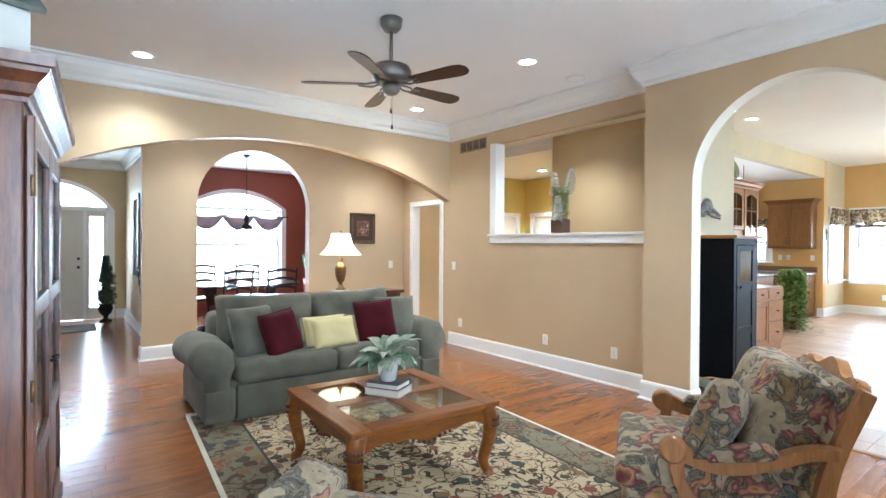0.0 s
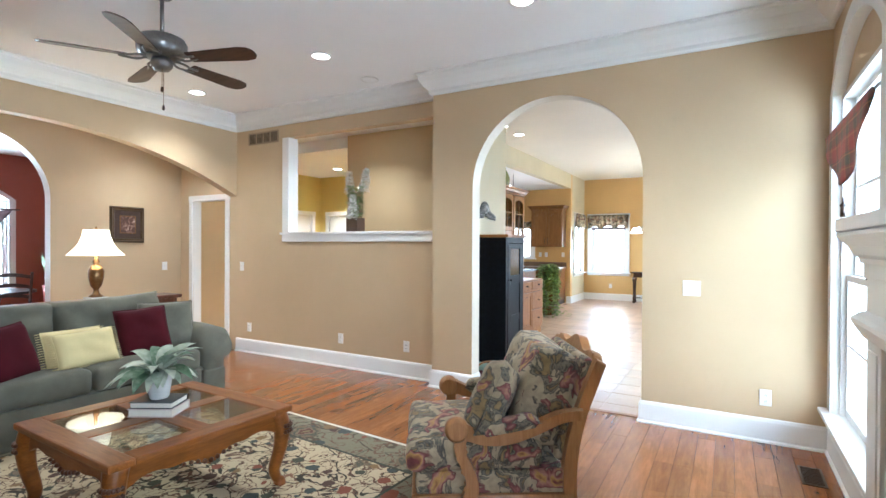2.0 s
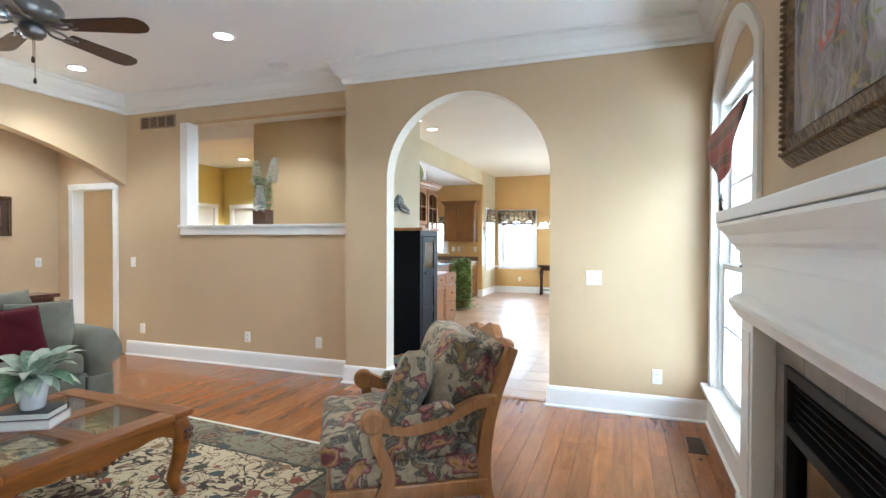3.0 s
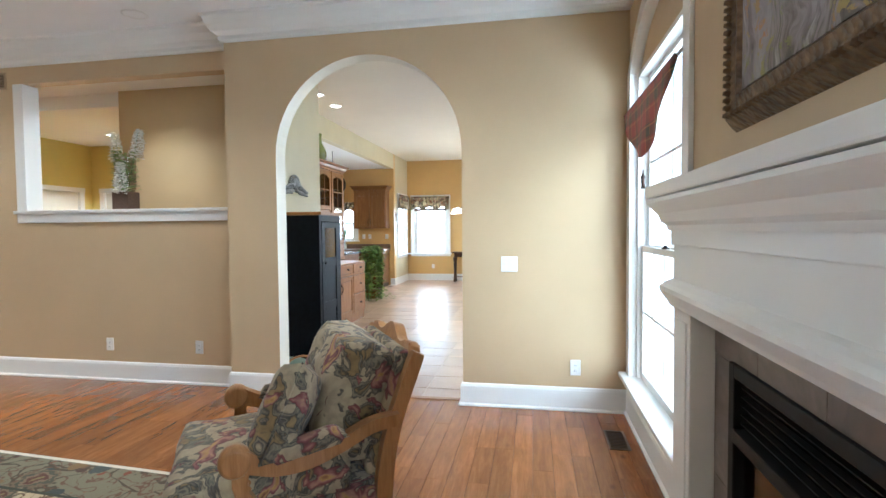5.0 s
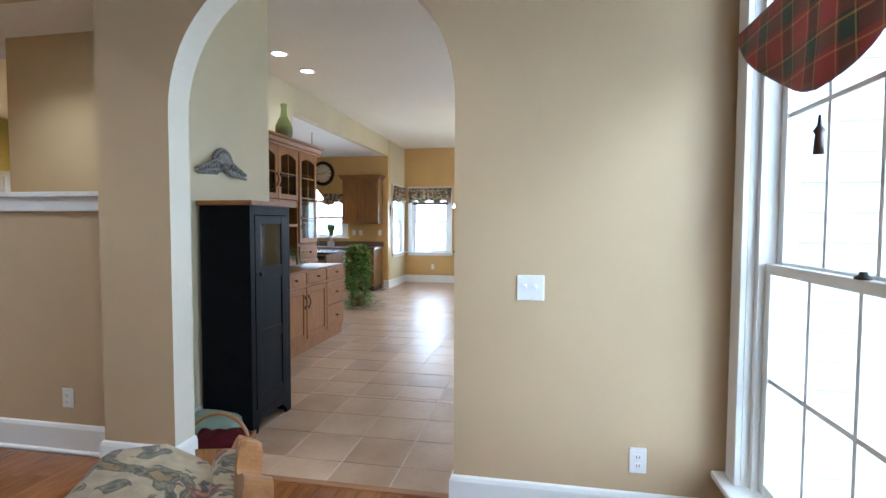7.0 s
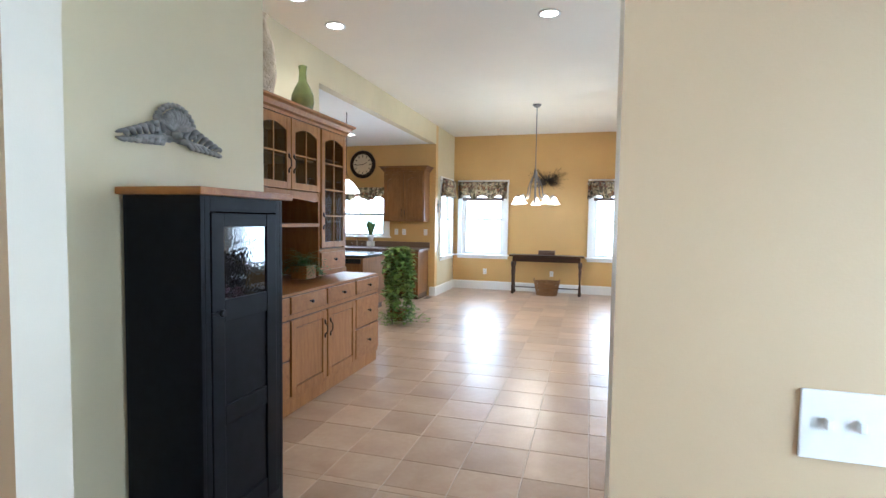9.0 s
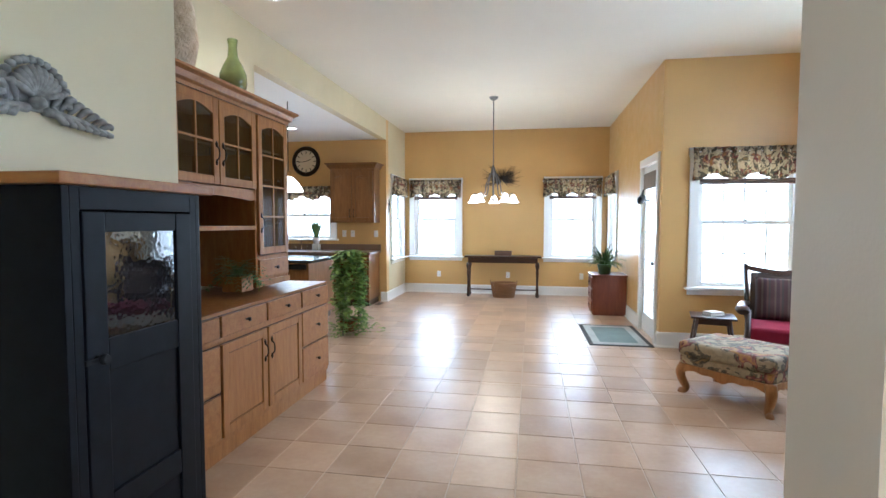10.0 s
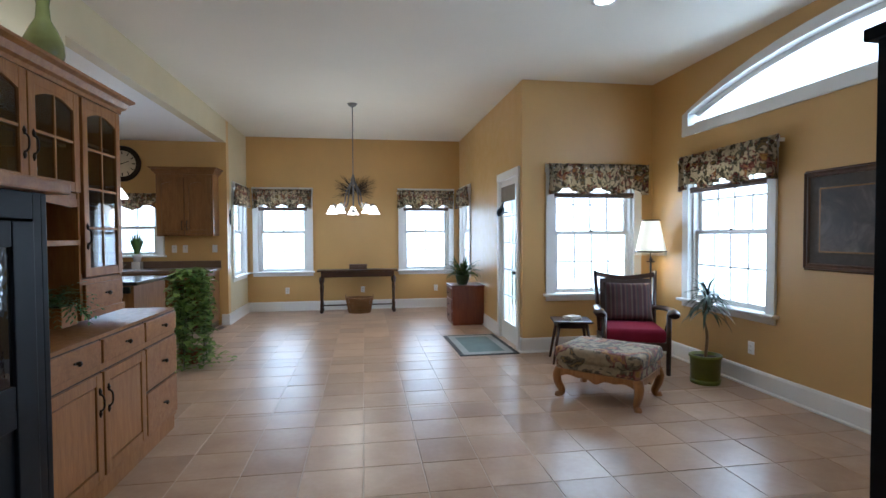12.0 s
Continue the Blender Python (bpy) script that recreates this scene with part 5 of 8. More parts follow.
tl = thing("table_lamp", pose(-5.58, 2.58, 0.8605) @ Matrix.Diagonal((1.1, 1.1, 1, 1)), "lit brass urn lamp with pleated white bell shade", "lamp")
part("foot", boxes(((-0.075, -0.075, 0), (0.075, 0.075, 0.025)), bevel=0.006), CERAMIC, tl)
part("stem", lathe([(0.055, 0.025), (0.06, 0.035), (0.03, 0.06), (0.02, 0.10), (0.045, 0.14), (0.062, 0.22), (0.065, 0.29), (0.045, 0.34), (0.02, 0.36), (0.03, 0.385), (0.014, 0.42), (0.008, 0.50)], 28), BRASS, tl)
sh = bmesh.new()
n = 60
prev = None
for h, r in ((0.45, 0.225), (0.475, 0.205), (0.52, 0.165), (0.58, 0.13), (0.65, 0.108), (0.71, 0.10)):
    rg = [sh.verts.new(((r + (0.004 if i % 2 else -0.002)) * math.cos(2 * math.pi * i / n), (r + (0.004 if i % 2 else -0.002)) * math.sin(2 * math.pi * i / n), h)) for i in range(n)]
    if prev:
        for i in range(n):
            sh.faces.new((prev[i], prev[(i + 1) % n], rg[(i + 1) % n], rg[i]))
    prev = rg
part("shade", sh, SHADE, tl, "pleated white silk shade")
part("finial", lathe([(0.004, 0.70), (0.012, 0.725), (0.006, 0.745)], 12), BRASS, tl)
part("bulb", lathe([(0.012, 0.52), (0.03, 0.56), (0.03, 0.60), (0.012, 0.63)], 12), GLOWWARM, tl)
lamp("table_lamp_light", "POINT", pose(-5.58, 2.58, 1.44), 26, (1, 0.78, 0.5), 0.05)

# ---- armoire ----
ar = thing("armoire", pose(-2.745, -0.48, 0, 0, 0, -3), "tall cherry armoire with panelled glazed doors and deep cornice", "armoire")
part("carcass", boxes(((-0.70, -0.30, 0.06), (0.70, 0.27, 1.89)), bevel=0.006), CHERRY, ar)
part("plinth", boxes(((-0.73, -0.30, 0), (0.73, 0.305, 0.11)), bevel=0.012), CHERRY, ar)
cor = [(0, 0), (0.012, 0), (0.018, 0.02), (0.035, 0.035), (0.05, 0.075), (0.085, 0.12), (0.092, 0.14), (0.105, 0.145), (0.11, 0.19), (0, 0.19)]
part("cornice", sweep([(a * 0.8, b * 0.72) for a, b in cor], [(0.70, -0.30, 1.88), (0.70, 0.27, 1.88), (-0.70, 0.27, 1.88), (-0.70, -0.30, 1.88)]), CHERRY, ar)
part("top", boxes(((-0.70, -0.30, 1.89), (0.70, 0.27, 2.012))), CHERRY, ar)
for a in (-1, 1):
    x0, x1 = (0.01, 0.665) if a > 0 else (-0.665, -0.01)
    dr = part("door", boxes(((x0, 0.272, 0.15), (x0 + 0.07, 0.297, 1.85)), ((x1 - 0.07, 0.272, 0.15), (x1, 0.297, 1.85)), ((x0 + 0.07, 0.273, 0.15), (x1 - 0.07, 0.296, 0.24)), ((x0 + 0.07, 0.273, 0.62), (x1 - 0.07, 0.296, 0.70)), ((x0 + 0.07, 0.273, 1.17), (x1 - 0.07, 0.296, 1.24)), ((x0 + 0.07, 0.273, 1.75), (x1 - 0.07, 0.296, 1.85)), bevel=0.005), CHERRY, ar)
    for z0, z1 in ((0.24, 0.62), (0.70, 1.17), (1.24, 1.75)):
        part("panel", box(bmesh.new(), (x0 + 0.07, 0.270, z0), (x1 - 0.07, 0.284, z1), 0.006), CHERRY if z0 < 0.5 else DARKGLASS, dr)
    part("knob", lathe([(0.006, 0), (0.008, 0.012), (0.016, 0.02), (0.012, 0.03)], 12, m=Matrix.Translation((x0 + 0.035 if a > 0 else x1 - 0.035, 0.297, 0.93)) @ Matrix.Rotation(radians(-90), 4, "X")), BRONZE, dr)
    for z in (0.30, 0.95, 1.62):
        part("hinge", lathe([(0.007, z - 0.035), (0.007, z + 0.035)], 8, m=Matrix.Translation((a * 0.672, 0.292, 0))), BRASS, dr)
bh = thing("birdhouse", pose(-2.20, -0.42, 2.017, 0, 0, 20) @ Matrix.Scale(1.15, 4), "small weathered white wooden birdhouse with pitched roof", "birdhouse")
WEATHER = painted("chipped white paint on wood", (0.62, 0.60, 0.54), 0.8, 0.3, 0.4, 40)
part("body", prism([(-0.12, 0), (0.12, 0), (0.12, 0.16), (0, 0.27), (-0.12, 0.16)], 0.26), WEATHER, bh)
for a in (-1, 1):
    part("roof", box(bmesh.new(), (-0.02, -0.16, -0.008), (0.20, 0.16, 0.008), 0.003, m=Matrix.Translation((0, 0, 0.295)) @ Matrix.Rotation(radians(42 if a > 0 else 138), 4, "Y")), plain("grey shingle roof", (0.12, 0.13, 0.11), 0.8), bh)
    part("lattice", boxes(((a * 0.05 - 0.03, 0.131, 0.04), (a * 0.05 + 0.03, 0.138, 0.13)), bevel=0.002), plain("dark green shutter", (0.04, 0.06, 0.045), 0.7), bh)

# ---- fireplace: local x along the wall (+x towards -y of the room), y outwards ----
SLATE = Mat("mottled slate tile")
sv = SLATE.coords()
SLATE.set(Base_Color=SLATE.ramp(SLATE.noise(sv, 5, 8, 0.6, 0.8), [(0.3, (0.085, 0.066, 0.055)), (0.5, (0.155, 0.12, 0.098)), (0.7, (0.24, 0.19, 0.155))]), Roughness=0.35)
SLATE.bump(SLATE.noise(sv, 30, 4), 0.1, 0.003)
SLATE = SLATE.m
BLACKMETAL = plain("black firebox metal", (0.008, 0.008, 0.008), 0.55, 0.0, Specular_IOR_Level=0.2)
FC = 1.66
fp = thing("fireplace", pose(XW, FC, 0, 0, 0, -90), "white mantelpiece with slate surround and black firebox", "fireplace")
mw = 0.975
for a in (-1, 1):
    x = a * (mw - 0.12)
    part("pilaster", boxes(((x - 0.11, -0.105, 0), (x + 0.11, 0.0, 1.05)), bevel=0.004), TRIM, fp)
    part("pilaster_panel", boxes(((x - 0.075, -0.112, 0.22), (x + 0.075, -0.104, 1.0)), bevel=0.006), TRIM, fp)
    part("plinth_block", boxes(((x - 0.12, -0.122, 0), (x + 0.12, -0.001, 0.19)), bevel=0.005), TRIM, fp)
part("frieze", boxes(((-mw + 0.01, -0.108, 1.052), (mw - 0.01, -0.001, 1.40)), bevel=0.003), TRIM, fp)
ARCHI = [(0, 0), (0.012, 0), (0.020, 0.018), (0.034, 0.040), (0.046, 0.062), (0.046, 0.080), (0.030, 0.092), (0.018, 0.104), (0, 0.112)]
CAP = [(0, 0), (0.01, 0), (0.014, 0.02), (0.03, 0.035), (0.045, 0.07), (0.075, 0.105), (0.082, 0.115), (0.082, 0.13), (0, 0.13)]
part("lower_moulding", sweep(ARCHI, [(-mw + 0.01, 0, 1.045), (-mw + 0.01, -0.108, 1.045), (mw - 0.01, -0.108, 1.045), (mw - 0.01, 0, 1.045)]), TRIM, fp)
part("upper_fascia", boxes(((-mw + 0.004, -0.118, 1.30), (mw - 0.004, -0.002, 1.37)), bevel=0.004), TRIM, fp)
part("cap_moulding", sweep(CAP, [(-mw + 0.004, 0, 1.36), (-mw + 0.004, -0.118, 1.36), (mw - 0.004, -0.118, 1.36), (mw - 0.004, 0, 1.36)]), TRIM, fp)
part("mantel_shelf", boxes(((-mw - 0.09, -0.205, 1.495), (mw + 0.09, 0, 1.55)), bevel=0.008), TRIM, fp)
for a in (-1, 1):
    for k in range(2):
        part("slate_tile", boxes(((a * 0.46 if a > 0 else -0.73, -0.02, 0.001 + 0.452 * k), (0.73 if a > 0 else -0.54, -0.001, 0.45 + 0.452 * k)), bevel=0.002), SLATE, fp)
for k in range(4):
    part("slate_tile", boxes(((-0.73 + 0.365 * k, -0.021, 0.905), (-0.73 + 0.365 * k + 0.363, -0.001, 1.05)), bevel=0.002), SLATE, fp)
part("firebox", boxes(((-0.54, 0.45, 0), (0.54, 0.47, 0.9)), ((-0.54, 0.02, 0), (-0.52, 0.45, 0.9)), ((0.52, 0.02, 0), (0.54, 0.45, 0.9)), ((-0.52, 0.02, 0), (0.52, 0.45, 0.02)), ((-0.52, 0.02, 0.88), (0.52, 0.45, 0.9))), BLACKMETAL, fp)
part("face_frame", boxes(((-0.555, -0.035, 0), (-0.51, 0.02, 0.915)), ((0.51, -0.035, 0), (0.555, 0.02, 0.915)), ((-0.51, -0.035, 0.87), (0.51, 0.02, 0.915)), bevel=0.004), BLACKMETAL, fp)
for i in range(5):
    part("louvre", box(bmesh.new(), (-0.51, -0.012, 0.715 + 0.03 * i), (0.51, 0.01, 0.719 + 0.03 * i), m=Matrix()), BLACKMETAL, fp)
part("lintel_bar", boxes(((-0.51, -0.04, 0.655), (0.51, 0.01, 0.70)), bevel=0.006), BLACKMETAL, fp)
part("glass_door", boxes(((-0.51, 0.0, 0.10), (0.51, 0.005, 0.655))), DARKGLASS, fp)
part("lower_grille", boxes(((-0.51, -0.03, 0.0), (0.51, 0.0, 0.10)), bevel=0.004), BLACKMETAL, fp)
ORNATE = Mat("tarnished gilt carved frame")
ov = ORNATE.coords()
ORNATE.set(Base_Color=ORNATE.ramp(ORNATE.noise(ov, 30, 5), [(0.3, (0.07, 0.04, 0.022)), (0.6, (0.19, 0.115, 0.055)), (0.8, (0.32, 0.215, 0.115))]), Roughness=0.45, Metallic=0.25)
ORNATE.bump(ORNATE.node("ShaderNodeTexVoronoi", {"Vector": ov, "Scale": 45.0}).outputs[0], 0.7, 0.01)
def woodland(name):
    """Painted tree trunks, rocks, falling water and patches of leaves, laid on with a knife."""
    m = Mat(name)
    v = m.coords()
    bend = m.node("ShaderNodeTexNoise", {"Vector": v, "Scale": 3.0, "Detail": 3.0}).outputs[1]
    w = m.node("ShaderNodeVectorMath", {0: v, 1: m.node("ShaderNodeVectorMath", {0: bend, 1: (0.35, 0.0, 0.12)}, operation="MULTIPLY").outputs[0]}, operation="ADD").outputs[0]
    trunks = m.noise(m.node("ShaderNodeMapping", {"Vector": w, "Scale": (1.0, 1.0, 0.16)}).outputs[0], 11, 6, 0.62, 0.5)
    col = m.ramp(trunks, [(0.34, (0.035, 0.026, 0.024)), (0.43, (0.13, 0.10, 0.09)), (0.50, (0.32, 0.28, 0.27)), (0.55, (0.12, 0.10, 0.09)), (0.62, (0.50, 0.46, 0.45))])
    mist = m.noise(w, 2.6, 4, 0.55, 0.8)
    col = m.mix(m.ramp(mist, [(0.50, (0, 0, 0)), (0.66, (0.7, 0.7, 0.7))]), col, (0.40, 0.36, 0.39, 1))
    leaves = m.noise(w, 19, 5, 0.7)
    where = m.noise(m.node("ShaderNodeVectorMath", {0: w, 1: (4.1, 0.0, 7.7)}, operation="ADD").outputs[0], 3.4, 3)
    tint = m.ramp(where, [(0.36, (0.46, 0.20, 0.07)), (0.46, (0.34, 0.32, 0.07)), (0.56, (0.22, 0.25, 0.06)), (0.66, (0.52, 0.09, 0.07))])
    col = m.mix(m.math("MULTIPLY", m.ramp(leaves, [(0.54, (0, 0, 0)), (0.58, (0.9, 0.9, 0.9))]), m.ramp(where, [(0.45, (1, 1, 1)), (0.50, (0.15, 0.15, 0.15)), (0.55, (1, 1, 1))])), col, tint)
    m.set(Base_Color=col, Roughness=0.45)
    m.bump(m.noise(v, 55, 4), 0.35, 0.004)
    return m.m


ART2 = woodland("dark woodland painting")
pf = picture("framed_painting", pose(XW, 1.76, 2.305, 0, 0, -90) @ Matrix.Diagonal((1, 1.6, 1, 1)), 1.02, 1.22, 0.12, ORNATE.m, ART2, "woodland oil painting in a tarnished carved frame above the mantel")
bd = bmesh.new()
for i in range(46):
    z = -0.56 + 1.12 * i / 45
    for a in (-1, 1):
        bmesh.ops.create_icosphere(bd, subdivisions=1, radius=0.012, matrix=Matrix.Translation((a * (0.51 - 0.045), -0.028, z)))
        if i < 38:
            bmesh.ops.create_icosphere(bd, subdivisions=1, radius=0.012, matrix=Matrix.Translation((-0.45 + 0.90 * i / 37, -0.028, a * (0.61 - 0.045))))
part("beading", bd, ORNATE.m, pf, smooth=True)

# plaid scarf valance on the tall window
pv = thing("window_scarf", pose(XW - 0.06, 3.47, 1.80, 0, 0, -90), "red and green plaid pointed valance with dark tassel", "valance")
bm = bmesh.new()
N, K = 26, 14
gr = []
for i in range(N + 1):
    u = -1 + 2 * i / N
    top = 0.36 + 0.0 * u
    low = 0.36 - 0.36 * max(0.0, 1 - abs(u) ** 1.6) - 0.02
    gr.append([bm.verts.new((u * 0.66, -0.012 * math.sin(u * 9 + 2 * k / K) * k / K, top + (low - top) * k / K)) for k in range(K + 1)])
for a, b in zip(gr, gr[1:]):
    for k in range(K):
        bm.faces.new((a[k], b[k], b[k + 1], a[k + 1])).smooth = True
bmesh.ops.solidify(bm, geom=bm.faces[:], thickness=0.004)
part("cloth", bm, PLAID, pv)
part("rod", tube([(-0.68, 0.02, 0.36), (0.68, 0.02, 0.36)], 0.008, 8), TRIM, pv)
part("tassel", lathe([(0.003, -0.10), (0.014, -0.20), (0.012, -0.165), (0.010, -0.145), (0.016, -0.135), (0.006, -0.12), (0.003, -0.09)][::-1], 12), DARKWOOD, pv, "dark tassel")

# clapboard wall outside the tall window
cl = thing("clapboard_siding", pose(0, YA - 0.002, 0), "pale clapboard siding of the projecting room", "siding", kind="structure")
for i in range(30):
    z = -0.42 + i * 0.125
    part("clapboard", prism([(0, 0), (0.022, 0), (0.008, 0.135), (0, 0.135)], 1.66, m=Matrix.Translation((1.68, 0, z)) @ Matrix.Rotation(radians(-90), 4, "Z")), SIDING, cl)

# ---- foyer and dining room ----
DOORWHITE = painted("cream door paint", (0.70, 0.66, 0.57), 0.42, 0.02, 0.03, 40)
fd = thing("front_door", pose(-11.40, -0.23, 0, 0, 0, 90), "cream panelled front door with sidelights and arched transom", "door", kind="structure")
part("casing", casing(bmesh.new(), 1.70, 0, 2.05, 0.47, 0.08), TRIM, fd)
fr = boxes(((-0.49, 0.0, 0), (-0.44, 0.12, 2.08)), ((0.44, 0.0, 0), (0.49, 0.12, 2.08)), ((-0.85, 0.0, 2.03), (0.85, 0.12, 2.11)), ((-0.85, 0, 0), (-0.80, 0.12, 2.03)), ((0.80, 0, 0), (0.85, 0.12, 2.03)))
part("frame", fr, TRIM, fd)
leaf = part("door_leaf", boxes(((-0.44, 0.04, 0.01), (0.44, 0.085, 2.03)), bevel=0.004), DOORWHITE, fd)
for x0, x1 in ((-0.34, -0.03), (0.03, 0.34)):
    for z0, z1 in ((0.18, 0.85), (1.02, 1.88)):
        part("panel", boxes(((x0, 0.030, z0), (x1, 0.042, z1)), bevel=0.010), DOORWHITE, leaf)
for z in (0.98, 1.14):
    part("knob", lathe([(0.025, 0), (0.025, 0.006), (0.010, 0.012), (0.012, 0.03), (0.026, 0.045), (0.02, 0.06)], 14, m=Matrix.Translation((0.37, 0.04, z)) @ Matrix.Rotation(radians(90), 4, "X")), BRONZE, leaf)
for a in (-1, 1):
    part("sidelight", boxes(((a * 0.645 - 0.155, 0.04, 0.0), (a * 0.645 + 0.155, 0.08, 0.22)), ((a * 0.645 - 0.155, 0.04, 1.93), (a * 0.645 + 0.155, 0.08, 2.03)), ((a * 0.645 - 0.155, 0.04, 0.22), (a * 0.645 - 0.105, 0.08, 1.93)), ((a * 0.645 + 0.105, 0.04, 0.22), (a * 0.645 + 0.155, 0.08, 1.93)), bevel=0.003), DOORWHITE, fd)
    p_ = part("pane", boxes(((a * 0.645 - 0.105, 0.058, 0.22), (a * 0.645 + 0.105, 0.062, 1.93))), GLASS, fd)
    p_.visible_shadow = False
TOPIARY = leafy("dark clipped leaves", (0.012, 0.03, 0.012), (0.05, 0.085, 0.04), 0.7)
tp = thing("topiary", pose(-10.95, 0.53, 0), "clipped green topiary spiral in a dark urn", "plant")
part("urn", lathe([(0.10, 0), (0.10, 0.02), (0.04, 0.06), (0.035, 0.10), (0.09, 0.16), (0.12, 0.24), (0.10, 0.30), (0.13, 0.32), (0.12, 0.33)], 20), BLACKMETAL, tp)
lf = bmesh.new()
rnd = random.Random(3)
for k in range(1500):
    z = rnd.uniform(0.32, 1.2)
    prof_ = 0.16 - 0.02 if z < 0.62 else (0.05 if z < 0.68 else max(0.02, 0.15 * (1.22 - z) / 0.5))
    prof_ *= 0.75 + 0.35 * math.sin(z * 17) ** 2
    a = rnd.uniform(0, 6.28)
    r = prof_ * rnd.uniform(0.75, 1.05)
    blade(lf, (r * math.cos(a), r * math.sin(a), z), (math.cos(a), math.sin(a), rnd.uniform(-0.3, 0.6)), 0.055, 0.034, 0.5, 2)
part("foliage", lf, TOPIARY, tp)
part("foliage_core", lathe([(0.03, 0.32), (0.11, 0.40), (0.115, 0.55), (0.04, 0.64), (0.05, 0.68), (0.11, 0.74), (0.06, 0.98), (0.02, 1.17)], 16), TOPIARY, tp)
part("stem", lathe([(0.02, 0.3), (0.012, 1.15)], 8), DARKWOOD, tp)
fm = thing("door_mat", pose(-10.3, 0.0, 0.0), "dark entry mat on the foyer floor", "rug")
part("pile", boxes(((-0.4, -0.55, 0.0), (0.4, 0.35, 0.012)), bevel=0.003), RUGLINE, fm)
mir = thing("wall_mirror", pose(-9.6, 0.88, 1.57) @ Matrix.Diagonal((1.8, 1, 1.55, 1)), "tall narrow dark-framed mirror with candle arms", "mirror")
part("frame", boxes(((-0.20, -0.03, -0.43), (-0.15, 0, 0.43)), ((0.15, -0.03, -0.43), (0.20, 0, 0.43)), ((-0.15, -0.03, 0.38), (0.15, 0, 0.43)), ((-0.15, -0.03, -0.43), (0.15, 0, -0.38)), bevel=0.005), DARKWOOD, mir)
part("glass", boxes(((-0.15, -0.012, -0.38), (0.15, -0.002, 0.38))), Mat("mirror").set(Base_Color=(0.9, 0.9, 0.9, 1), Metallic=1.0, Roughness=0.02).m, mir)


def dining_chair(m):
    t = thing("dining_chair", m, "dark ladder-back dining chair with curved slats", "chair", "dining chairs")
    for a in (-1, 1):
        part("front_leg", lathe([(0.014, 0), (0.02, 0.1), (0.024, 0.44)], 8, m=Matrix.Translation((a * 0.21, -0.20, 0))), DARKWOOD, t)
        part("back_post", tube([(a * 0.20, 0.20, 0), (a * 0.20, 0.20, 0.45), (a * 0.22, 0.28, 1.06)], [0.018, 0.02, 0.016], 8), DARKWOOD, t)
    part("seat", box(bmesh.new(), (-0.24, -0.23, 0.43), (0.24, 0.22, 0.48), 0.015), DARKWOOD, t)
    for k in range(4):
        z = 0.60 + 0.13 * k
        y = 0.215 + 0.06 * (z - 0.45) / 0.6
        o = [(-0.21 + 0.42 * i / 12, 0.03 + 0.035 * math.sin(math.pi * i / 12)) for i in range(13)]
        part("slat", prism(o + [(x, q - 0.045) for x, q in o[::-1]], 0.014, m=Matrix.Translation((0, y, z))), DARKWOOD, t)
    return t


dt = thing("dining_table", pose(-8.9, 2.35, 0), "dark oval dining table", "table")
part("tabletop", prism([(0.62 * math.cos(a), 1.0 * math.sin(a)) for a in [2 * math.pi * i / 40 for i in range(40)]], 0.035, m=Matrix.Translation((0, 0, 0.745)) @ Matrix.Rotation(radians(-90), 4, "X"), bevel=0.006), DARKWOOD, dt)
for y in (-0.5, 0.5):
    part("pedestal", lathe([(0.22, 0), (0.20, 0.04), (0.06, 0.10), (0.05, 0.4), (0.09, 0.6), (0.12, 0.72)], 16, m=Matrix.Translation((0, y, 0))), DARKWOOD, dt)
c0 = dining_chair(pose(-8.05, 1.95, 0, 0, 0, -80))
for m_ in (pose(-8.05, 2.70, 0, 0, 0, -100), pose(-9.7, 1.95, 0, 0, 0, 90), pose(-9.7, 2.75, 0, 0, 0, 90), pose(-8.85, 3.55, 0, 0, 0, 5), pose(-8.9, 1.10, 0, 0, 0, 178)):
    copy_thing(c0, m_)
jar = thing("glass_jar", pose(-8.75, 2.15, 0.765), "clear glass jar with pink contents", "jar")
part("body", lathe([(0.08, 0), (0.09, 0.02), (0.09, 0.17), (0.06, 0.20), (0.065, 0.22)], 18), DARKGLASS, jar)
part("filling", lathe([(0.08, 0.005), (0.082, 0.12)], 16), plain("pink shells", (0.5, 0.25, 0.2), 0.6), jar)
sw = thing("window_swag", pose(-10.90, 2.82, 1.98, 0, 0, 90), "draped muted swag over a dark rod", "valance")
part("rod", tube([(-1.05, -0.08, 0.04), (1.05, -0.08, 0.04)], 0.012, 8), DARKWOOD, sw)
for a in (-1, 1):
    part("bracket", boxes(((a * 1.0 - 0.01, -0.09, 0.03), (a * 1.0 + 0.01, 0.0, 0.05))), DARKWOOD, sw)
SWAG = cloth("muted mauve swag", (0.16, 0.12, 0.12), 0.3)
for k in range(3):
    bm = bmesh.new()
    gr = []
    x0 = -0.93 + 0.62 * k
    for i in range(17):
        u = i / 16
        gr.append([bm.verts.new((x0 + 0.62 * u, -0.08 - 0.03 * math.sin(4 * q), 0.05 - (0.05 + 0.20 * q) * (4 * u * (1 - u)) - 0.06 * q)) for q in [j / 6 for j in range(7)]])
    for a, b in zip(gr, gr[1:]):
        for j in range(6):
            bm.faces.new((a[j], b[j], b[j + 1], a[j + 1])).smooth = True
    bmesh.ops.solidify(bm, geom=bm.faces[:], thickness=0.006)
    part("swag", bm, SWAG, sw)
dp = thing("potted_plant", pose(-10.3, 4.2, 0), "tall upright snake plant in a red pot", "plant")
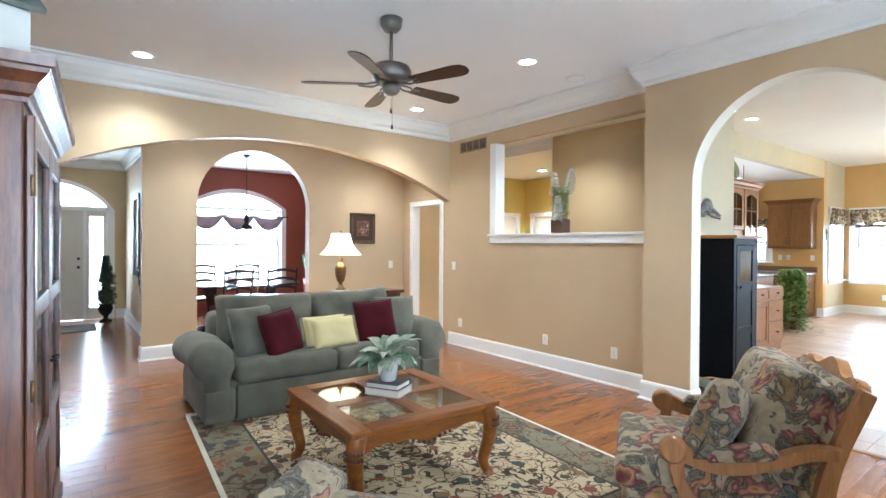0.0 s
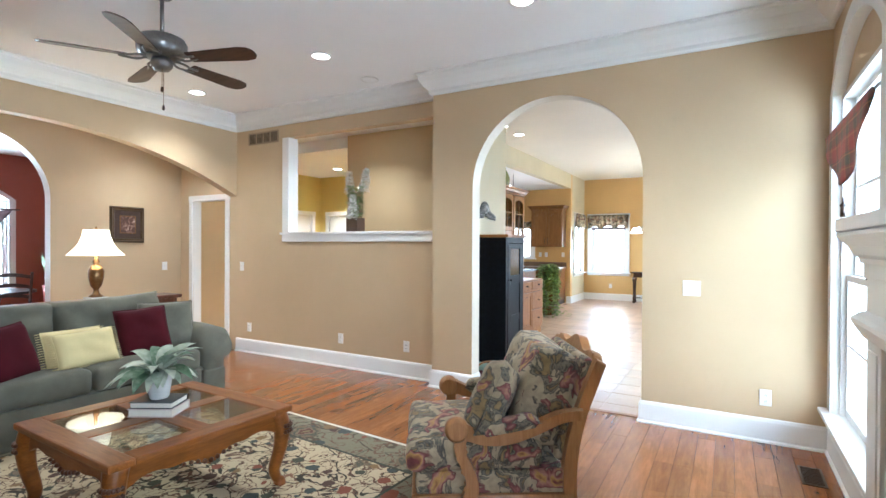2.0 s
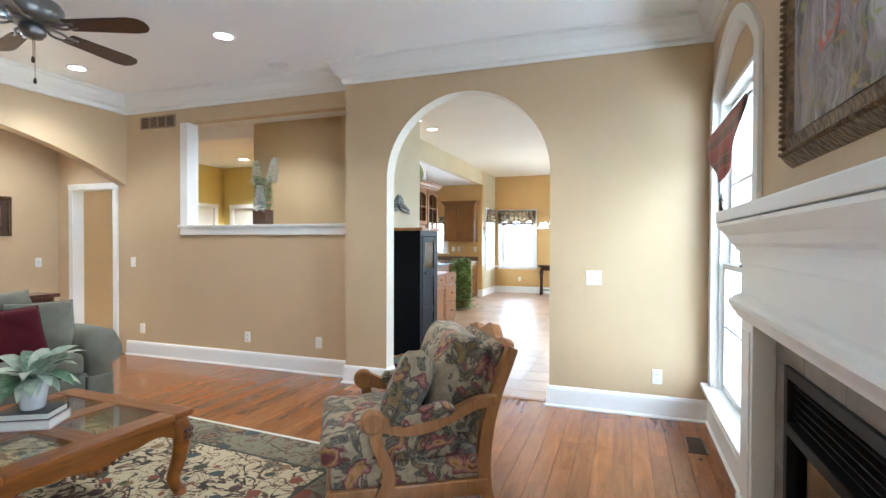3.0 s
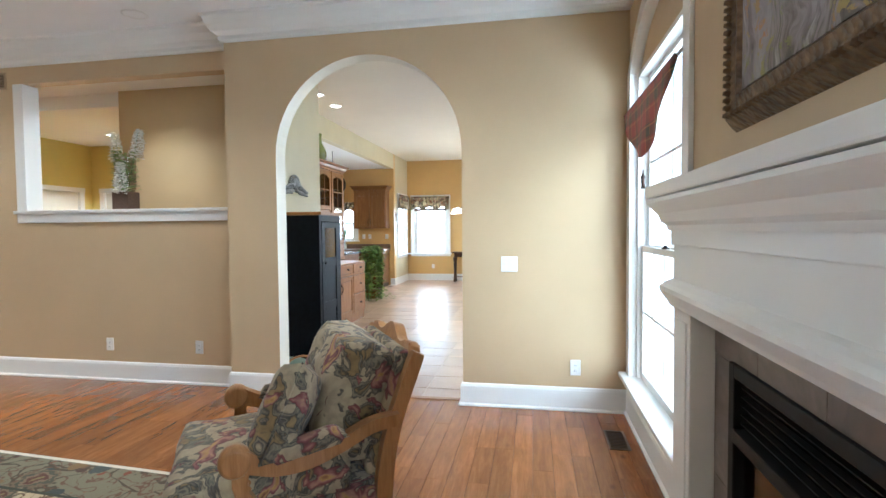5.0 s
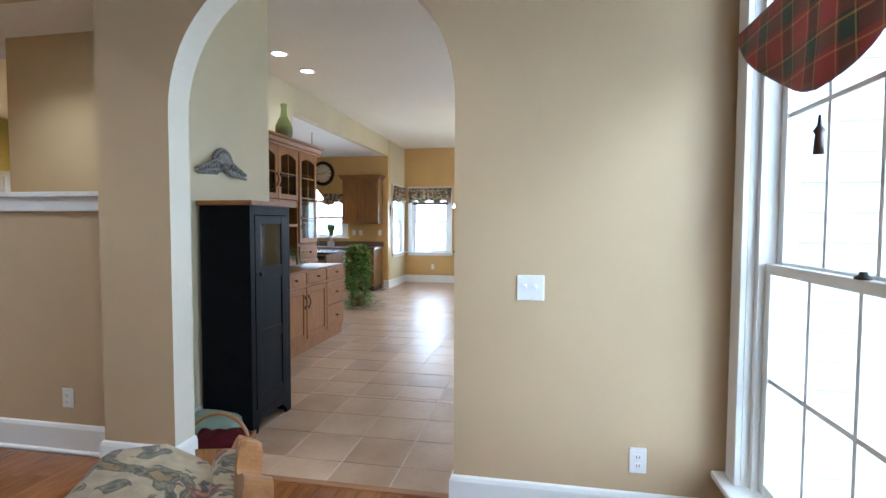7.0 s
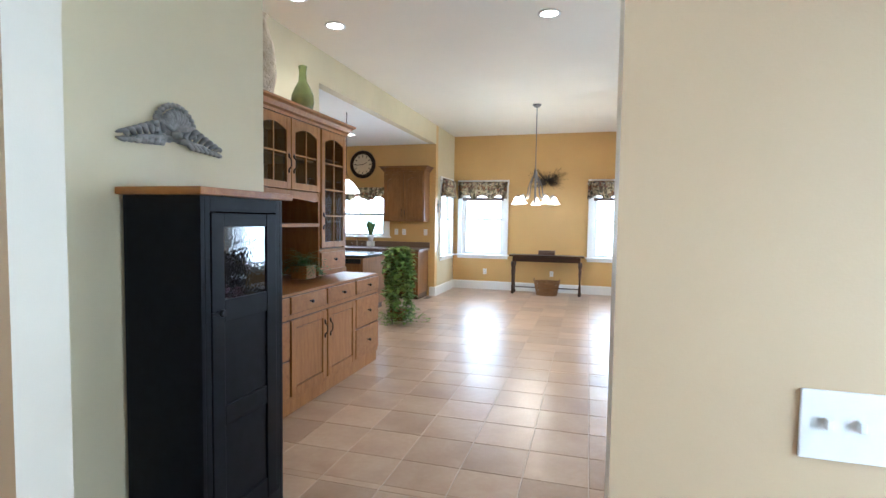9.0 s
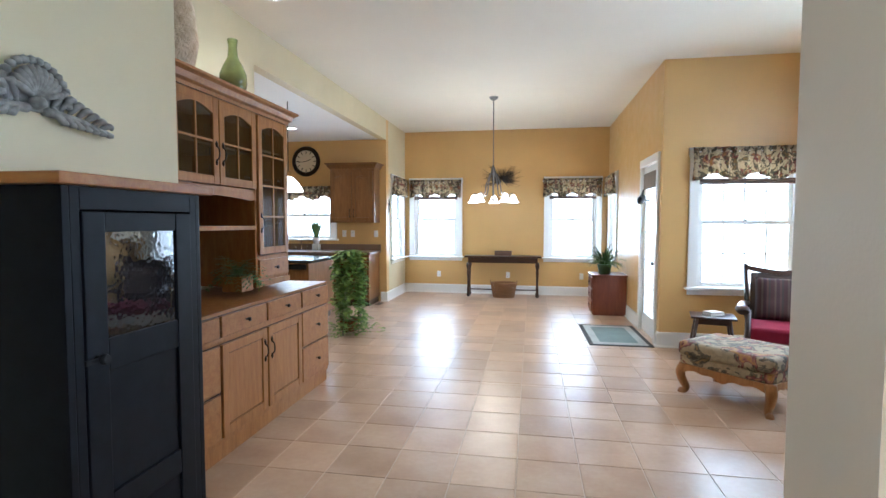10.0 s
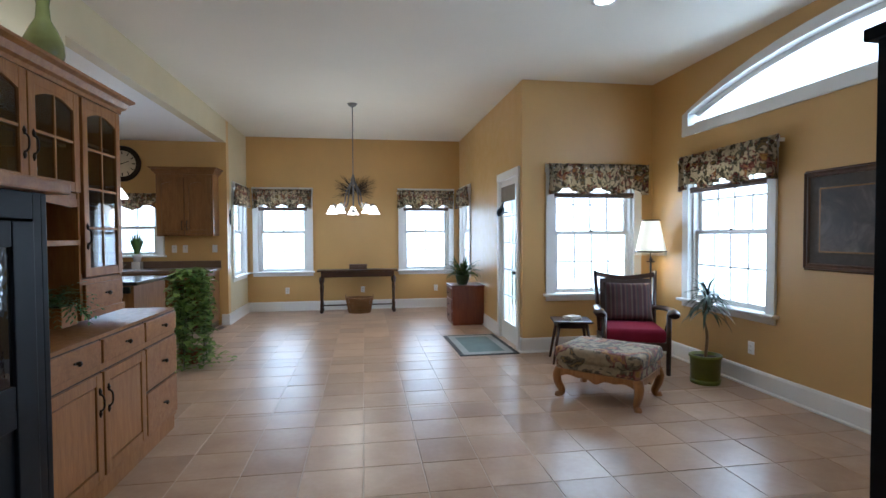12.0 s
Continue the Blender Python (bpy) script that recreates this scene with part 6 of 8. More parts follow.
part("pot", lathe([(0.13, 0), (0.17, 0.55), (0.19, 0.7), (0.17, 0.7), (0.15, 0.66)], 20), plain("red glazed pot", (0.25, 0.04, 0.03), 0.3), dp)
lf = bmesh.new()
for k in range(26):
    a = k * 2.4
    blade(lf, (0.08 * math.cos(a), 0.08 * math.sin(a), 0.66), (0.25 * math.cos(a), 0.25 * math.sin(a), 1), 0.5 + 0.25 * (k % 5) / 5, 0.07, 0.05, 4, 0.3)
part("leaves", lf, LEAF, dp)
dl = thing("chandelier", pose(-9.0, 2.45, 0), "bronze five-arm chandelier on a long chain", "chandelier")
part("canopy", lathe([(0.02, 2.94), (0.06, 2.979)], 14), BRONZE, dl)
part("chain", tube([(0, 0, 2.96), (0.01, 0, 2.3), (0, 0, 1.95)], 0.006, 6), BRONZE, dl)
part("crown", lathe([(0.02, 1.68), (0.10, 1.74), (0.03, 1.80), (0.05, 1.88), (0.01, 1.96)], 16), BRONZE, dl)
for k in range(5):
    a = k * 2 * math.pi / 5
    part("arm", tube(smoothed([(0, 0, 1.76), (0.18 * math.cos(a), 0.18 * math.sin(a), 1.68), (0.30 * math.cos(a), 0.30 * math.sin(a), 1.78)], 4), 0.008, 6), BRONZE, dl)

# corridor seen over the half wall
cd = thing("corridor_door", pose(-6.9, 7.9, 0), "yellow-lit white door in the corridor", "door", kind="structure")
part("casing", casing(bmesh.new(), 0.80, 0, 2.05, width=0.08), TRIM, cd)
part("door_leaf", boxes(((-0.40, 0.03, 0.01), (0.40, 0.07, 2.05)), bevel=0.003), DOORWHITE, cd)
cd = thing("corridor_door", pose(-7.55, 7.25, 0, 0, 0, 90), "closed white door at the corridor's end", "door", kind="structure")
part("casing", casing(bmesh.new(), 0.80, 0, 2.05, width=0.08), TRIM, cd)
part("door_leaf", boxes(((-0.40, 0.03, 0.01), (0.40, 0.07, 2.05)), bevel=0.003), DOORWHITE, cd)
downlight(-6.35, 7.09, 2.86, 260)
# Two unseen downlights, added to brighten the corridor's near walls.
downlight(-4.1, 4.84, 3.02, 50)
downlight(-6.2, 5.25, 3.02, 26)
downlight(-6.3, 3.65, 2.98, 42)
# No known fixture here: added so the hall wall gets more light.
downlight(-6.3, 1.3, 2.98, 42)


# ---- breakfast room ----
def raised_door(bm_parent, x0, x1, z0, z1, y, mat, parent, name="door", arch=False, rail=0.06):
    """A frame-and-panel front in the local x-z plane, facing -y."""
    d = part(name, boxes(((x0, y - 0.022, z0), (x0 + rail, y, z1)), ((x1 - rail, y - 0.022, z0), (x1, y, z1)), ((x0 + rail, y - 0.021, z0), (x1 - rail, y, z0 + rail)), ((x0 + rail, y - 0.021, z1 - rail), (x1 - rail, y, z1)), bevel=0.004), mat, parent)
    w, zt = x1 - x0 - 2 * rail, z1 - rail
    if arch:
        o = [(x0 + rail, zt + 0.002), (x0 + rail, zt - 0.05)] + [(x0 + rail + w * i / 12, zt - 0.05 + 0.042 * math.sin(math.pi * i / 12)) for i in range(1, 12)] + [(x1 - rail, zt - 0.05), (x1 - rail, zt + 0.002)]
        part("arched_rail", prism(o, 0.019, m=Matrix.Translation((0, y - 0.011, 0))), mat, d)
    return d


def pull(parent, x, y, z, vertical=True, mat=None):
    """A forged pull with leaf ends."""
    bm = bmesh.new()
    if vertical:
        tube(smoothed([(x, y, z - 0.05), (x, y - 0.02, z - 0.03), (x, y - 0.024, z), (x, y - 0.02, z + 0.03), (x, y, z + 0.05)], 3), 0.005, 6, bm)
        for s_ in (-1, 1):
            lathe([(0.003, -0.02), (0.010, 0.0), (0.003, 0.02)], 8, bm, Matrix.Translation((x, y - 0.003, z + s_ * 0.058)))
    else:
        tube([(x, y, z), (x, y - 0.022, z)], 0.006, 6, bm)
        lathe([(0.004, 0), (0.014, 0.005), (0.012, 0.014), (0.004, 0.018)], 10, bm, Matrix.Translation((x, y - 0.018, z)) @ Matrix.Rotation(radians(90), 4, "X"))
        for s_ in (-1, 1):
            tube([(x, y - 0.006, z), (x + s_ * 0.022, y - 0.012, z + 0.006)], [0.005, 0.003], 6, bm)
    return part("handle", bm, BRONZE, parent, "dark forged handle")


# hutch: local x runs along +y of the room, -y faces the room (+x)
hu = thing("sideboard", pose(XN, 8.02, 0, 0, 0, 90), "glazed maple base cabinet with raised panel doors and drawers", "cabinet")
HD = -XN - 2.68                                    # depth of the base: front stands at x = -2.68
part("body", boxes(((-2.27, -HD + 0.002, 0.10), (0.0, -0.005, 0.895)), bevel=0.003), MAPLE, hu)
part("toe_board", boxes(((-2.27, -HD + 0.012, 0.0), (-0.01, -0.005, 0.10)), bevel=0.002), MAPLE, hu)
yf = -HD
for x0, x1 in ((-2.25, -1.62), (-1.60, -1.09), (-1.07, -0.56), (-0.54, -0.03)):
    dr = part("drawer", boxes(((x0, yf - 0.02, 0.745), (x1, yf, 0.872)), bevel=0.006), MAPLEY, hu)
    pull(dr, (x0 + x1) / 2, yf - 0.02, 0.81, False)
for z0, z1 in ((0.43, 0.70), (0.14, 0.41)):
    for x0, x1 in ((-0.54, -0.03), (-2.25, -1.62)):
        dr = part("drawer", boxes(((x0, yf - 0.02, z0), (x1, yf, z1)), bevel=0.006), MAPLEY, hu)
        pull(dr, (x0 + x1) / 2, yf - 0.02, (z0 + z1) / 2, False)
for x0, x1, s_ in ((-1.60, -1.09, 1), (-1.07, -0.56, -1)):
    d = raised_door(None, x0, x1, 0.14, 0.70, yf, MAPLE, hu)
    part("panel", box(bmesh.new(), (x0 + 0.066, yf - 0.016, 0.206), (x1 - 0.066, yf - 0.006, 0.634), 0.008), MAPLE, d)
    pull(d, (x1 - 0.035) if s_ > 0 else (x0 + 0.035), yf - 0.022, 0.55)
# Thin dark sheets behind the fronts draw glaze and shaded gaps as lines.
GLAZEGAP = plain("dark brown glaze and gap shade", (0.045, 0.02, 0.009), 0.6)
for x0, x1, z0, z1 in ((-2.25, -1.62, 0.745, 0.872), (-1.60, -1.09, 0.745, 0.872), (-1.07, -0.56, 0.745, 0.872), (-0.54, -0.03, 0.745, 0.872), (-0.54, -0.03, 0.43, 0.70), (-2.25, -1.62, 0.43, 0.70), (-0.54, -0.03, 0.14, 0.41), (-2.25, -1.62, 0.14, 0.41), (-1.60, -1.09, 0.14, 0.70), (-1.07, -0.56, 0.14, 0.70)):
    part("glaze_line", boxes(((x0 - 0.005, yf - 0.004, z0 - 0.005), (x1 + 0.005, yf - 0.0005, z1 + 0.005))), GLAZEGAP, hu)
for x0, x1 in ((-1.60, -1.09), (-1.07, -0.56)):
    part("glaze_line", boxes(((x0 + 0.052, yf - 0.006, 0.192), (x1 - 0.052, yf - 0.0045, 0.648))), GLAZEGAP, hu)
ct = thing("countertop", pose(XN, 8.02, 0, 0, 0, 90), "tan laminate counter with wood edge on the hutch", "countertop")
COUNTER = plain("tan speckled counter", (0.33, 0.215, 0.13), 0.22, 0, 0.12, 90, 0.02)
part("slab", prism([(-2.28, -HD - 0.035), (0.02, -HD - 0.035), (0.045, -HD - 0.01), (0.02, -0.25), (-0.06, -0.004), (-2.28, -0.004)], 0.04, m=Matrix.Translation((0, 0, 0.915)) @ Matrix.Rotation(radians(-90), 4, "X") @ Matrix.Diagonal((1, 1, -1, 1)), bevel=0.006), COUNTER, ct)
part("backsplash", boxes(((-2.28, -0.024, 0.936), (-0.10, -0.004, 1.02)), bevel=0.003), COUNTER, ct)

up = thing("china_hutch", pose(XN, 8.02, 0.936, 0, 0, 90), "glazed maple hutch with arched glass doors, shelves and cornice", "cabinet")
UD = -XN - 2.90
yf = -UD
HZ = 2.235 - 0.936
part("end_panel", boxes(((-0.33, -UD, 0), (-0.305, -0.004, HZ)), bevel=0.002), MAPLE, up)
for x in (-0.81, -1.73, -2.20):
    part("upright", boxes(((x, -UD, 0 if x != -2.2 else 0), (x + 0.022, -0.004, HZ)), bevel=0.002), MAPLE, up)
BACKWOOD = wood("brown cabinet inside", (0.10, 0.045, 0.022, 1), (0.19, 0.09, 0.045, 1), 0.5)
part("back", boxes(((-2.18, -0.02, 0.66), (-0.33, -0.004, HZ))), BACKWOOD, up)
part("back", boxes(((-0.788, -0.019, 0.10), (-0.33, -0.003, 0.66))), BACKWOOD, up)
part("back", boxes(((-1.708, -0.018, 0.46), (-0.812, -0.003, 0.66))), BACKWOOD, up)
part("top", boxes(((-2.2, -UD, HZ), (-0.305, -0.004, HZ + 0.02))), MAPLE, up)
part("shelf", boxes(((-1.708, -UD - 0.006, 0.435), (-0.812, -0.004, 0.465)), bevel=0.003), MAPLEY, up)
part("shelf", boxes(((-2.18, -UD + 0.004, 0.70), (-0.812, -0.02, 0.73)), bevel=0.002), MAPLEY, up)
for x0, x1 in ((-1.708, -0.812), (-0.788, -0.33), (-2.178, -1.732)):
    for z in ((1.0,) if x0 != -0.788 else (0.48, 0.78, 1.05)):
        part("shelf", boxes(((x0, -UD + 0.05, z - 0.009), (x1, -0.02, z + 0.009)), bevel=0.002), BACKWOOD, up)
o = [(-1.708, 0.70), (-1.708, 0.655)] + [(-1.708 + 0.896 * i / 16, 0.655 - 0.012 + 0.025 * math.sin(math.pi * i / 16)) for i in range(1, 16)] + [(-0.812, 0.655), (-0.812, 0.70)]
part("valance_rail", prism(o, 0.02, m=Matrix.Translation((0, -UD + 0.01, 0))), MAPLEY, up)
dr = part("drawer", boxes(((-0.785, yf - 0.02, 0.07), (-0.335, yf, 0.205)), bevel=0.006), MAPLEY, up)
pull(dr, -0.56, yf - 0.02, 0.135, False)
part("drawer_box", boxes(((-0.787, yf + 0.001, 0.04), (-0.332, -0.02, 0.235))), MAPLE, up)
part("base_rail", boxes(((-0.83, yf - 0.015, 0.0), (-0.30, yf + 0.01, 0.045)), bevel=0.005), MAPLEY, up)


def glazed(x0, x1, z0, z1, cols, rows, handle_x):
    d = raised_door(None, x0, x1, z0, z1, yf, MAPLE, up, arch=True, rail=0.055)
    for i in range(1, cols):
        x = x0 + 0.055 + (x1 - x0 - 0.11) * i / cols
        part("muntin", boxes(((x - 0.007, yf - 0.018, z0 + 0.055), (x + 0.007, yf - 0.006, z1 - 0.056)), bevel=0.002), MAPLE, d)
    for j in range(1, rows):
        z = z0 + 0.055 + (z1 - z0 - 0.11) * j / rows
        part("muntin", boxes(((x0 + 0.055, yf - 0.017, z - 0.007), (x1 - 0.055, yf - 0.007, z + 0.007)), bevel=0.002), MAPLE, d)
    p = part("pane", boxes(((x0 + 0.055, yf - 0.012, z0 + 0.055), (x1 - 0.055, yf - 0.009, z1 - 0.055))), DARKGLASS, d)
    p.visible_shadow = False
    pull(d, handle_x, yf - 0.022, z0 + (0.20 if rows == 2 else 0.24))


glazed(-1.255, -0.815, 0.735, HZ - 0.01, 2, 2, -1.225)
glazed(-1.705, -1.265, 0.735, HZ - 0.01, 2, 2, -1.295)
glazed(-0.785, -0.335, 0.245, HZ - 0.01, 2, 4, -0.76)
HCROWN = [(0, 0), (0.012, 0), (0.016, 0.022), (0.035, 0.035), (0.05, 0.07), (0.075, 0.085), (0.078, 0.10), (0, 0.10)]
part("cornice", sweep(HCROWN, [(-2.2, -UD, HZ), (-0.305, -UD, HZ), (-0.305, -0.004, HZ)]), MAPLEY, up)
CRYSTAL = clear_glass("cut crystal", (0.9, 0.92, 0.95, 1), 3.0, 0.05)
rnd = random.Random(21)
for k, (x, z) in enumerate(((-0.95, 0.731), (-1.08, 0.731), (-1.0, 1.01), (-1.13, 1.01), (-1.45, 1.01), (-1.55, 0.731), (-0.56, 1.06), (-0.47, 1.06), (-0.58, 0.79), (-0.5, 0.79))):
    gsz = rnd.uniform(0.8, 1.2)
    gb = thing("glassware", pose(XN, 8.02, 0.936, 0, 0, 90) @ pose(x, -UD + 0.14, z), "clear stemmed glass on a cabinet shelf", "glass", "hutch glassware")
    ob = part("bowl", lathe([(0.028 * gsz, 0), (0.026 * gsz, 0.004), (0.006, 0.01), (0.006, 0.06 * gsz), (0.03 * gsz, 0.075 * gsz), (0.036 * gsz, 0.13 * gsz), (0.033 * gsz, 0.15 * gsz)], 14, close=False), CRYSTAL, gb)
    ob.visible_shadow = False

GREENGLAZE = plain("olive green glaze", (0.16, 0.17, 0.055), 0.12, 0, 0.25, 7, 0.02)
vs = thing("vase", pose(-3.03, 7.17, 2.337) @ Matrix.Scale(1.1, 4), "tall-necked olive green glazed vase on the hutch", "vase")
part("body", lathe([(0.05, 0), (0.07, 0.02), (0.088, 0.09), (0.085, 0.15), (0.06, 0.21), (0.033, 0.26), (0.027, 0.33), (0.034, 0.375), (0.030, 0.38), (0.022, 0.36)], 30), GREENGLAZE, vs)
STONE = Mat("carved sandstone")
q_ = STONE.coords()
STONE.set(Base_Color=STONE.ramp(STONE.noise(q_, 14, 5), [(0.3, (0.48, 0.36, 0.22)), (0.7, (0.72, 0.60, 0.44))]), Roughness=0.8)
STONE.bump(STONE.noise(q_, 22, 4, 0.6, 1.0), 0.9, 0.02)
ds = thing("stone_urn", pose(-3.02, 6.52, 2.337), "tall carved sandstone coloured jar on the hutch", "jar")
part("body", lathe([(0.09, 0), (0.12, 0.03), (0.15, 0.18), (0.13, 0.38), (0.09, 0.5), (0.07, 0.56), (0.09, 0.6)], 28), STONE.m, ds)

fn = thing("potted_plant", pose(-2.93, 7.02, 0.936), "small fern in a pale wooden planter on the counter", "plant")
part("pot", boxes(((-0.075, -0.075, 0), (0.075, 0.075, 0.11)), bevel=0.006), MAPLE, fn)
part("soil", boxes(((-0.065, -0.065, 0.10), (0.065, 0.065, 0.113))), SOIL, fn)
lf = bmesh.new()
rnd = random.Random(5)
for k in range(60):
    a, e = k * 2.4, rnd.uniform(0.2, 1.2)
    d = Vector((math.cos(a) * math.cos(e), math.sin(a) * math.cos(e), math.sin(e)))
    L = rnd.uniform(0.13, 0.24)
    p = Vector((0, 0, 0.11))
    for j in range(7):
        p2 = p + d * L / 7
        for s_ in (-1, 1):
            blade(lf, p2, (d + s_ * d.cross(Vector((0, 0, 1))) * 1.5).normalized(), 0.03, 0.012, 0.6, 2)
        p, d = p2, (d + Vector((0, 0, -0.22))).normalized()
part("fronds", lf, LEAF, fn)

# black cupboard: front faces +x; local x along +y, -y to the room
bc = thing("cupboard", pose(-2.37, 5.07, 0, 0, 0, 90), "tall black painted pantry cupboard with wooden top and glass pane", "cupboard")
bw, bd_ = 0.26, 0.365
part("side_panel", boxes(((-bw, -bd_, 0), (-bw + 0.022, 0, 1.52)), bevel=0.003), BLACKPAINT, bc)
part("side_panel", boxes(((bw - 0.022, -bd_, 0), (bw, 0, 1.52)), bevel=0.003), BLACKPAINT, bc)
part("back_panel", boxes(((-bw + 0.022, -0.012, 0.08), (bw - 0.022, 0, 1.52))), BLACKPAINT, bc)
part("top", boxes(((-bw - 0.035, -bd_ - 0.035, 1.52), (bw + 0.035, 0.0, 1.55)), bevel=0.005), MAPLEY, bc)
o = [(-bw + 0.022, 0.15), (-bw + 0.022, 0), (-bw + 0.07, 0)] + [(-bw + 0.07 + (2 * bw - 0.14) * i / 14, 0.03 + 0.05 * min(1, 2.6 * math.sin(math.pi * i / 14))) for i in range(15)] + [(bw - 0.07, 0), (bw - 0.022, 0), (bw - 0.022, 0.15)]
part("base_rail", prism(o, 0.02, m=Matrix.Translation((0, -bd_ + 0.010, 0))), BLACKPAINT, bc)
part("face_frame", boxes(((-bw + 0.022, -bd_, 0.15), (-bw + 0.05, -bd_ + 0.02, 1.52)), ((bw - 0.05, -bd_, 0.15), (bw - 0.022, -bd_ + 0.02, 1.52)), ((-bw + 0.05, -bd_, 1.46), (bw - 0.05, -bd_ + 0.02, 1.52)), bevel=0.002), BLACKPAINT, bc)
x0, x1 = -bw + 0.053, bw - 0.053
dr = part("door", boxes(((x0, -bd_ + 0.012, 0.155), (x1, -bd_ + 0.018, 1.455))), BLACKPAINT, bc)
for a, b in ((x0, x0 + 0.07), (x1 - 0.07, x1)):
    part("stile", boxes(((a, -bd_ - 0.004, 0.155), (b, -bd_ + 0.0115, 1.455)), bevel=0.003), BLACKPAINT, dr)
for a, b in ((0.155, 0.25), (0.60, 0.68), (1.02, 1.11), (1.40, 1.455)):
    part("rail", boxes(((x0 + 0.0705, -bd_ - 0.003, a), (x1 - 0.0705, -bd_ + 0.0115, b)), bevel=0.003), BLACKPAINT, dr)
for z0, z1 in ((0.25, 0.60), (0.68, 1.02)):
    part("panel", boxes(((x0 + 0.0705, -bd_ + 0.004, z0), (x1 - 0.0705, -bd_ + 0.0115, z1))), BLACKPAINT, dr)
SEEDY = Mat("seeded mottled glass")
sv = SEEDY.coords()
SEEDY.set(Base_Color=(0.012, 0.012, 0.013, 1), Roughness=0.03, Specular_IOR_Level=0.9)
SEEDY.bump(SEEDY.node("ShaderNodeTexVoronoi", {"Vector": sv, "Scale": 70.0}).outputs[0], 0.05, 0.002)
part("pane", boxes(((x0 + 0.07, -bd_ + 0.003, 1.11), (x1 - 0.07, -bd_ + 0.008, 1.40))), SEEDY.m, dr, "seeded glass pane")
part("knob", lathe([(0.010, 0), (0.008, 0.012), (0.016, 0.022), (0.012, 0.034)], 12, m=Matrix.Translation((x0 + 0.03, -bd_ - 0.004, 1.065)) @ Matrix.Rotation(radians(90), 4, "X")), BLACKMETAL, dr)
part("latch", boxes(((x0 - 0.02, -bd_ - 0.022, 1.058), (x0 + 0.045, -bd_ - 0.014, 1.072)), bevel=0.003), BLACKMETAL, dr)

# carved plaque on the wall: local x along +y
PLASTER = plain("antiqued silver plaster", (0.26, 0.25, 0.23), 0.55, 0.15, 0.35, 35, 0.4)
plq = thing("wall_plaque", pose(-2.40, 5.09, 1.785, 0, 0, 90) @ Matrix.Diagonal((0.93, 1, 0.86, 1)), "grey carved shell and leaf wall plaque", "wall decoration")
pq = bmesh.new()
for i in range(11):
    a = radians(18 + 144 * i / 10)
    tube(smoothed([(0.0, -0.012, 0.03), (0.055 * math.cos(a), -0.030, 0.03 + 0.06 * math.sin(a)), (0.095 * math.cos(a), -0.022, 0.03 + 0.11 * math.sin(a))], 3), [0.006, 0.009, 0.012, 0.014, 0.015, 0.014, 0.010], 7, pq)
for i in range(16):
    a = radians(-5 + 190 * i / 15)
    bmesh.ops.create_icosphere(pq, subdivisions=1, radius=0.017, matrix=Matrix.Translation((0.115 * math.cos(a), -0.018, 0.035 + 0.125 * math.sin(a))))
for s_ in (-1, 1):
    pw = bmesh.new()
    for k in range(7):
        x = s_ * (0.06 + 0.032 * k)
        for e_ in (1, -1):
            tube(smoothed([(x, -0.012, 0.012 - 0.008 * k), (x + s_ * 0.03, -0.028, 0.012 - 0.008 * k + e_ * (0.056 - 0.006 * k)), (x + s_ * 0.06, -0.012, 0.010 - 0.008 * k + e_ * (0.040 - 0.005 * k))], 3), [0.006, 0.010, 0.013, 0.013, 0.011, 0.008, 0.003], 6, pw)
    tube([(s_ * 0.03, -0.014, -0.012), (s_ * 0.16, -0.02, -0.022), (s_ * 0.295, -0.008, -0.045)], [0.018, 0.014, 0.003], 8, pw)
    part("leaf_wing", pw, PLASTER, plq, smooth=True)
bmesh.ops.create_icosphere(pq, subdivisions=2, radius=0.026, matrix=Matrix.Translation((0, -0.024, 0.012)))
box(pq, (-0.11, -0.010, -0.02), (0.11, -0.001, 0.10), 0.004)
part("shell", pq, PLASTER, plq, smooth=True)

# basket and cushion on the floor beside the cupboard
bs = thing("trug_basket", pose(-2.05, 4.52, 0, 0, 0, 14), "shallow wooden trug basket holding dark red cloth", "basket")
part("bowl", boxes(((-0.17, -0.12, 0), (0.17, 0.12, 0.012)), ((-0.18, -0.13, 0), (-0.168, 0.13, 0.105)), ((0.168, -0.13, 0), (0.18, 0.13, 0.105)), ((-0.168, -0.13, 0), (0.168, -0.118, 0.10)), ((-0.168, 0.118, 0), (0.168, 0.13, 0.10)), bevel=0.003), HONEY, bs)
part("handle", tube([(0.172 * math.cos(a), 0.0, 0.09 + 0.17 * math.sin(a)) for a in [math.pi * i / 14 for i in range(15)]], 0.010, 8, flat=1.6), HONEY, bs)
part("cloth", pillow((0.32, 0.22, 0.10), Matrix.Translation((0, 0, 0.095)), seed=15, wave=0.02), WINE, bs)
sc = thing("floor_cushion", pose(-2.20, 4.69, 0.10, 0, 12, 20), "sage green cushion lying beside the cupboard", "cushion")
part("cover", pillow((0.34, 0.26, 0.16), seed=17), cloth("sage green cloth", (0.20, 0.25, 0.19)), sc)
part("book", boxes(((-0.14, -0.11, -0.14), (0.14, 0.11, -0.075)), bevel=0.003), COVER, sc)

# black cabinet edge at the other side of the arch
tb = thing("armoire", pose(-0.125, YK, 0), "tall matt black cabinet standing beside the arch", "cabinet")
part("side_panel", boxes(((0.0, 0.001, 0), (0.03, 0.63, 1.86)), bevel=0.003), BLACKPAINT, tb)
part("side_panel", boxes(((0.92, 0.001, 0), (0.95, 0.63, 1.86)), bevel=0.003), BLACKPAINT, tb)
part("top", boxes(((-0.012, 0.001, 1.86), (0.962, 0.655, 1.89)), bevel=0.004), BLACKPAINT, tb)
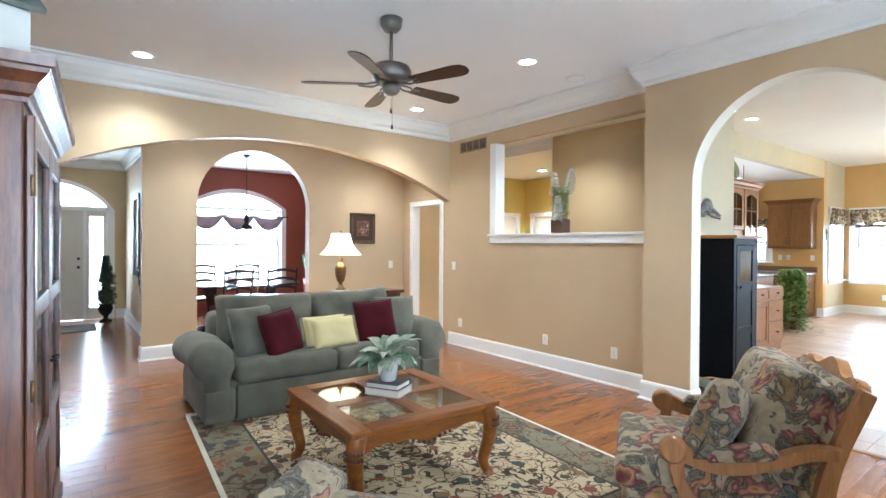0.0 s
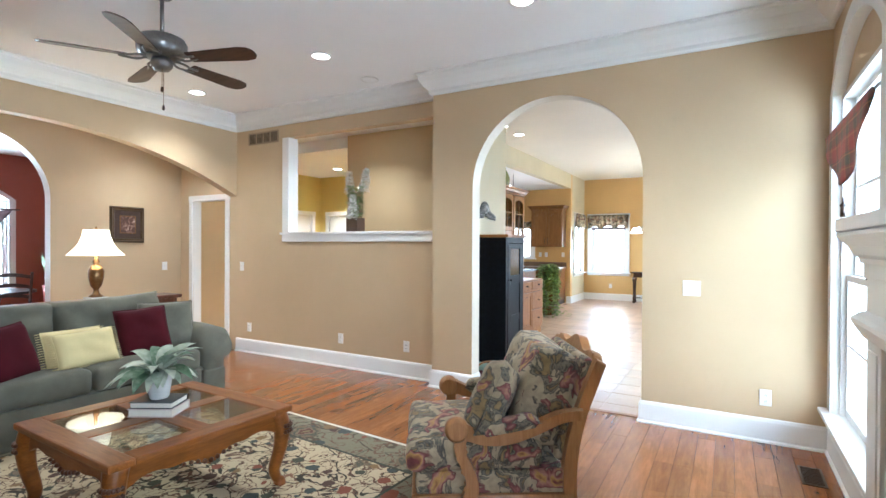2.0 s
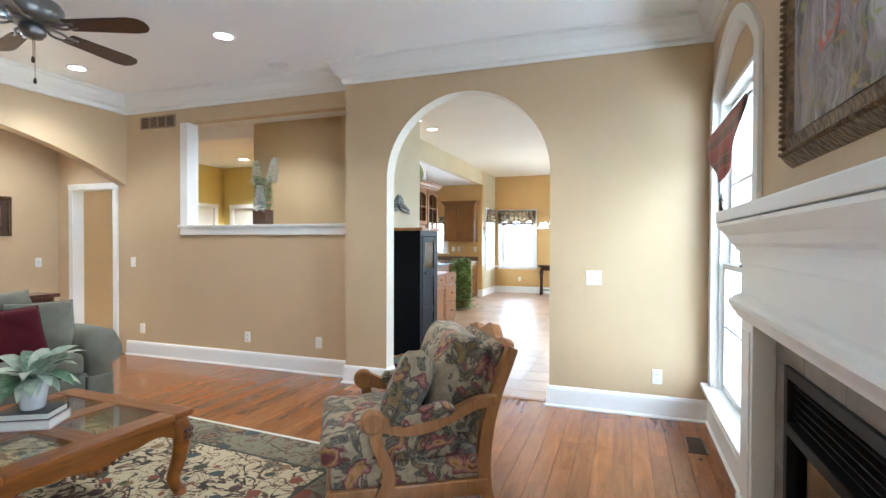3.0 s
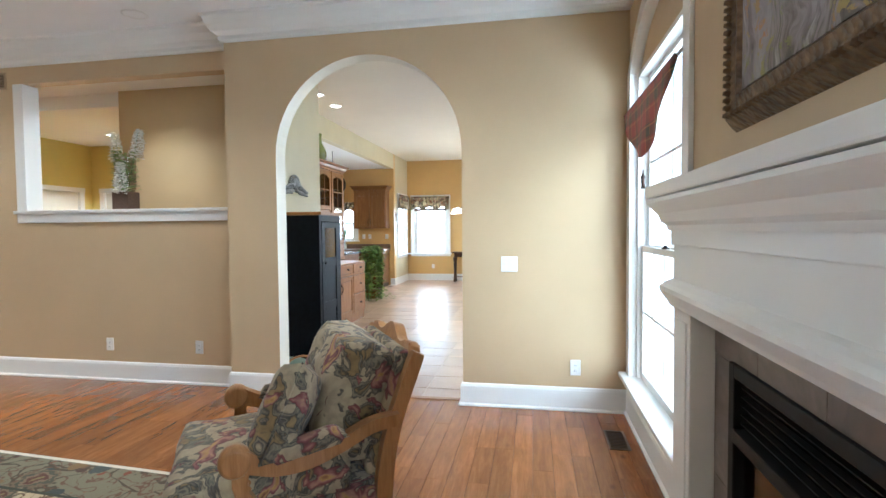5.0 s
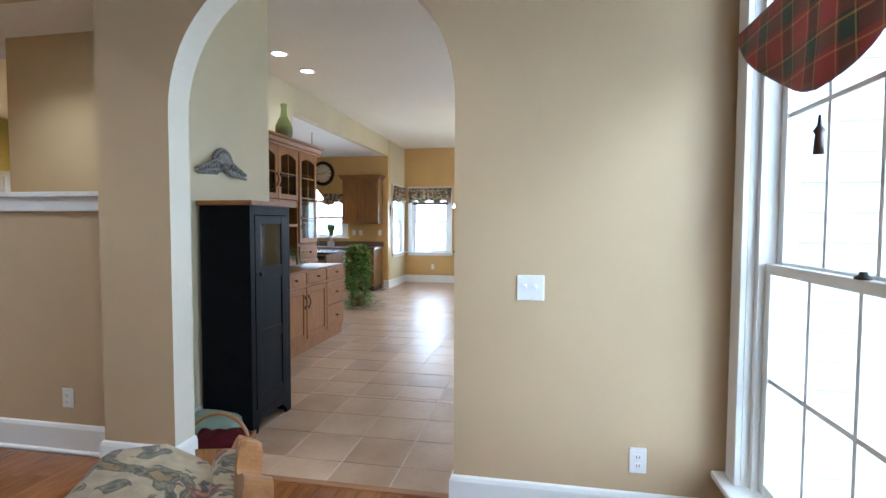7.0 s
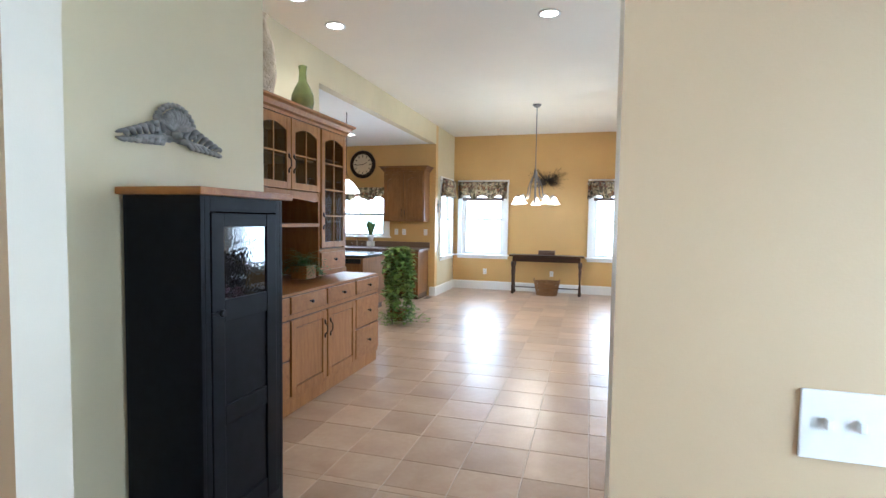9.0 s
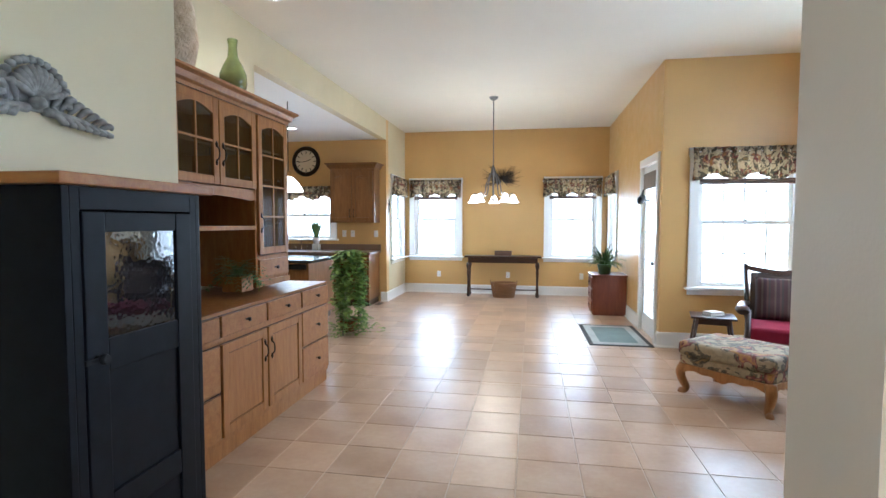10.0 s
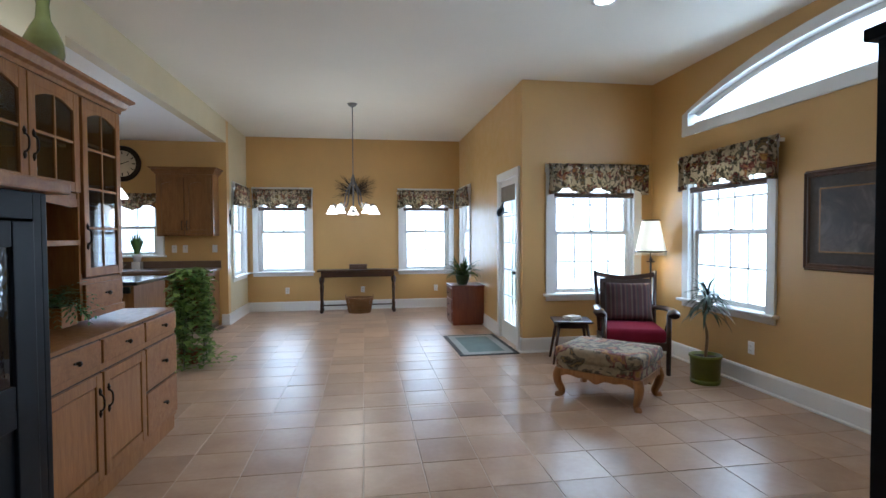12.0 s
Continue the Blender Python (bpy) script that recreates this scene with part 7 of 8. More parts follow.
part("back_panel", boxes(((0.03, 0.001, 0.05), (0.92, 0.012, 1.86))), BLACKPAINT, tb)
part("plinth", boxes(((0.03, 0.013, 0.0), (0.92, 0.61, 0.08))), BLACKPAINT, tb)
for x0 in (0.032, 0.478):
    part("door", boxes(((x0, 0.61, 0.085), (x0 + 0.44, 0.632, 1.855)), bevel=0.004), BLACKPAINT, tb)


# ---- valances ----
def valance(m, w, drop=0.36, waves=3, label="gathered floral valance with scalloped hem"):
    t = thing("valance", m, label, "valance", "floral valances")
    bm = bmesh.new()
    n, k = 96, 10
    gr = []
    ph = random.uniform(0, 6)
    for i in range(n + 1):
        u = i / n
        hem = drop - 0.075 * (0.5 - 0.5 * math.cos(2 * math.pi * waves * u)) * min(1.0, u / 0.12, (1 - u) / 0.12)
        col = []
        for j in range(k + 1):
            q = j / k
            amp = 0.014 + 0.026 * q
            y = -0.075 - amp * math.sin(u * w * 62 + ph + 0.7 * math.sin(u * 19)) - 0.008 * math.sin(u * w * 140 + q * 2)
            if q < 0.25:
                y += 0.008 * math.sin(q * 25)
            col.append(bm.verts.new(((u - 0.5) * w + 0.006 * math.sin(q * 4 + i), y, -hem * q)))
        gr.append(col)
    for a, b in zip(gr, gr[1:]):
        for j in range(k):
            bm.faces.new((a[j], b[j], b[j + 1], a[j + 1])).smooth = True
    bmesh.ops.solidify(bm, geom=bm.faces[:], thickness=0.003)
    part("cloth", bm, FLORALV, t)
    part("rod", tube([(-w / 2, -0.05, -0.05), (w / 2, -0.05, -0.05)], 0.010, 8), TRIM, t)
    for a in (-1, 1):
        part("bracket", boxes(((a * w / 2 - 0.008, -0.07, -0.065), (a * w / 2 + 0.008, -0.024, -0.035))), TRIM, t)
    return t


def shade_roll(m, w):
    t = thing("roller_shade", m, "brown woven roller shade rolled up", "blind", "roller shades")
    part("roll", tube([(-w / 2, 0.0, 0), (w / 2, 0.0, 0)], 0.020, 12), plain("brown woven shade", (0.16, 0.11, 0.085), 0.8, grain=120), t)
    part("hem_bar", boxes(((-w / 2, -0.012, -0.045), (w / 2, -0.004, -0.018)), bevel=0.003), plain("mauve brown slat", (0.17, 0.12, 0.10), 0.6), t)
    return t


valance(out("y", -2.79, YF) @ pose(0, 0, 2.28), 1.06, 0.36)
valance(out("y", -0.10, YF) @ pose(0, 0, 2.28), 1.10, 0.36)
valance(out("-x", 13.19, XN) @ pose(0, 0, 2.28), 0.96, 0.36)
valance(out("+x", 13.20, XE) @ pose(0, 0, 2.28), 0.98, 0.36)
valance(out("y", 1.52, YS) @ pose(0, 0, 2.26), 1.27, 0.37)
valance(out("+x", 8.50, XR) @ pose(0, 0, 2.26), 1.38, 0.38)
valance(out("y", -5.0, YP) @ pose(0, 0, 2.08), 1.30, 0.26)
for m_, w in ((out("y", -2.785, YF) @ pose(0, -0.005, 1.93), 0.88), (out("y", -0.085, YF) @ pose(0, -0.005, 1.93), 0.88), (out("y", 1.485, YS) @ pose(0, -0.005, 1.90), 1.02), (out("+x", 8.50, XR) @ pose(0, -0.005, 1.90), 1.11)):
    shade_roll(m_, w)

# ---- garden door ----
ed = thing("door_garden", out("+x", 10.40, XE) @ Matrix.Diagonal((0.88, 1, 0.96, 1)), "white full-glass garden door with small panes", "door", kind="structure")
part("casing", casing(bmesh.new(), 0.91, 0, 2.24, width=0.10), TRIM, ed)
leaf = part("door_leaf", boxes(((-0.455, 0.02, 0.01), (-0.335, 0.065, 2.24)), ((0.335, 0.02, 0.01), (0.455, 0.065, 2.24)), ((-0.335, 0.021, 0.01), (0.335, 0.064, 0.26)), ((-0.335, 0.021, 2.10), (0.335, 0.064, 2.24)), bevel=0.004), TRIM, ed)
for i in range(1, 3):
    x = -0.335 + 0.67 * i / 3
    part("muntin", boxes(((x - 0.008, 0.028, 0.26), (x + 0.008, 0.056, 2.10))), TRIM, leaf)
for j in range(1, 5):
    z = 0.26 + 1.84 * j / 5
    part("muntin", boxes(((-0.335, 0.029, z - 0.008), (0.335, 0.055, z + 0.008))), TRIM, leaf)
p_ = part("pane", boxes(((-0.335, 0.040, 0.26), (0.335, 0.044, 2.10))), GLASS, leaf)
p_.visible_shadow = False
part("knob", lathe([(0.026, 0), (0.026, 0.006), (0.010, 0.012), (0.012, 0.035), (0.026, 0.05), (0.018, 0.065)], 14, m=Matrix.Translation((0.395, 0.02, 0.98)) @ Matrix.Rotation(radians(90), 4, "X")), BRONZE, leaf)
part("deadbolt", lathe([(0.024, 0), (0.024, 0.01), (0.012, 0.02)], 14, m=Matrix.Translation((0.395, 0.02, 1.20)) @ Matrix.Rotation(radians(90), 4, "X")), BRONZE, leaf)
part("door_valance", boxes(((-0.35, -0.012, 1.93), (0.35, -0.002, 2.14)), bevel=0.003), cloth("sheer brown panel", (0.24, 0.20, 0.15)), leaf, "short gathered brown panel")
wr = thing("door_bird", out("+x", 10.52, XE) @ pose(0, 0, 1.72) @ Matrix.Scale(1.5, 4), "small dark bird ornament on the garden door", "ornament")
part("body", lathe([(0.003, -0.09), (0.024, -0.05), (0.034, 0.0), (0.026, 0.05), (0.006, 0.10)], 14, m=Matrix.Translation((0, -0.05, 0)) @ Matrix.Rotation(radians(70), 4, "Y")), BLACKMETAL, wr)
part("wing", prism([(0, 0), (0.16, 0.07), (0.10, 0.01)], 0.012, m=Matrix.Translation((-0.02, -0.06, 0.01))), BLACKMETAL, wr)
part("bracket", boxes(((-0.005, -0.05, -0.01), (0.005, 0.02, 0.0))), BLACKMETAL, wr)

# ---- chandelier ----
cx, cy = -1.43, 11.2
ch = thing("chandelier", pose(cx, cy, 0), "pewter chandelier with lit white bell glass shades", "chandelier")
part("canopy", lathe([(0.012, KC - 0.05), (0.05, KC - 0.03), (0.07, KC - 0.001)], 20), PEWTER, ch)
part("chain", tube([(0, 0, KC - 0.04), (0, 0, 2.26)], 0.007, 8), PEWTER, ch)
part("hub", lathe([(0.012, 1.72), (0.03, 1.75), (0.012, 1.80), (0.014, 2.12), (0.035, 2.16), (0.03, 2.20), (0.01, 2.27)], 16), PEWTER, ch)
for k in range(5):
    a = k * 2 * math.pi / 5 + 0.35
    c, s_ = math.cos(a), math.sin(a)
    pts = smoothed([(0.02 * c, 0.02 * s_, 2.18), (0.10 * c, 0.10 * s_, 2.02), (0.13 * c, 0.13 * s_, 1.86), (0.20 * c, 0.20 * s_, 1.80), (0.28 * c, 0.28 * s_, 1.86), (0.31 * c, 0.31 * s_, 1.83)], 4)
    am = part("arm", tube(pts, 0.009, 8), PEWTER, ch)
    part("shade", lathe([(0.022, 1.835), (0.032, 1.815), (0.050, 1.775), (0.062, 1.745), (0.085, 1.722)], 20, close=False, m=Matrix.Translation((0.31 * c, 0.31 * s_, 0))), OPAL, am, "lit opal bell shade")
lamp("chandelier_light", "POINT", pose(cx, cy, 1.66), 22, (1, 0.86, 0.66), 0.2)
tg = bmesh.new()
rnd = random.Random(12)
for k in range(240):
    a, e = rnd.uniform(0, 6.28), rnd.uniform(-0.4, 0.9)
    L = rnd.uniform(0.18, 0.36)
    d = Vector((math.cos(a) * math.cos(e), 0.16 * math.sin(a), math.sin(e)))
    tube([(0.05 * d.x, -0.035, 0.05 * d.z), Vector((0, -0.045, 0)) + d * L * 0.6, Vector((0, -0.035, 0)) + d * L + Vector((0, 0, rnd.uniform(-0.03, 0.03)))], [0.003, 0.0022, 0.0012], 4, tg)
wt = thing("twig_wreath", pose(-1.45, YF, 2.25) @ Matrix.Scale(1.25, 4), "dark dried twig spray on the far wall", "wreath")
part("twigs", tg, plain("dried twigs", (0.06, 0.045, 0.03), 0.9), wt)

# ---- sofa table, basket, box on the far wall ----
st = thing("console_table", pose(-1.405, 13.48, 0), "dark turned-leg sofa table below the far wall", "table")
part("tabletop", boxes(((-0.73, -0.17, 0.755), (0.73, 0.17, 0.79)), bevel=0.008), DARKWOOD, st)
part("apron", boxes(((-0.66, -0.14, 0.655), (0.66, 0.14, 0.755)), bevel=0.004), DARKWOOD, st)
LEGP = [(0.020, 0), (0.032, 0.02), (0.034, 0.05), (0.020, 0.075), (0.026, 0.10), (0.026, 0.16), (0.018, 0.20), (0.022, 0.36), (0.030, 0.47), (0.020, 0.52), (0.034, 0.56), (0.040, 0.60), (0.034, 0.655)]
for sx in (-1, 1):
    for sy in (-1, 1):
        part("leg", lathe(LEGP, 14, m=Matrix.Translation((sx * 0.655, sy * 0.115, 0))), DARKWOOD, st)
    part("stretcher", tube([(sx * 0.655, -0.10, 0.13), (sx * 0.655, 0.10, 0.13)], 0.014, 8), DARKWOOD, st)
part("stretcher", tube([(-0.655, 0, 0.13), (0.655, 0, 0.13)], 0.012, 8), DARKWOOD, st)
bx = thing("keepsake_box", pose(-1.40, 13.48, 0.79), "small brown leather-look box on the table", "box")
part("body", boxes(((-0.16, -0.08, 0), (0.16, 0.08, 0.06)), bevel=0.006), plain("brown leather", (0.11, 0.06, 0.045), 0.5), bx)
part("lid", boxes(((-0.163, -0.083, 0.061), (0.163, 0.083, 0.09)), bevel=0.01), plain("brown leather lid", (0.12, 0.065, 0.05), 0.5), bx)
WICKER = wood("woven wicker", (0.22, 0.11, 0.045, 1), (0.42, 0.24, 0.11, 1), 0.6, "X", 2.0, 0.0)
bk = thing("wicker_basket", pose(-1.38, 13.38, 0), "round woven splint basket with side handles", "basket")
wb = bmesh.new()
for j in range(9):
    z0 = 0.01 + j * 0.029
    r = 0.20 + 0.045 * j / 8
    n = 44
    a_ = [wb.verts.new(((r + 0.005 * (1 if (i + j) % 2 else -1)) * math.cos(2 * math.pi * i / n), (r + 0.005 * (1 if (i + j) % 2 else -1)) * 0.78 * math.sin(2 * math.pi * i / n), z0)) for i in range(n)]
    b_ = [wb.verts.new(((r + 0.004 + 0.005 * (1 if (i + j) % 2 else -1)) * math.cos(2 * math.pi * i / n), (r + 0.004 + 0.005 * (1 if (i + j) % 2 else -1)) * 0.78 * math.sin(2 * math.pi * i / n), z0 + 0.026)) for i in range(n)]
    for i in range(n):
        wb.faces.new((a_[i], a_[(i + 1) % n], b_[(i + 1) % n], b_[i]))
bmesh.ops.solidify(wb, geom=wb.faces[:], thickness=0.005)
part("weave", wb, WICKER, bk)
part("base", lathe([(0.20, 0), (0.20, 0.01)], 24, m=Matrix.Diagonal((1, 0.78, 1, 1))), WICKER, bk)
part("rim", tube([(0.25 * math.cos(a), 0.195 * math.sin(a), 0.275) for a in [2 * math.pi * i / 32 for i in range(33)]], 0.010, 8), WICKER, bk)
for s_ in (-1, 1):
    part("handle", tube([(s_ * 0.25, 0.07 * math.cos(a), 0.28 + 0.05 * math.sin(a)) for a in [math.pi * i / 8 for i in range(9)]], 0.007, 6), WICKER, bk)
for x in (-2.72, -1.32, 0.10):
    cover_plate("wall_outlet", pose(x, YF, 0.38), 0.075, 0.118, "outlet", "white duplex outlet on the golden wall")
cover_plate("wall_outlet", pose(XR, 8.17, 0.36, 0, 0, -90), 0.075, 0.118, "outlet", "white duplex outlet on the golden wall")

# filing chest with spider plant
fc = thing("chest", pose(0.32, 11.98, 0, 0, 0, -90), "red cherry two-drawer chest beside the wall", "chest")
REDWOOD = wood("red cherry veneer", (0.13, 0.03, 0.014, 1), (0.23, 0.065, 0.03, 1), 0.3, "Z", 1.0, 0.4)
part("body", boxes(((-0.25, -0.25, 0.02), (0.25, 0.25, 0.60)), bevel=0.004), REDWOOD, fc)
part("top", boxes(((-0.27, -0.27, 0.60), (0.27, 0.262, 0.625)), bevel=0.005), REDWOOD, fc)
part("plinth", boxes(((-0.24, -0.24, 0), (0.24, 0.25, 0.02))), REDWOOD, fc)
for z0 in (0.06, 0.24, 0.42):
    dr = part("drawer", boxes(((-0.23, -0.268, z0), (0.23, -0.25, z0 + 0.16)), bevel=0.004), REDWOOD, fc)
    part("handle", lathe([(0.006, 0), (0.014, 0.012), (0.008, 0.022)], 10, m=Matrix.Translation((0, -0.268, z0 + 0.08)) @ Matrix.Rotation(radians(90), 4, "X")), BLACKMETAL, dr)
sp = thing("potted_plant", pose(0.27, 11.96, 0.625), "arching spider plant on the red chest", "plant")
part("pot", lathe([(0.08, 0), (0.11, 0.12), (0.12, 0.15), (0.105, 0.15)], 20), plain("green glazed pot", (0.06, 0.11, 0.05), 0.3), sp)
lf = bmesh.new()
rnd = random.Random(31)
for k in range(130):
    a, e = rnd.uniform(0, 6.28), rnd.uniform(0.35, 1.45)
    blade(lf, (0.05 * math.cos(a), 0.05 * math.sin(a), 0.14), (math.cos(a) * math.cos(e), math.sin(a) * math.cos(e), math.sin(e)), rnd.uniform(0.22, 0.42), 0.022, rnd.uniform(1.0, 2.2), 6, 0.4)
part("leaves", lf, LEAF, sp)
dm = thing("door_mat", pose(0.165, 10.37, -0.006, 0, 0, 1), "grey and blue-green bordered door mat", "rug")
part("border", ring((0.36, 0.60), (0.31, 0.55), 0.0, 0.012), cloth("dark grey mat border", (0.05, 0.045, 0.04)), dm)
part("inner_border", ring((0.31, 0.55), (0.22, 0.44), 0.0, 0.0125), cloth("pale mat band", (0.30, 0.29, 0.26)), dm)
part("centre", boxes(((-0.22, -0.44, 0.0), (0.22, 0.44, 0.0125))), cloth("blue green mat", (0.12, 0.145, 0.13)), dm)

# ---- seat corner ----
ot = thing("ottoman", pose(0.83, 8.16, -0.006, 0, 0, -48), "floral ottoman on a carved honey oak cabriole frame", "ottoman")
ow, od = 0.74, 0.58
for k in range(4):
    r = Matrix.Rotation(k * math.pi / 2, 4, "Z")
    wdt, dd = (ow, od) if k % 2 == 0 else (od, ow)
    part("rail", prism(scalloped(wdt - 0.03, 0, 0.05, depth=0.03), 0.028, m=r @ Matrix.Translation((0, -dd / 2 + 0.014, 0.255)), bevel=0.004), HONEY, ot)
for sx, sy, az in ((1, 1, 0), (-1, 1, 90), (-1, -1, 180), (1, -1, 270)):
    pts, rad = cabriole(ow, 0.24, 0.045, 0.034)
    q = Matrix.Translation((sx * (ow / 2 - 0.035), sy * (od / 2 - 0.035), 0)) @ Matrix.Rotation(radians(az), 4, "Z")
    part("leg", tube([q @ p for p in pts], rad, 10), HONEY, ot)
part("base_cushion", box(bmesh.new(), (-ow / 2 + 0.005, -od / 2 + 0.005, 0.25), (ow / 2 - 0.005, od / 2 - 0.005, 0.335), 0.025, seg=3), FLORAL, ot, smooth=True)
tcu = box(bmesh.new(), (-ow / 2 - 0.01, -od / 2 - 0.01, 0.325), (ow / 2 + 0.01, od / 2 + 0.01, 0.44), 0.045, seg=4)
for v in tcu.verts:
    if v.co.z > 0.41:
        v.co.z += 0.04 * 0.5 * (1 - (v.co.x / (ow / 2)) ** 2 * 0.6) * (1 - (v.co.y / (od / 2)) ** 2 * 0.6)
part("top_cushion", tcu, FLORAL, ot, smooth=True)

wc = thing("wing_chair", pose(1.53, 9.02, -0.006, 0, 0, -20), "dark wooden armchair with wine seat and striped back cushion", "armchair")
STRIPE = Mat("striped tapestry")
q_ = STRIPE.coords()
sx_ = STRIPE.node("ShaderNodeSeparateXYZ", {0: q_})
STRIPE.set(Base_Color=STRIPE.ramp(STRIPE.math("FRACT", STRIPE.math("MULTIPLY", sx_.outputs[0], 9.0)), [(0, (0.07, 0.03, 0.028)), (0.3, (0.11, 0.075, 0.055)), (0.45, (0.05, 0.02, 0.024)), (0.7, (0.10, 0.05, 0.04)), (0.85, (0.055, 0.04, 0.034))], "CONSTANT"), Roughness=0.9)
STRIPE.bump(STRIPE.noise(q_, 200, 2), 0.3, 0.003)
STRIPE = STRIPE.m
cw, cd_ = 0.62, 0.60
for a in (-1, 1):
    part("front_leg", tube([(a * cw / 2, -cd_ / 2, 0), (a * cw / 2, -cd_ / 2, 0.62)], [0.022, 0.026], 8), DARKWOOD, wc)
    part("back_leg", tube([(a * (cw / 2 - 0.02), cd_ / 2 + 0.08, 0), (a * (cw / 2 - 0.02), cd_ / 2, 0.35), (a * (cw / 2 + 0.02), cd_ / 2 + 0.16, 1.0)], [0.022, 0.026, 0.022], 8), DARKWOOD, wc)
    ar_ = smoothed([(a * (cw / 2 + 0.01), cd_ / 2 + 0.03, 0.60), (a * (cw / 2 + 0.04), 0.05, 0.63), (a * (cw / 2 + 0.05), -0.22, 0.64), (a * (cw / 2 + 0.04), -cd_ / 2 - 0.04, 0.60)], 4)
    part("arm", tube(ar_, [0.026] * 9 + [0.034, 0.038, 0.034, 0.028], 8, flat=1.7), DARKWOOD, wc)
    part("side_rail", boxes(((a * cw / 2 - 0.014, -cd_ / 2, 0.25), (a * cw / 2 + 0.014, cd_ / 2, 0.33)), bevel=0.004), DARKWOOD, wc)
    part("brace", tube(smoothed([(a * cw / 2, -cd_ / 2 + 0.22, 0.34), (a * (cw / 2 + 0.01), -cd_ / 2 + 0.12, 0.50), (a * (cw / 2 + 0.03), -cd_ / 2 + 0.02, 0.60)], 4), 0.012, 6), DARKWOOD, wc)
part("front_rail", boxes(((-cw / 2, -cd_ / 2 - 0.014, 0.25), (cw / 2, -cd_ / 2 + 0.014, 0.33)), bevel=0.004), DARKWOOD, wc)
part("seat_deck", boxes(((-cw / 2 + 0.015, -cd_ / 2 + 0.015, 0.27), (cw / 2 - 0.015, cd_ / 2, 0.32))), DARKWOOD, wc)
seat = box(bmesh.new(), (-cw / 2 + 0.02, -cd_ / 2 - 0.02, 0.32), (cw / 2 - 0.02, cd_ / 2 - 0.02, 0.46), 0.05, seg=4)
part("seat_cushion", seat, cloth("wine red velvet seat", (0.20, 0.010, 0.030), 0.2, 300, 0.5), wc, smooth=True)
lean = Matrix.Translation((0, cd_ / 2 + 0.07, 0.68)) @ Matrix.Rotation(radians(-14), 4, "X")
crest = [(-cw / 2 - 0.01 + (cw + 0.02) * i / 16, 0.30 - 0.03 * math.sin(math.pi * i / 16) + 0.015 * abs(i - 8) / 8) for i in range(17)]
part("crest_rail", prism(crest + [(x, z - 0.05) for x, z in crest[::-1]], 0.035, m=lean, bevel=0.006), DARKWOOD, wc)
part("back_weave", box(bmesh.new(), (-cw / 2 + 0.03, -0.008, -0.30), (cw / 2 - 0.03, 0.008, 0.24), m=lean), plain("dark woven cane", (0.06, 0.035, 0.025), 0.7, grain=150, bump=0.5), wc)
bcush = pillow((cw - 0.10, 0.44, 0.16), Matrix.Translation((0.01, cd_ / 2 - 0.03, 0.665)) @ Matrix.Rotation(radians(-14), 4, "X") @ Matrix.Rotation(radians(90), 4, "X"), seed=3, corner=0.3)
bob = part("back_cushion", bcush, STRIPE, wc, "tufted striped tapestry cushion")
for sx in (-1, 1):
    for sz in (-1, 1):
        part("button", lathe([(0.004, 0), (0.014, 0.004), (0.006, 0.012)], 10, m=lean @ Matrix.Translation((sx * 0.10 + 0.01, -0.155, sz * 0.085)) @ Matrix.Rotation(radians(90), 4, "X")), WINE, bob)

lm = thing("floor_lamp", pose(2.02, 9.46, -0.006), "lit floor lamp with cream shade and dark trim", "lamp")
part("base", lathe([(0.14, 0), (0.14, 0.015), (0.05, 0.04), (0.015, 0.07)], 24), BRONZE, lm)
part("pole", lathe([(0.010, 0.05), (0.010, 1.10), (0.022, 1.12), (0.008, 1.15), (0.008, 1.30)], 12), BRONZE, lm)
part("switch_cross", tube([(-0.05, 0, 1.10), (0.05, 0, 1.10)], 0.006, 6), BRONZE, lm)
shd = part("shade", lathe([(0.168, 1.22), (0.095, 1.58)], 36, close=False), SHADE, lm, "cream fabric shade")
for r, z in ((0.169, 1.22), (0.096, 1.58)):
    part("trim_band", tube([(r * math.cos(a), r * math.sin(a), z) for a in [2 * math.pi * i / 36 for i in range(37)]], 0.009, 6), BRONZE, shd)
fg = bmesh.new()
for i in range(90):
    a = 2 * math.pi * i / 90
    tube([(0.169 * math.cos(a), 0.169 * math.sin(a), 1.215), (0.170 * math.cos(a), 0.170 * math.sin(a), 1.175)], 0.002, 3, fg)
part("fringe", fg, IVORY, shd, "thin bead fringe")
part("bulb", lathe([(0.012, 1.30), (0.03, 1.36), (0.03, 1.42), (0.01, 1.46)], 12), GLOWWARM, lm)
lamp("floor_lamp_light", "POINT", pose(2.02, 9.46, 1.42), 9, (1, 0.74, 0.42), 0.05)

et = thing("side_table", pose(1.00, 9.36, -0.006, 0, 0, -14), "small dark rectangular side table with splayed legs", "table")
part("tabletop", boxes(((-0.21, -0.18, 0.452), (0.21, 0.18, 0.474)), bevel=0.006), DARKWOOD, et)
part("apron", boxes(((-0.16, -0.13, 0.39), (0.16, 0.13, 0.452)), bevel=0.004), DARKWOOD, et)
for sx in (-1, 1):
    for sy in (-1, 1):
        part("leg", tube([(sx * 0.215, sy * 0.175, 0), (sx * 0.145, sy * 0.115, 0.45)], [0.013, 0.019], 8), DARKWOOD, et)
bb = thing("book_stack", pose(1.0, 9.34, 0.468, 0, 0, 25), "two small pale books on the side table", "books")
for i in range(2):
    part("book", boxes(((-0.09 + 0.01 * i, -0.06, 0.022 * i), (0.09 - 0.01 * i, 0.06, 0.022 * i + 0.02)), bevel=0.003), PAGES, bb)

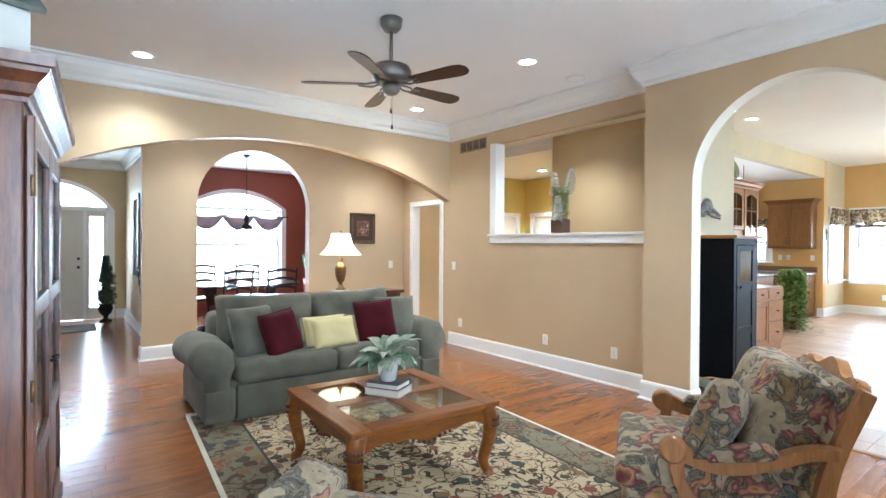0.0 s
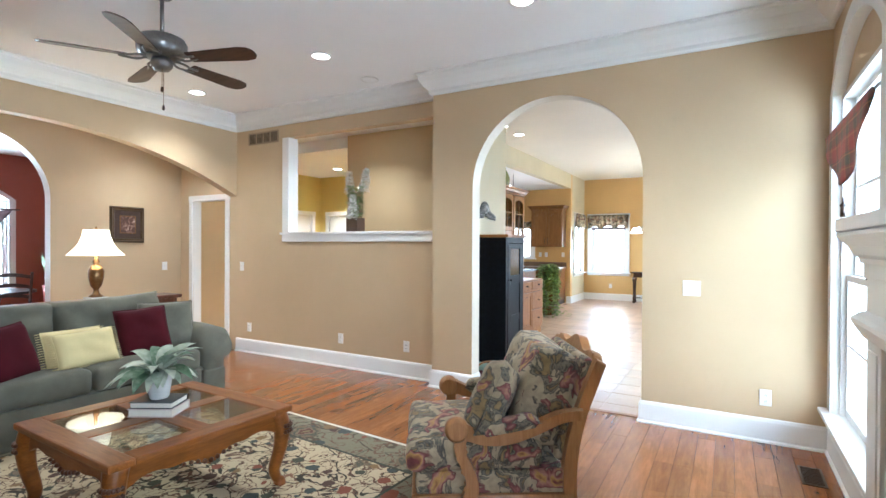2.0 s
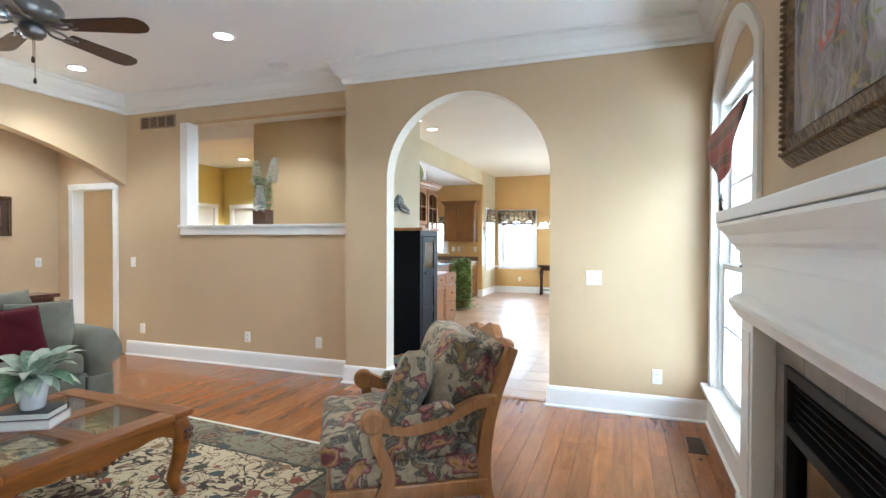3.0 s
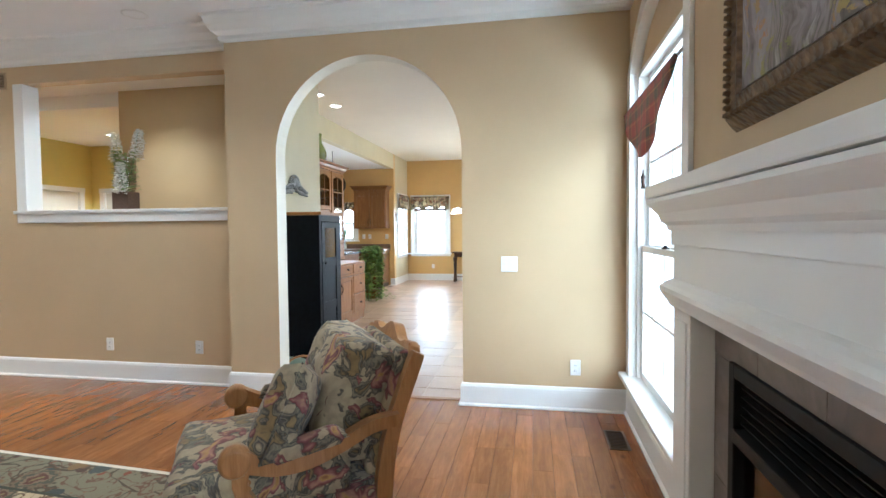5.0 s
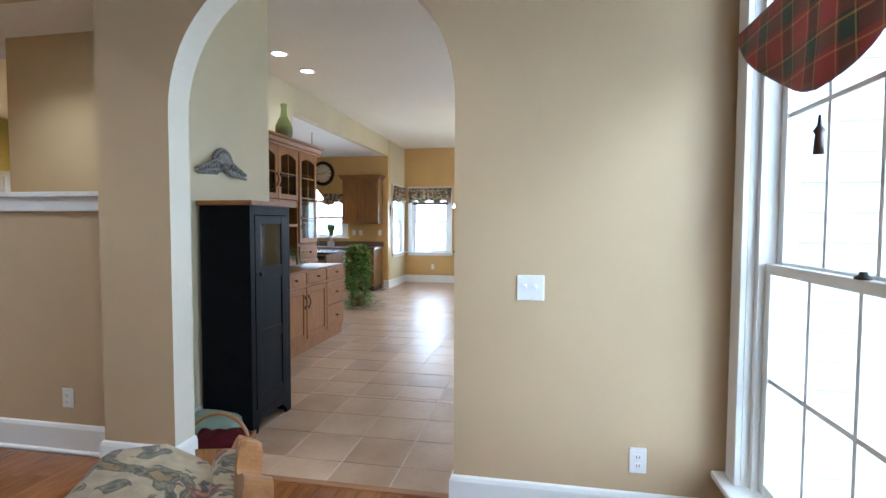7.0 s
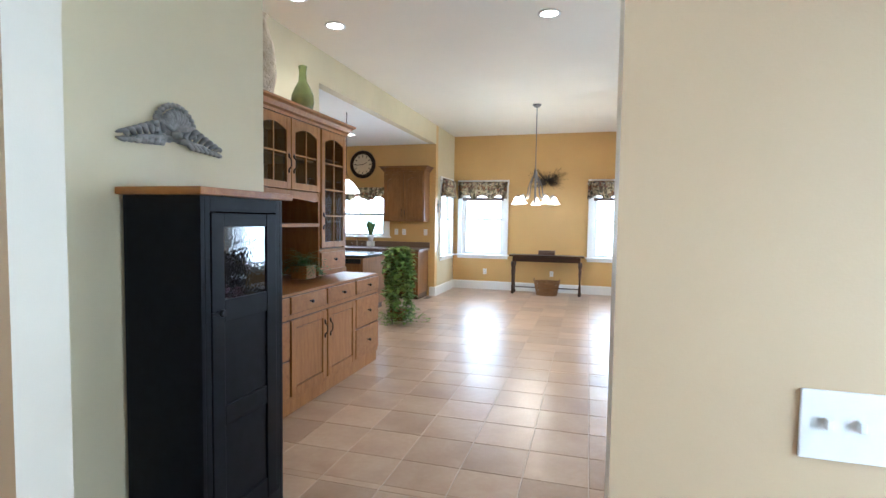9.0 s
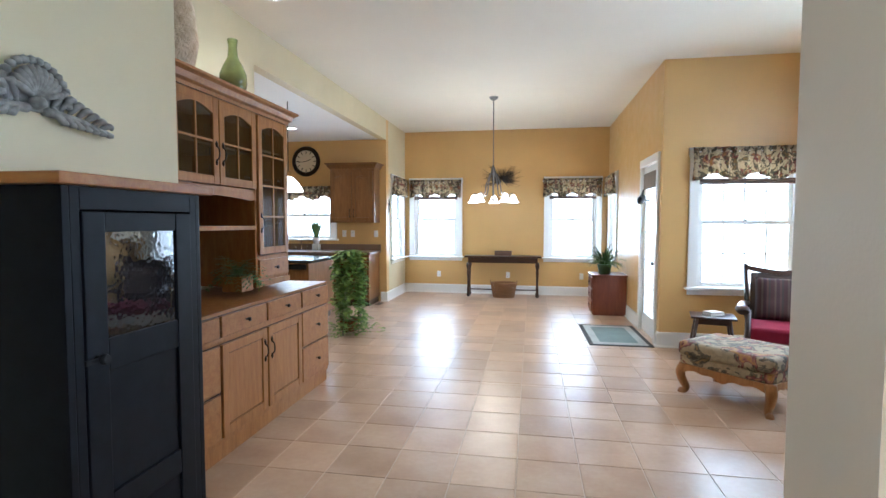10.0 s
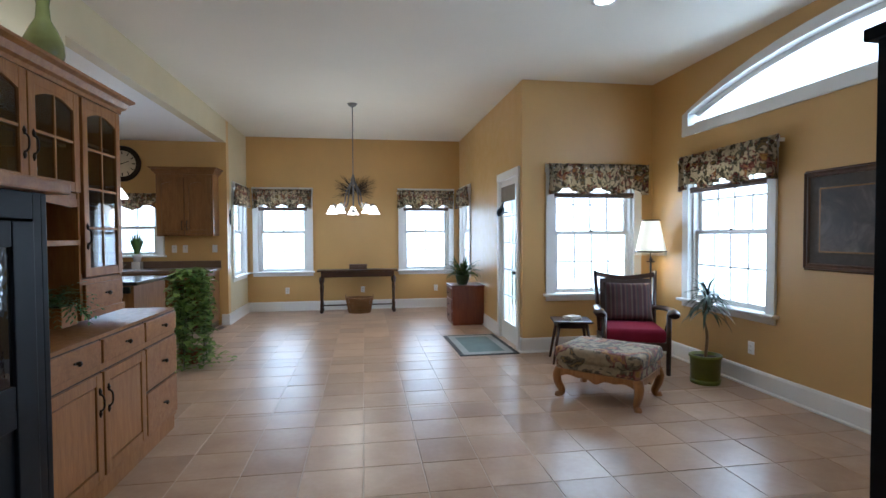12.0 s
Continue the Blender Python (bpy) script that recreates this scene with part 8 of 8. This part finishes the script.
pp = thing("potted_palm", pose(1.92, 8.36, -0.006), "slender dracaena in a round lime green pot", "plant")
LIME = plain("lime green glazed pot", (0.145, 0.17, 0.02), 0.3, 0, 0.08, 9, 0.02)
part("pot", lathe([(0.118, 0), (0.125, 0.01), (0.135, 0.245), (0.145, 0.25), (0.145, 0.275), (0.130, 0.275), (0.125, 0.24)], 30), LIME, pp)
part("saucer", lathe([(0.125, 0.0), (0.130, 0.005), (0.135, 0.045), (0.126, 0.045)], 28), LIME, pp)
part("soil", lathe([(0.126, 0.235), (0.11, 0.25)], 20), SOIL, pp)
part("stem", tube(smoothed([(0, 0, 0.24), (0.01, -0.01, 0.45), (0.0, 0.02, 0.62), (0.02, 0.0, 0.80)], 4), [0.014] * 6 + [0.010] * 7, 8), plain("tan cane stem", (0.20, 0.13, 0.07), 0.8), pp)
lf = bmesh.new()
rnd = random.Random(44)
for k in range(80):
    a, e = rnd.uniform(0, 6.28), rnd.uniform(-0.2, 1.3)
    blade(lf, (0.02, 0.0, rnd.uniform(0.66, 0.86)), (math.cos(a) * math.cos(e), math.sin(a) * math.cos(e), math.sin(e)), rnd.uniform(0.22, 0.34), 0.024, rnd.uniform(1.2, 2.2), 6, 0.4)
tube([(0.02, 0, 0.84), (0.05, 0.01, 1.02), (0.06, 0.0, 1.18)], [0.004, 0.003, 0.001], 5, lf)
part("leaves", lf, leafy("grey green palm leaves", (0.03, 0.06, 0.035), (0.11, 0.16, 0.10)), pp)

ART3 = painting("misty brown landscape", [(0.30, (0.02, 0.013, 0.009)), (0.5, (0.05, 0.032, 0.022)), (0.65, (0.11, 0.085, 0.06)), (0.8, (0.24, 0.2, 0.15))], 3)
GREYMAT = plain("grey brown mount", (0.075, 0.062, 0.05), 0.8)
picture("framed_picture", pose(XR, 7.16, 1.518, 0, 0, -90), 0.92, 0.795, 0.06, wood("brown frame wood", (0.05, 0.025, 0.014, 1), (0.12, 0.06, 0.035, 1), 0.35), ART3, "misty landscape print in a wide grey mount", 0.10, GREYMAT)

# ---- ivy stand at the kitchen's edge ----
iv = thing("ivy_stand", pose(-3.17, 9.88, -0.006), "trailing ivy tumbling down a wire plant stand", "plant")
wire = plain("pale wire", (0.45, 0.43, 0.38), 0.5, 0.3)
for k in range(3):
    a = k * 2.09 + 0.4
    part("stand_leg", tube([(0.18 * math.cos(a), 0.18 * math.sin(a), 0), (0.10 * math.cos(a), 0.10 * math.sin(a), 0.45), (0.14 * math.cos(a), 0.14 * math.sin(a), 0.82)], 0.008, 6), wire, iv)
part("hoop", tube([(0.14 * math.cos(a), 0.14 * math.sin(a), 0.80) for a in [2 * math.pi * i / 24 for i in range(25)]], 0.008, 6), wire, iv)
part("pot", lathe([(0.10, 0.78), (0.13, 0.92), (0.14, 0.95), (0.12, 0.95)], 18), plain("terracotta", (0.30, 0.12, 0.06), 0.8), iv)
part("lower_pot", lathe([(0.10, 0.04), (0.13, 0.20), (0.11, 0.20)], 18), plain("terracotta low", (0.30, 0.12, 0.06), 0.8), iv)
lf, vn = bmesh.new(), bmesh.new()
rnd = random.Random(51)
for k in range(34):
    a = rnd.uniform(0, 6.28)
    r0 = rnd.uniform(0.04, 0.13)
    L = rnd.uniform(0.20, 0.95)
    p = Vector((r0 * math.cos(a), r0 * math.sin(a), 0.96 + rnd.uniform(-0.02, 0.12)))
    d = Vector((math.cos(a) * 0.8, math.sin(a) * 0.8, 0.5))
    path_ = [p.copy()]
    while p.z > 0.98 - L and p.z > 0.03 and len(path_) < 40:
        d = (d * 0.6 + Vector((0.07 * math.cos(a), 0.07 * math.sin(a), -0.85)) * 0.4 + Vector((rnd.uniform(-0.3, 0.3), rnd.uniform(-0.3, 0.3), 0)) * 0.5)
        p = p + d.normalized() * 0.05
        if math.hypot(p.x, p.y) > 0.20:
            p.x, p.y = p.x * 0.9, p.y * 0.9
        path_.append(p.copy())
        for _ in range(2):
            b = rnd.uniform(0, 6.28)
            blade(lf, p, (math.cos(b), math.sin(b), rnd.uniform(-0.2, 0.5)), rnd.uniform(0.065, 0.115), rnd.uniform(0.05, 0.08), 0.9, 3, 0.3)
    if len(path_) > 1:
        tube(path_, 0.0025, 4, vn)
for k in range(160):
    a, r = rnd.uniform(0, 6.28), rnd.uniform(0.05, 0.36)
    blade(lf, (r * math.cos(a) + 0.06, r * math.sin(a), rnd.uniform(0.02, 0.28 * (1 - r / 0.4) + 0.05)), (math.cos(a), math.sin(a), 0.4), 0.07, 0.045, 1.0, 3)
part("leaves", lf, IVY, iv)
part("vines", vn, LEAF, iv)

# ---- kitchen beyond ----
def wall_cabinet(name, m, w, h, d, label):
    t = thing(name, m, label, "cabinet", "kitchen cabinets")
    part("body", boxes(((-w / 2, -d, 0), (w / 2, -0.003, h)), bevel=0.003), KITWOOD, t)
    for a in (-1, 1):
        x0, x1 = (0.006, w / 2 - 0.02) if a > 0 else (-w / 2 + 0.02, -0.006)
        dr = raised_door(None, x0, x1, 0.03, h - 0.05, -d, KITWOOD, t, arch=True)
        part("panel", box(bmesh.new(), (x0 + 0.06, -d - 0.012, 0.09), (x1 - 0.06, -d - 0.001, h - 0.15), 0.010), KITWOOD, dr)
        pull(dr, x0 + 0.03 if a > 0 else x1 - 0.03, -d - 0.022, 0.16)
    part("cornice", sweep(HCROWN, [(-w / 2, -0.003, h), (-w / 2, -d, h), (w / 2, -d, h), (w / 2, -0.003, h)]), KITWOOD, t)
    return t


wall_cabinet("wall_cabinet", pose(-3.95, YP, 1.42), 0.80, 0.93, 0.33, "golden maple wall cabinet with arched panel doors")
kb = thing("kitchen_base_cabinet", pose(-5.0, YP, 0), "golden maple base cabinets along the kitchen wall", "cabinet")
part("body", boxes(((-1.9, -0.60, 0.1), (1.44, -0.003, 0.88)), bevel=0.004), KITWOOD, kb)
part("toe_board", boxes(((-1.9, -0.54, 0), (1.42, -0.003, 0.1))), DARKWOOD, kb)
for k in range(6):
    x0 = -1.88 + k * 0.55
    d = raised_door(None, x0, x0 + 0.53, 0.13, 0.85, -0.60, KITWOOD, kb)
    part("panel", box(bmesh.new(), (x0 + 0.06, -0.612, 0.19), (x0 + 0.47, -0.601, 0.79), 0.010), KITWOOD, d)
kc = thing("kitchen_counter", pose(-5.0, YP, 0.88), "brown laminate kitchen counter with backsplash", "countertop")
KCOUNT = plain("brown speckled laminate", (0.16, 0.10, 0.07), 0.3, 0, 0.2, 80, 0.02)
part("slab", boxes(((-1.9, -0.64, 0.0), (1.47, -0.003, 0.04)), bevel=0.006), KCOUNT, kc)
part("backsplash", boxes(((-1.9, -0.022, 0.04), (1.47, -0.003, 0.15)), bevel=0.003), KCOUNT, kc)
fa = thing("faucet", pose(-5.0, YP - 0.13, 0.92), "chrome arched kitchen faucet behind the sink", "faucet")
CHROME = plain("chrome", (0.6, 0.6, 0.6), 0.1, 1.0, 0.02, 20, 0)
part("spout", tube(smoothed([(0, 0, 0), (0, 0, 0.14), (0, -0.05, 0.20), (0, -0.13, 0.17)], 5), 0.010, 8), CHROME, fa)
for a in (-1, 1):
    part("handle", tube([(a * 0.10, 0, 0), (a * 0.10, 0, 0.05), (a * 0.13, 0, 0.07)], 0.009, 8), CHROME, fa)
sk = thing("potted_plant", pose(-4.72, YP - 0.10, 1.03), "upright plant in a white pot on the kitchen sill", "plant")
part("pot", lathe([(0.05, 0), (0.07, 0.12), (0.06, 0.12)], 16), CERAMIC, sk)
lf = bmesh.new()
for k in range(26):
    a = k * 2.4
    blade(lf, (0.03 * math.cos(a), 0.03 * math.sin(a), 0.11), (0.3 * math.cos(a), 0.3 * math.sin(a), 1), 0.25 + 0.2 * (k % 4) / 4, 0.03, 0.3, 4)
part("leaves", lf, LEAF, sk)
part("stand", boxes(((-0.06, -0.06, -0.11), (0.06, 0.06, 0.0)), bevel=0.004), CERAMIC, sk)
isl = thing("kitchen_island", pose(-4.3, 10.6, 0), "dark-topped kitchen island beside the ivy", "island")
part("body", boxes(((-0.55, -0.45, 0.1), (0.45, 0.45, 0.87)), bevel=0.004), KITWOOD, isl)
part("toe_board", boxes(((-0.50, -0.40, 0), (0.40, 0.40, 0.1))), DARKWOOD, isl)
part("top", boxes(((-0.60, -0.50, 0.87), (0.50, 0.50, 0.91)), bevel=0.006), plain("near black stone top", (0.02, 0.02, 0.022), 0.15, 0, 0.2, 60, 0), isl)
part("pull_shelf", boxes(((-0.5, -0.48, 0.78), (0.42, -0.45, 0.85)), bevel=0.004), BLACKMETAL, isl)
clk = thing("wall_clock", pose(-4.94, YP, 2.535) @ Matrix.Diagonal((1.17, 1, 1.17, 1)), "round dark-rimmed wall clock with aged face", "clock")
part("rim", lathe([(0.17, 0.0), (0.225, 0.0), (0.235, 0.02), (0.215, 0.045), (0.19, 0.03), (0.17, 0.025)], 40, m=Matrix.Rotation(radians(90), 4, "X"), close=False), BRONZE, clk)
part("face", prism([(0.186 * math.cos(2 * math.pi * i / 40), 0.186 * math.sin(2 * math.pi * i / 40)) for i in range(40)], 0.012, m=Matrix.Translation((0, -0.008, 0))), painted("aged clock face", (0.66, 0.57, 0.40), 0.6, 0.15), clk)
for k in range(12):
    a = k * math.pi / 6
    part("hour_mark", box(bmesh.new(), (-0.006, -0.017, 0.12), (0.006, -0.0145, 0.16), m=Matrix.Rotation(a, 4, "Y")), BLACKMETAL, clk)
for a, L in ((1.2, 0.09), (4.6, 0.13)):
    part("pointer", box(bmesh.new(), (-0.004, -0.020, -0.02), (0.004, -0.0175, L), m=Matrix.Rotation(a, 4, "Y")), BLACKMETAL, clk)
kp = thing("pendant_light", pose(-3.82, 9.55, -0.075), "lit white glass pendant over the island", "pendant lamp")
part("rod", tube([(0, 0, DC + 0.073), (0, 0, 2.12)], 0.006, 6), BRONZE, kp)
part("ring", tube([(0.03 * math.cos(a), 0, 2.10 + 0.03 * math.sin(a)) for a in [2 * math.pi * i / 16 for i in range(17)]], 0.004, 6), BRASS, kp)
part("shade", lathe([(0.03, 2.06), (0.07, 2.04), (0.13, 1.97), (0.17, 1.90), (0.175, 1.88)], 28, close=False), OPAL, kp, "lit opal glass shade")
for x in (-4.42, -4.22, -4.06, -3.62):
    cover_plate("wall_outlet", pose(x, YP, 1.22), 0.075 if x != -4.42 else 0.12, 0.118, "outlet" if x < -4 else "switch", "white wall plate above the kitchen counter")
cr = thing("wall_cross", pose(XN, 12.62, 1.72, 0, 0, 90), "small dark decorative cross on the wall", "wall decoration")
part("upright", boxes(((-0.014, -0.015, -0.12), (0.014, -0.001, 0.12)), bevel=0.004), BLACKMETAL, cr)
part("arm", boxes(((-0.06, -0.014, 0.02), (0.06, -0.002, 0.05)), bevel=0.004), BLACKMETAL, cr)
for x, y, w in ((-2.97, 6.97, 16), (-2.95, 7.60, 16), (-1.0, 7.80, 28), (0.59, 7.78, 28)):
    downlight(x, y, KC, w)
downlight(-4.6, 11.2, DC, 25)
downlight(-5.4, 9.6, DC, 25)
k2 = thing("floor_register", pose(-3.48, 12.2, -0.006), "small metal floor register on the tiles", "vent")
part("frame", boxes(((-0.05, -0.13, 0), (0.05, 0.13, 0.006)), bevel=0.002), REGISTER, k2)
# shrub outside the far bay window
sb = thing("shrub", pose(-2.35, 15.05, -0.45), "leafy green shrub outside the bay window", "shrub")
lf = bmesh.new()
rnd = random.Random(61)
for k in range(700):
    a, e = rnd.uniform(0, 6.28), rnd.uniform(-0.2, 1.5)
    r = 0.5 * rnd.uniform(0.6, 1.05) * (0.8 + 0.25 * noise.noise(Vector((3 * math.cos(a), 3 * math.sin(a), 3 * e))))
    blade(lf, (r * math.cos(a) * math.cos(e), r * math.sin(a) * math.cos(e), 0.75 + r * math.sin(e)), (math.cos(a), math.sin(a), 0.5), 0.07, 0.035, 0.6, 2)
part("leaves", lf, LEAF, sb)
part("trunk", lathe([(0.05, 0), (0.03, 0.8)], 8), DARKWOOD, sb)


# ---- floor boards and tiles, laid piece by piece ----
def board_mat(name, source):
    m = Mat(name)
    rnd_ = m.node("ShaderNodeObjectInfo").outputs["Random"] if source == "object" else m.node("ShaderNodeNewGeometry").outputs["Random Per Island"]
    shift = m.node("ShaderNodeCombineXYZ", {0: m.math("MULTIPLY", rnd_, 37.0), 1: m.math("MULTIPLY", rnd_, 91.0), 2: 0.0}).outputs[0]
    pos = m.node("ShaderNodeNewGeometry").outputs["Position"]
    v = m.node("ShaderNodeVectorMath", {0: pos, 1: shift}, operation="ADD").outputs[0]
    g = m.node("ShaderNodeMapping", {"Vector": v, "Scale": (1, 0.09, 1)}).outputs[0]
    a, b = m.noise(g, 26, 6, 0.62, 0.9), m.noise(g, 140, 3)
    f = m.math("ADD", m.math("MULTIPLY", a, 0.75), m.math("MULTIPLY", b, 0.25))
    col = m.ramp(f, [(0.28, (0.165, 0.054, 0.014)), (0.5, (0.245, 0.086, 0.023)), (0.72, (0.33, 0.132, 0.042))])
    cloud = m.noise(m.node("ShaderNodeMapping", {"Vector": v, "Scale": (1, 0.45, 1)}).outputs[0], 7, 4, 0.6, 0.4)
    col = m.mix(1.0, col, m.ramp(cloud, [(0.30, (0.86, 0.84, 0.82)), (0.5, (1, 1, 1)), (0.70, (1.10, 1.12, 1.14))]), "MULTIPLY")
    knot = m.node("ShaderNodeTexVoronoi", {"Vector": m.node("ShaderNodeMapping", {"Vector": v, "Scale": (1, 0.6, 1)}).outputs[0], "Scale": 2.6}).outputs[0]
    col = m.mix(m.ramp(knot, [(0.015, (0.6, 0.6, 0.6)), (0.06, (0, 0, 0))]), col, (0.055, 0.020, 0.008, 1))
    col = m.mix(1.0, col, m.ramp(rnd_, [(0, (0.80, 0.78, 0.76)), (0.5, (1, 1, 1)), (1, (1.16, 1.17, 1.18))]), "MULTIPLY")
    m.set(Base_Color=col, Roughness=m.ramp(m.noise(v, 3, 4), [(0.3, (0.20,) * 3), (0.7, (0.27,) * 3)]), Specular_IOR_Level=0.42, Coat_Weight=0.25, Coat_Roughness=0.1)
    m.bump(b, 0.04, 0.002)
    return m.m


def tile_mat(name, source):
    m = Mat(name)
    rnd_ = m.node("ShaderNodeObjectInfo").outputs["Random"] if source == "object" else m.node("ShaderNodeNewGeometry").outputs["Random Per Island"]
    shift = m.node("ShaderNodeCombineXYZ", {0: m.math("MULTIPLY", rnd_, 53.0), 1: m.math("MULTIPLY", rnd_, 17.0), 2: 0.0}).outputs[0]
    pos = m.node("ShaderNodeNewGeometry").outputs["Position"]
    v = m.node("ShaderNodeVectorMath", {0: pos, 1: shift}, operation="ADD").outputs[0]
    a, b = m.noise(v, 3.0, 4, 0.5, 0.2), m.noise(v, 30, 4)
    f = m.math("ADD", m.math("MULTIPLY", a, 0.8), m.math("MULTIPLY", b, 0.2))
    col = m.ramp(f, [(0.28, (0.38, 0.24, 0.145)), (0.5, (0.465, 0.315, 0.205)), (0.72, (0.55, 0.405, 0.29))])
    col = m.mix(1.0, col, m.ramp(rnd_, [(0, (0.84, 0.81, 0.78)), (1, (1.12, 1.12, 1.13))]), "MULTIPLY")
    m.set(Base_Color=col, Roughness=m.ramp(a, [(0.3, (0.29,) * 3), (0.7, (0.36,) * 3)]))
    m.bump(a, 0.02, 0.004)
    return m.m


def piece_data(w, l, h, bevel, material):
    me = bpy.data.meshes.new("piece")
    bm = box(bmesh.new(), (-w / 2, -l / 2, -h), (w / 2, l / 2, 0))
    es = [e for e in bm.edges if all(v.co.z > -h / 2 for v in e.verts)]
    bmesh.ops.bevel(bm, geom=es, offset=bevel, segments=1, affect="EDGES")
    bm.to_mesh(me)
    bm.free()
    me.materials.append(material)
    return me


def joined(name, placed, material, parent):
    """Many pieces in one mesh: (mesh, x, y, z) each."""
    verts, faces = [], []
    for me, x, y, z in placed:
        n = len(verts)
        verts += [(v.co.x + x, v.co.y + y, v.co.z + z) for v in me.vertices]
        faces += [tuple(i + n for i in p.vertices) for p in me.polygons]
    me = bpy.data.meshes.new(name)
    me.from_pydata(verts, [], faces)
    me.materials.append(material)
    ob = new(name, me)
    ob.parent = parent
    return tagged(ob, kind="stuff")


BOARD, BOARDS = board_mat("red oak board", "object"), board_mat("red oak boards", "island")
TILE, TILES = tile_mat("tan stone-look tile", "object"), tile_mat("tan stone-look tiles", "island")
floor_ob, tiled_ob = bpy.data.objects["floor"], bpy.data.objects["floor_tiled"]
rnd = random.Random(77)
BW = 0.115
LENGTHS = [0.45, 0.62, 0.80, 1.0, 1.2, 1.45]
near_data = {l: piece_data(BW - 0.0007, l - 0.0007, 0.0115, 0.0005, BOARD) for l in LENGTHS}
cut_cache = {}
far, count = [], 0
for x_lo, x_hi, y_lo, y_hi in ((-6.17, XW, -0.95, 4.36), (-7.0, -6.17, -2.2, 4.5), (-11.4, -7.0, -2.2, 0.88), (-10.9, -7.0, 1.0, 4.62), (-7.55, -2.6, 4.505, 5.55), (-7.55, -4.2, 5.55, 7.9)):
    n = int(round((x_hi - x_lo) / BW))
    for i in range(n):
        x = x_lo + (i + 0.5) * (x_hi - x_lo) / n
        y = y_lo - rnd.choice(LENGTHS) * rnd.random()
        while y < y_hi - 0.02:
            l = rnd.choice(LENGTHS)
            a, b = max(y, y_lo), min(y + l, y_hi)
            y += l
            if b - a < 0.03:
                continue
            if abs(b - a - l) < 1e-6:
                me = near_data[l]
            else:
                key = round(b - a, 2)
                if key not in cut_cache:
                    cut_cache[key] = piece_data(BW - 0.0007, key - 0.0007, 0.0115, 0.0005, BOARD)
                me = cut_cache[key]
            c = (a + b) / 2
            if x > -2.4 and x_hi == XW and c > 0.6 and count < 300:
                ob = new("board", me)
                ob.parent = floor_ob
                ob.location = (x, c, 0)
                count += 1
            else:
                far.append((me, x, c, 0))
joined("floor_boards", far, BOARDS, floor_ob)

P, G = 0.36, 0.005
full = piece_data(P - G, P - G, 0.0070, 0.0022, TILE)
tile_cache, far, count = {}, [], 0
rects = ((-2.40, XR, YA + 0.125, 5.74), (-3.42, XR, 5.74, 8.14), (-6.98, XR, 8.14, YS), (-6.98, XE, YS, YP), (XN, XE, YP, YF))
for j in range(-9, 20):
    for i in range(-17, 12):
        cx0, cy0 = -1.30 + i * P, 7.12 + j * P
        for x_lo, x_hi, y_lo, y_hi in rects:
            a, b = max(cx0 + G / 2, x_lo), min(cx0 + P - G / 2, x_hi)
            c, d = max(cy0 + G / 2, y_lo), min(cy0 + P - G / 2, y_hi)
            if b - a < 0.012 or d - c < 0.012:
                continue
            key = (round(b - a, 3), round(d - c, 3))
            if key == (round(P - G, 3),) * 2:
                me = full
            else:
                if key not in tile_cache:
                    tile_cache[key] = piece_data(b - a, d - c, 0.0070, 0.0022, TILE)
                me = tile_cache[key]
            z = -0.0005 - 0.0012 * rnd.random()
            if cy0 < 11.2 and (a + b) / 2 > -2.9 and count < 300:
                ob = new("tile", me)
                ob.parent = tiled_ob
                ob.location = ((a + b) / 2, (c + d) / 2, z)
                count += 1
            else:
                far.append((me, (a + b) / 2, (c + d) / 2, z))
joined("floor_tiles", far, TILES, tiled_ob)
OAKSTRIP = wood("oak threshold", (0.20, 0.08, 0.03, 1), (0.36, 0.17, 0.07, 1), 0.3, "X")
tagged(part("threshold", boxes(((-2.12, 4.315, -0.012), (-0.573, 4.365, 0.006)), bevel=0.003), OAKSTRIP, None), kind="structure")
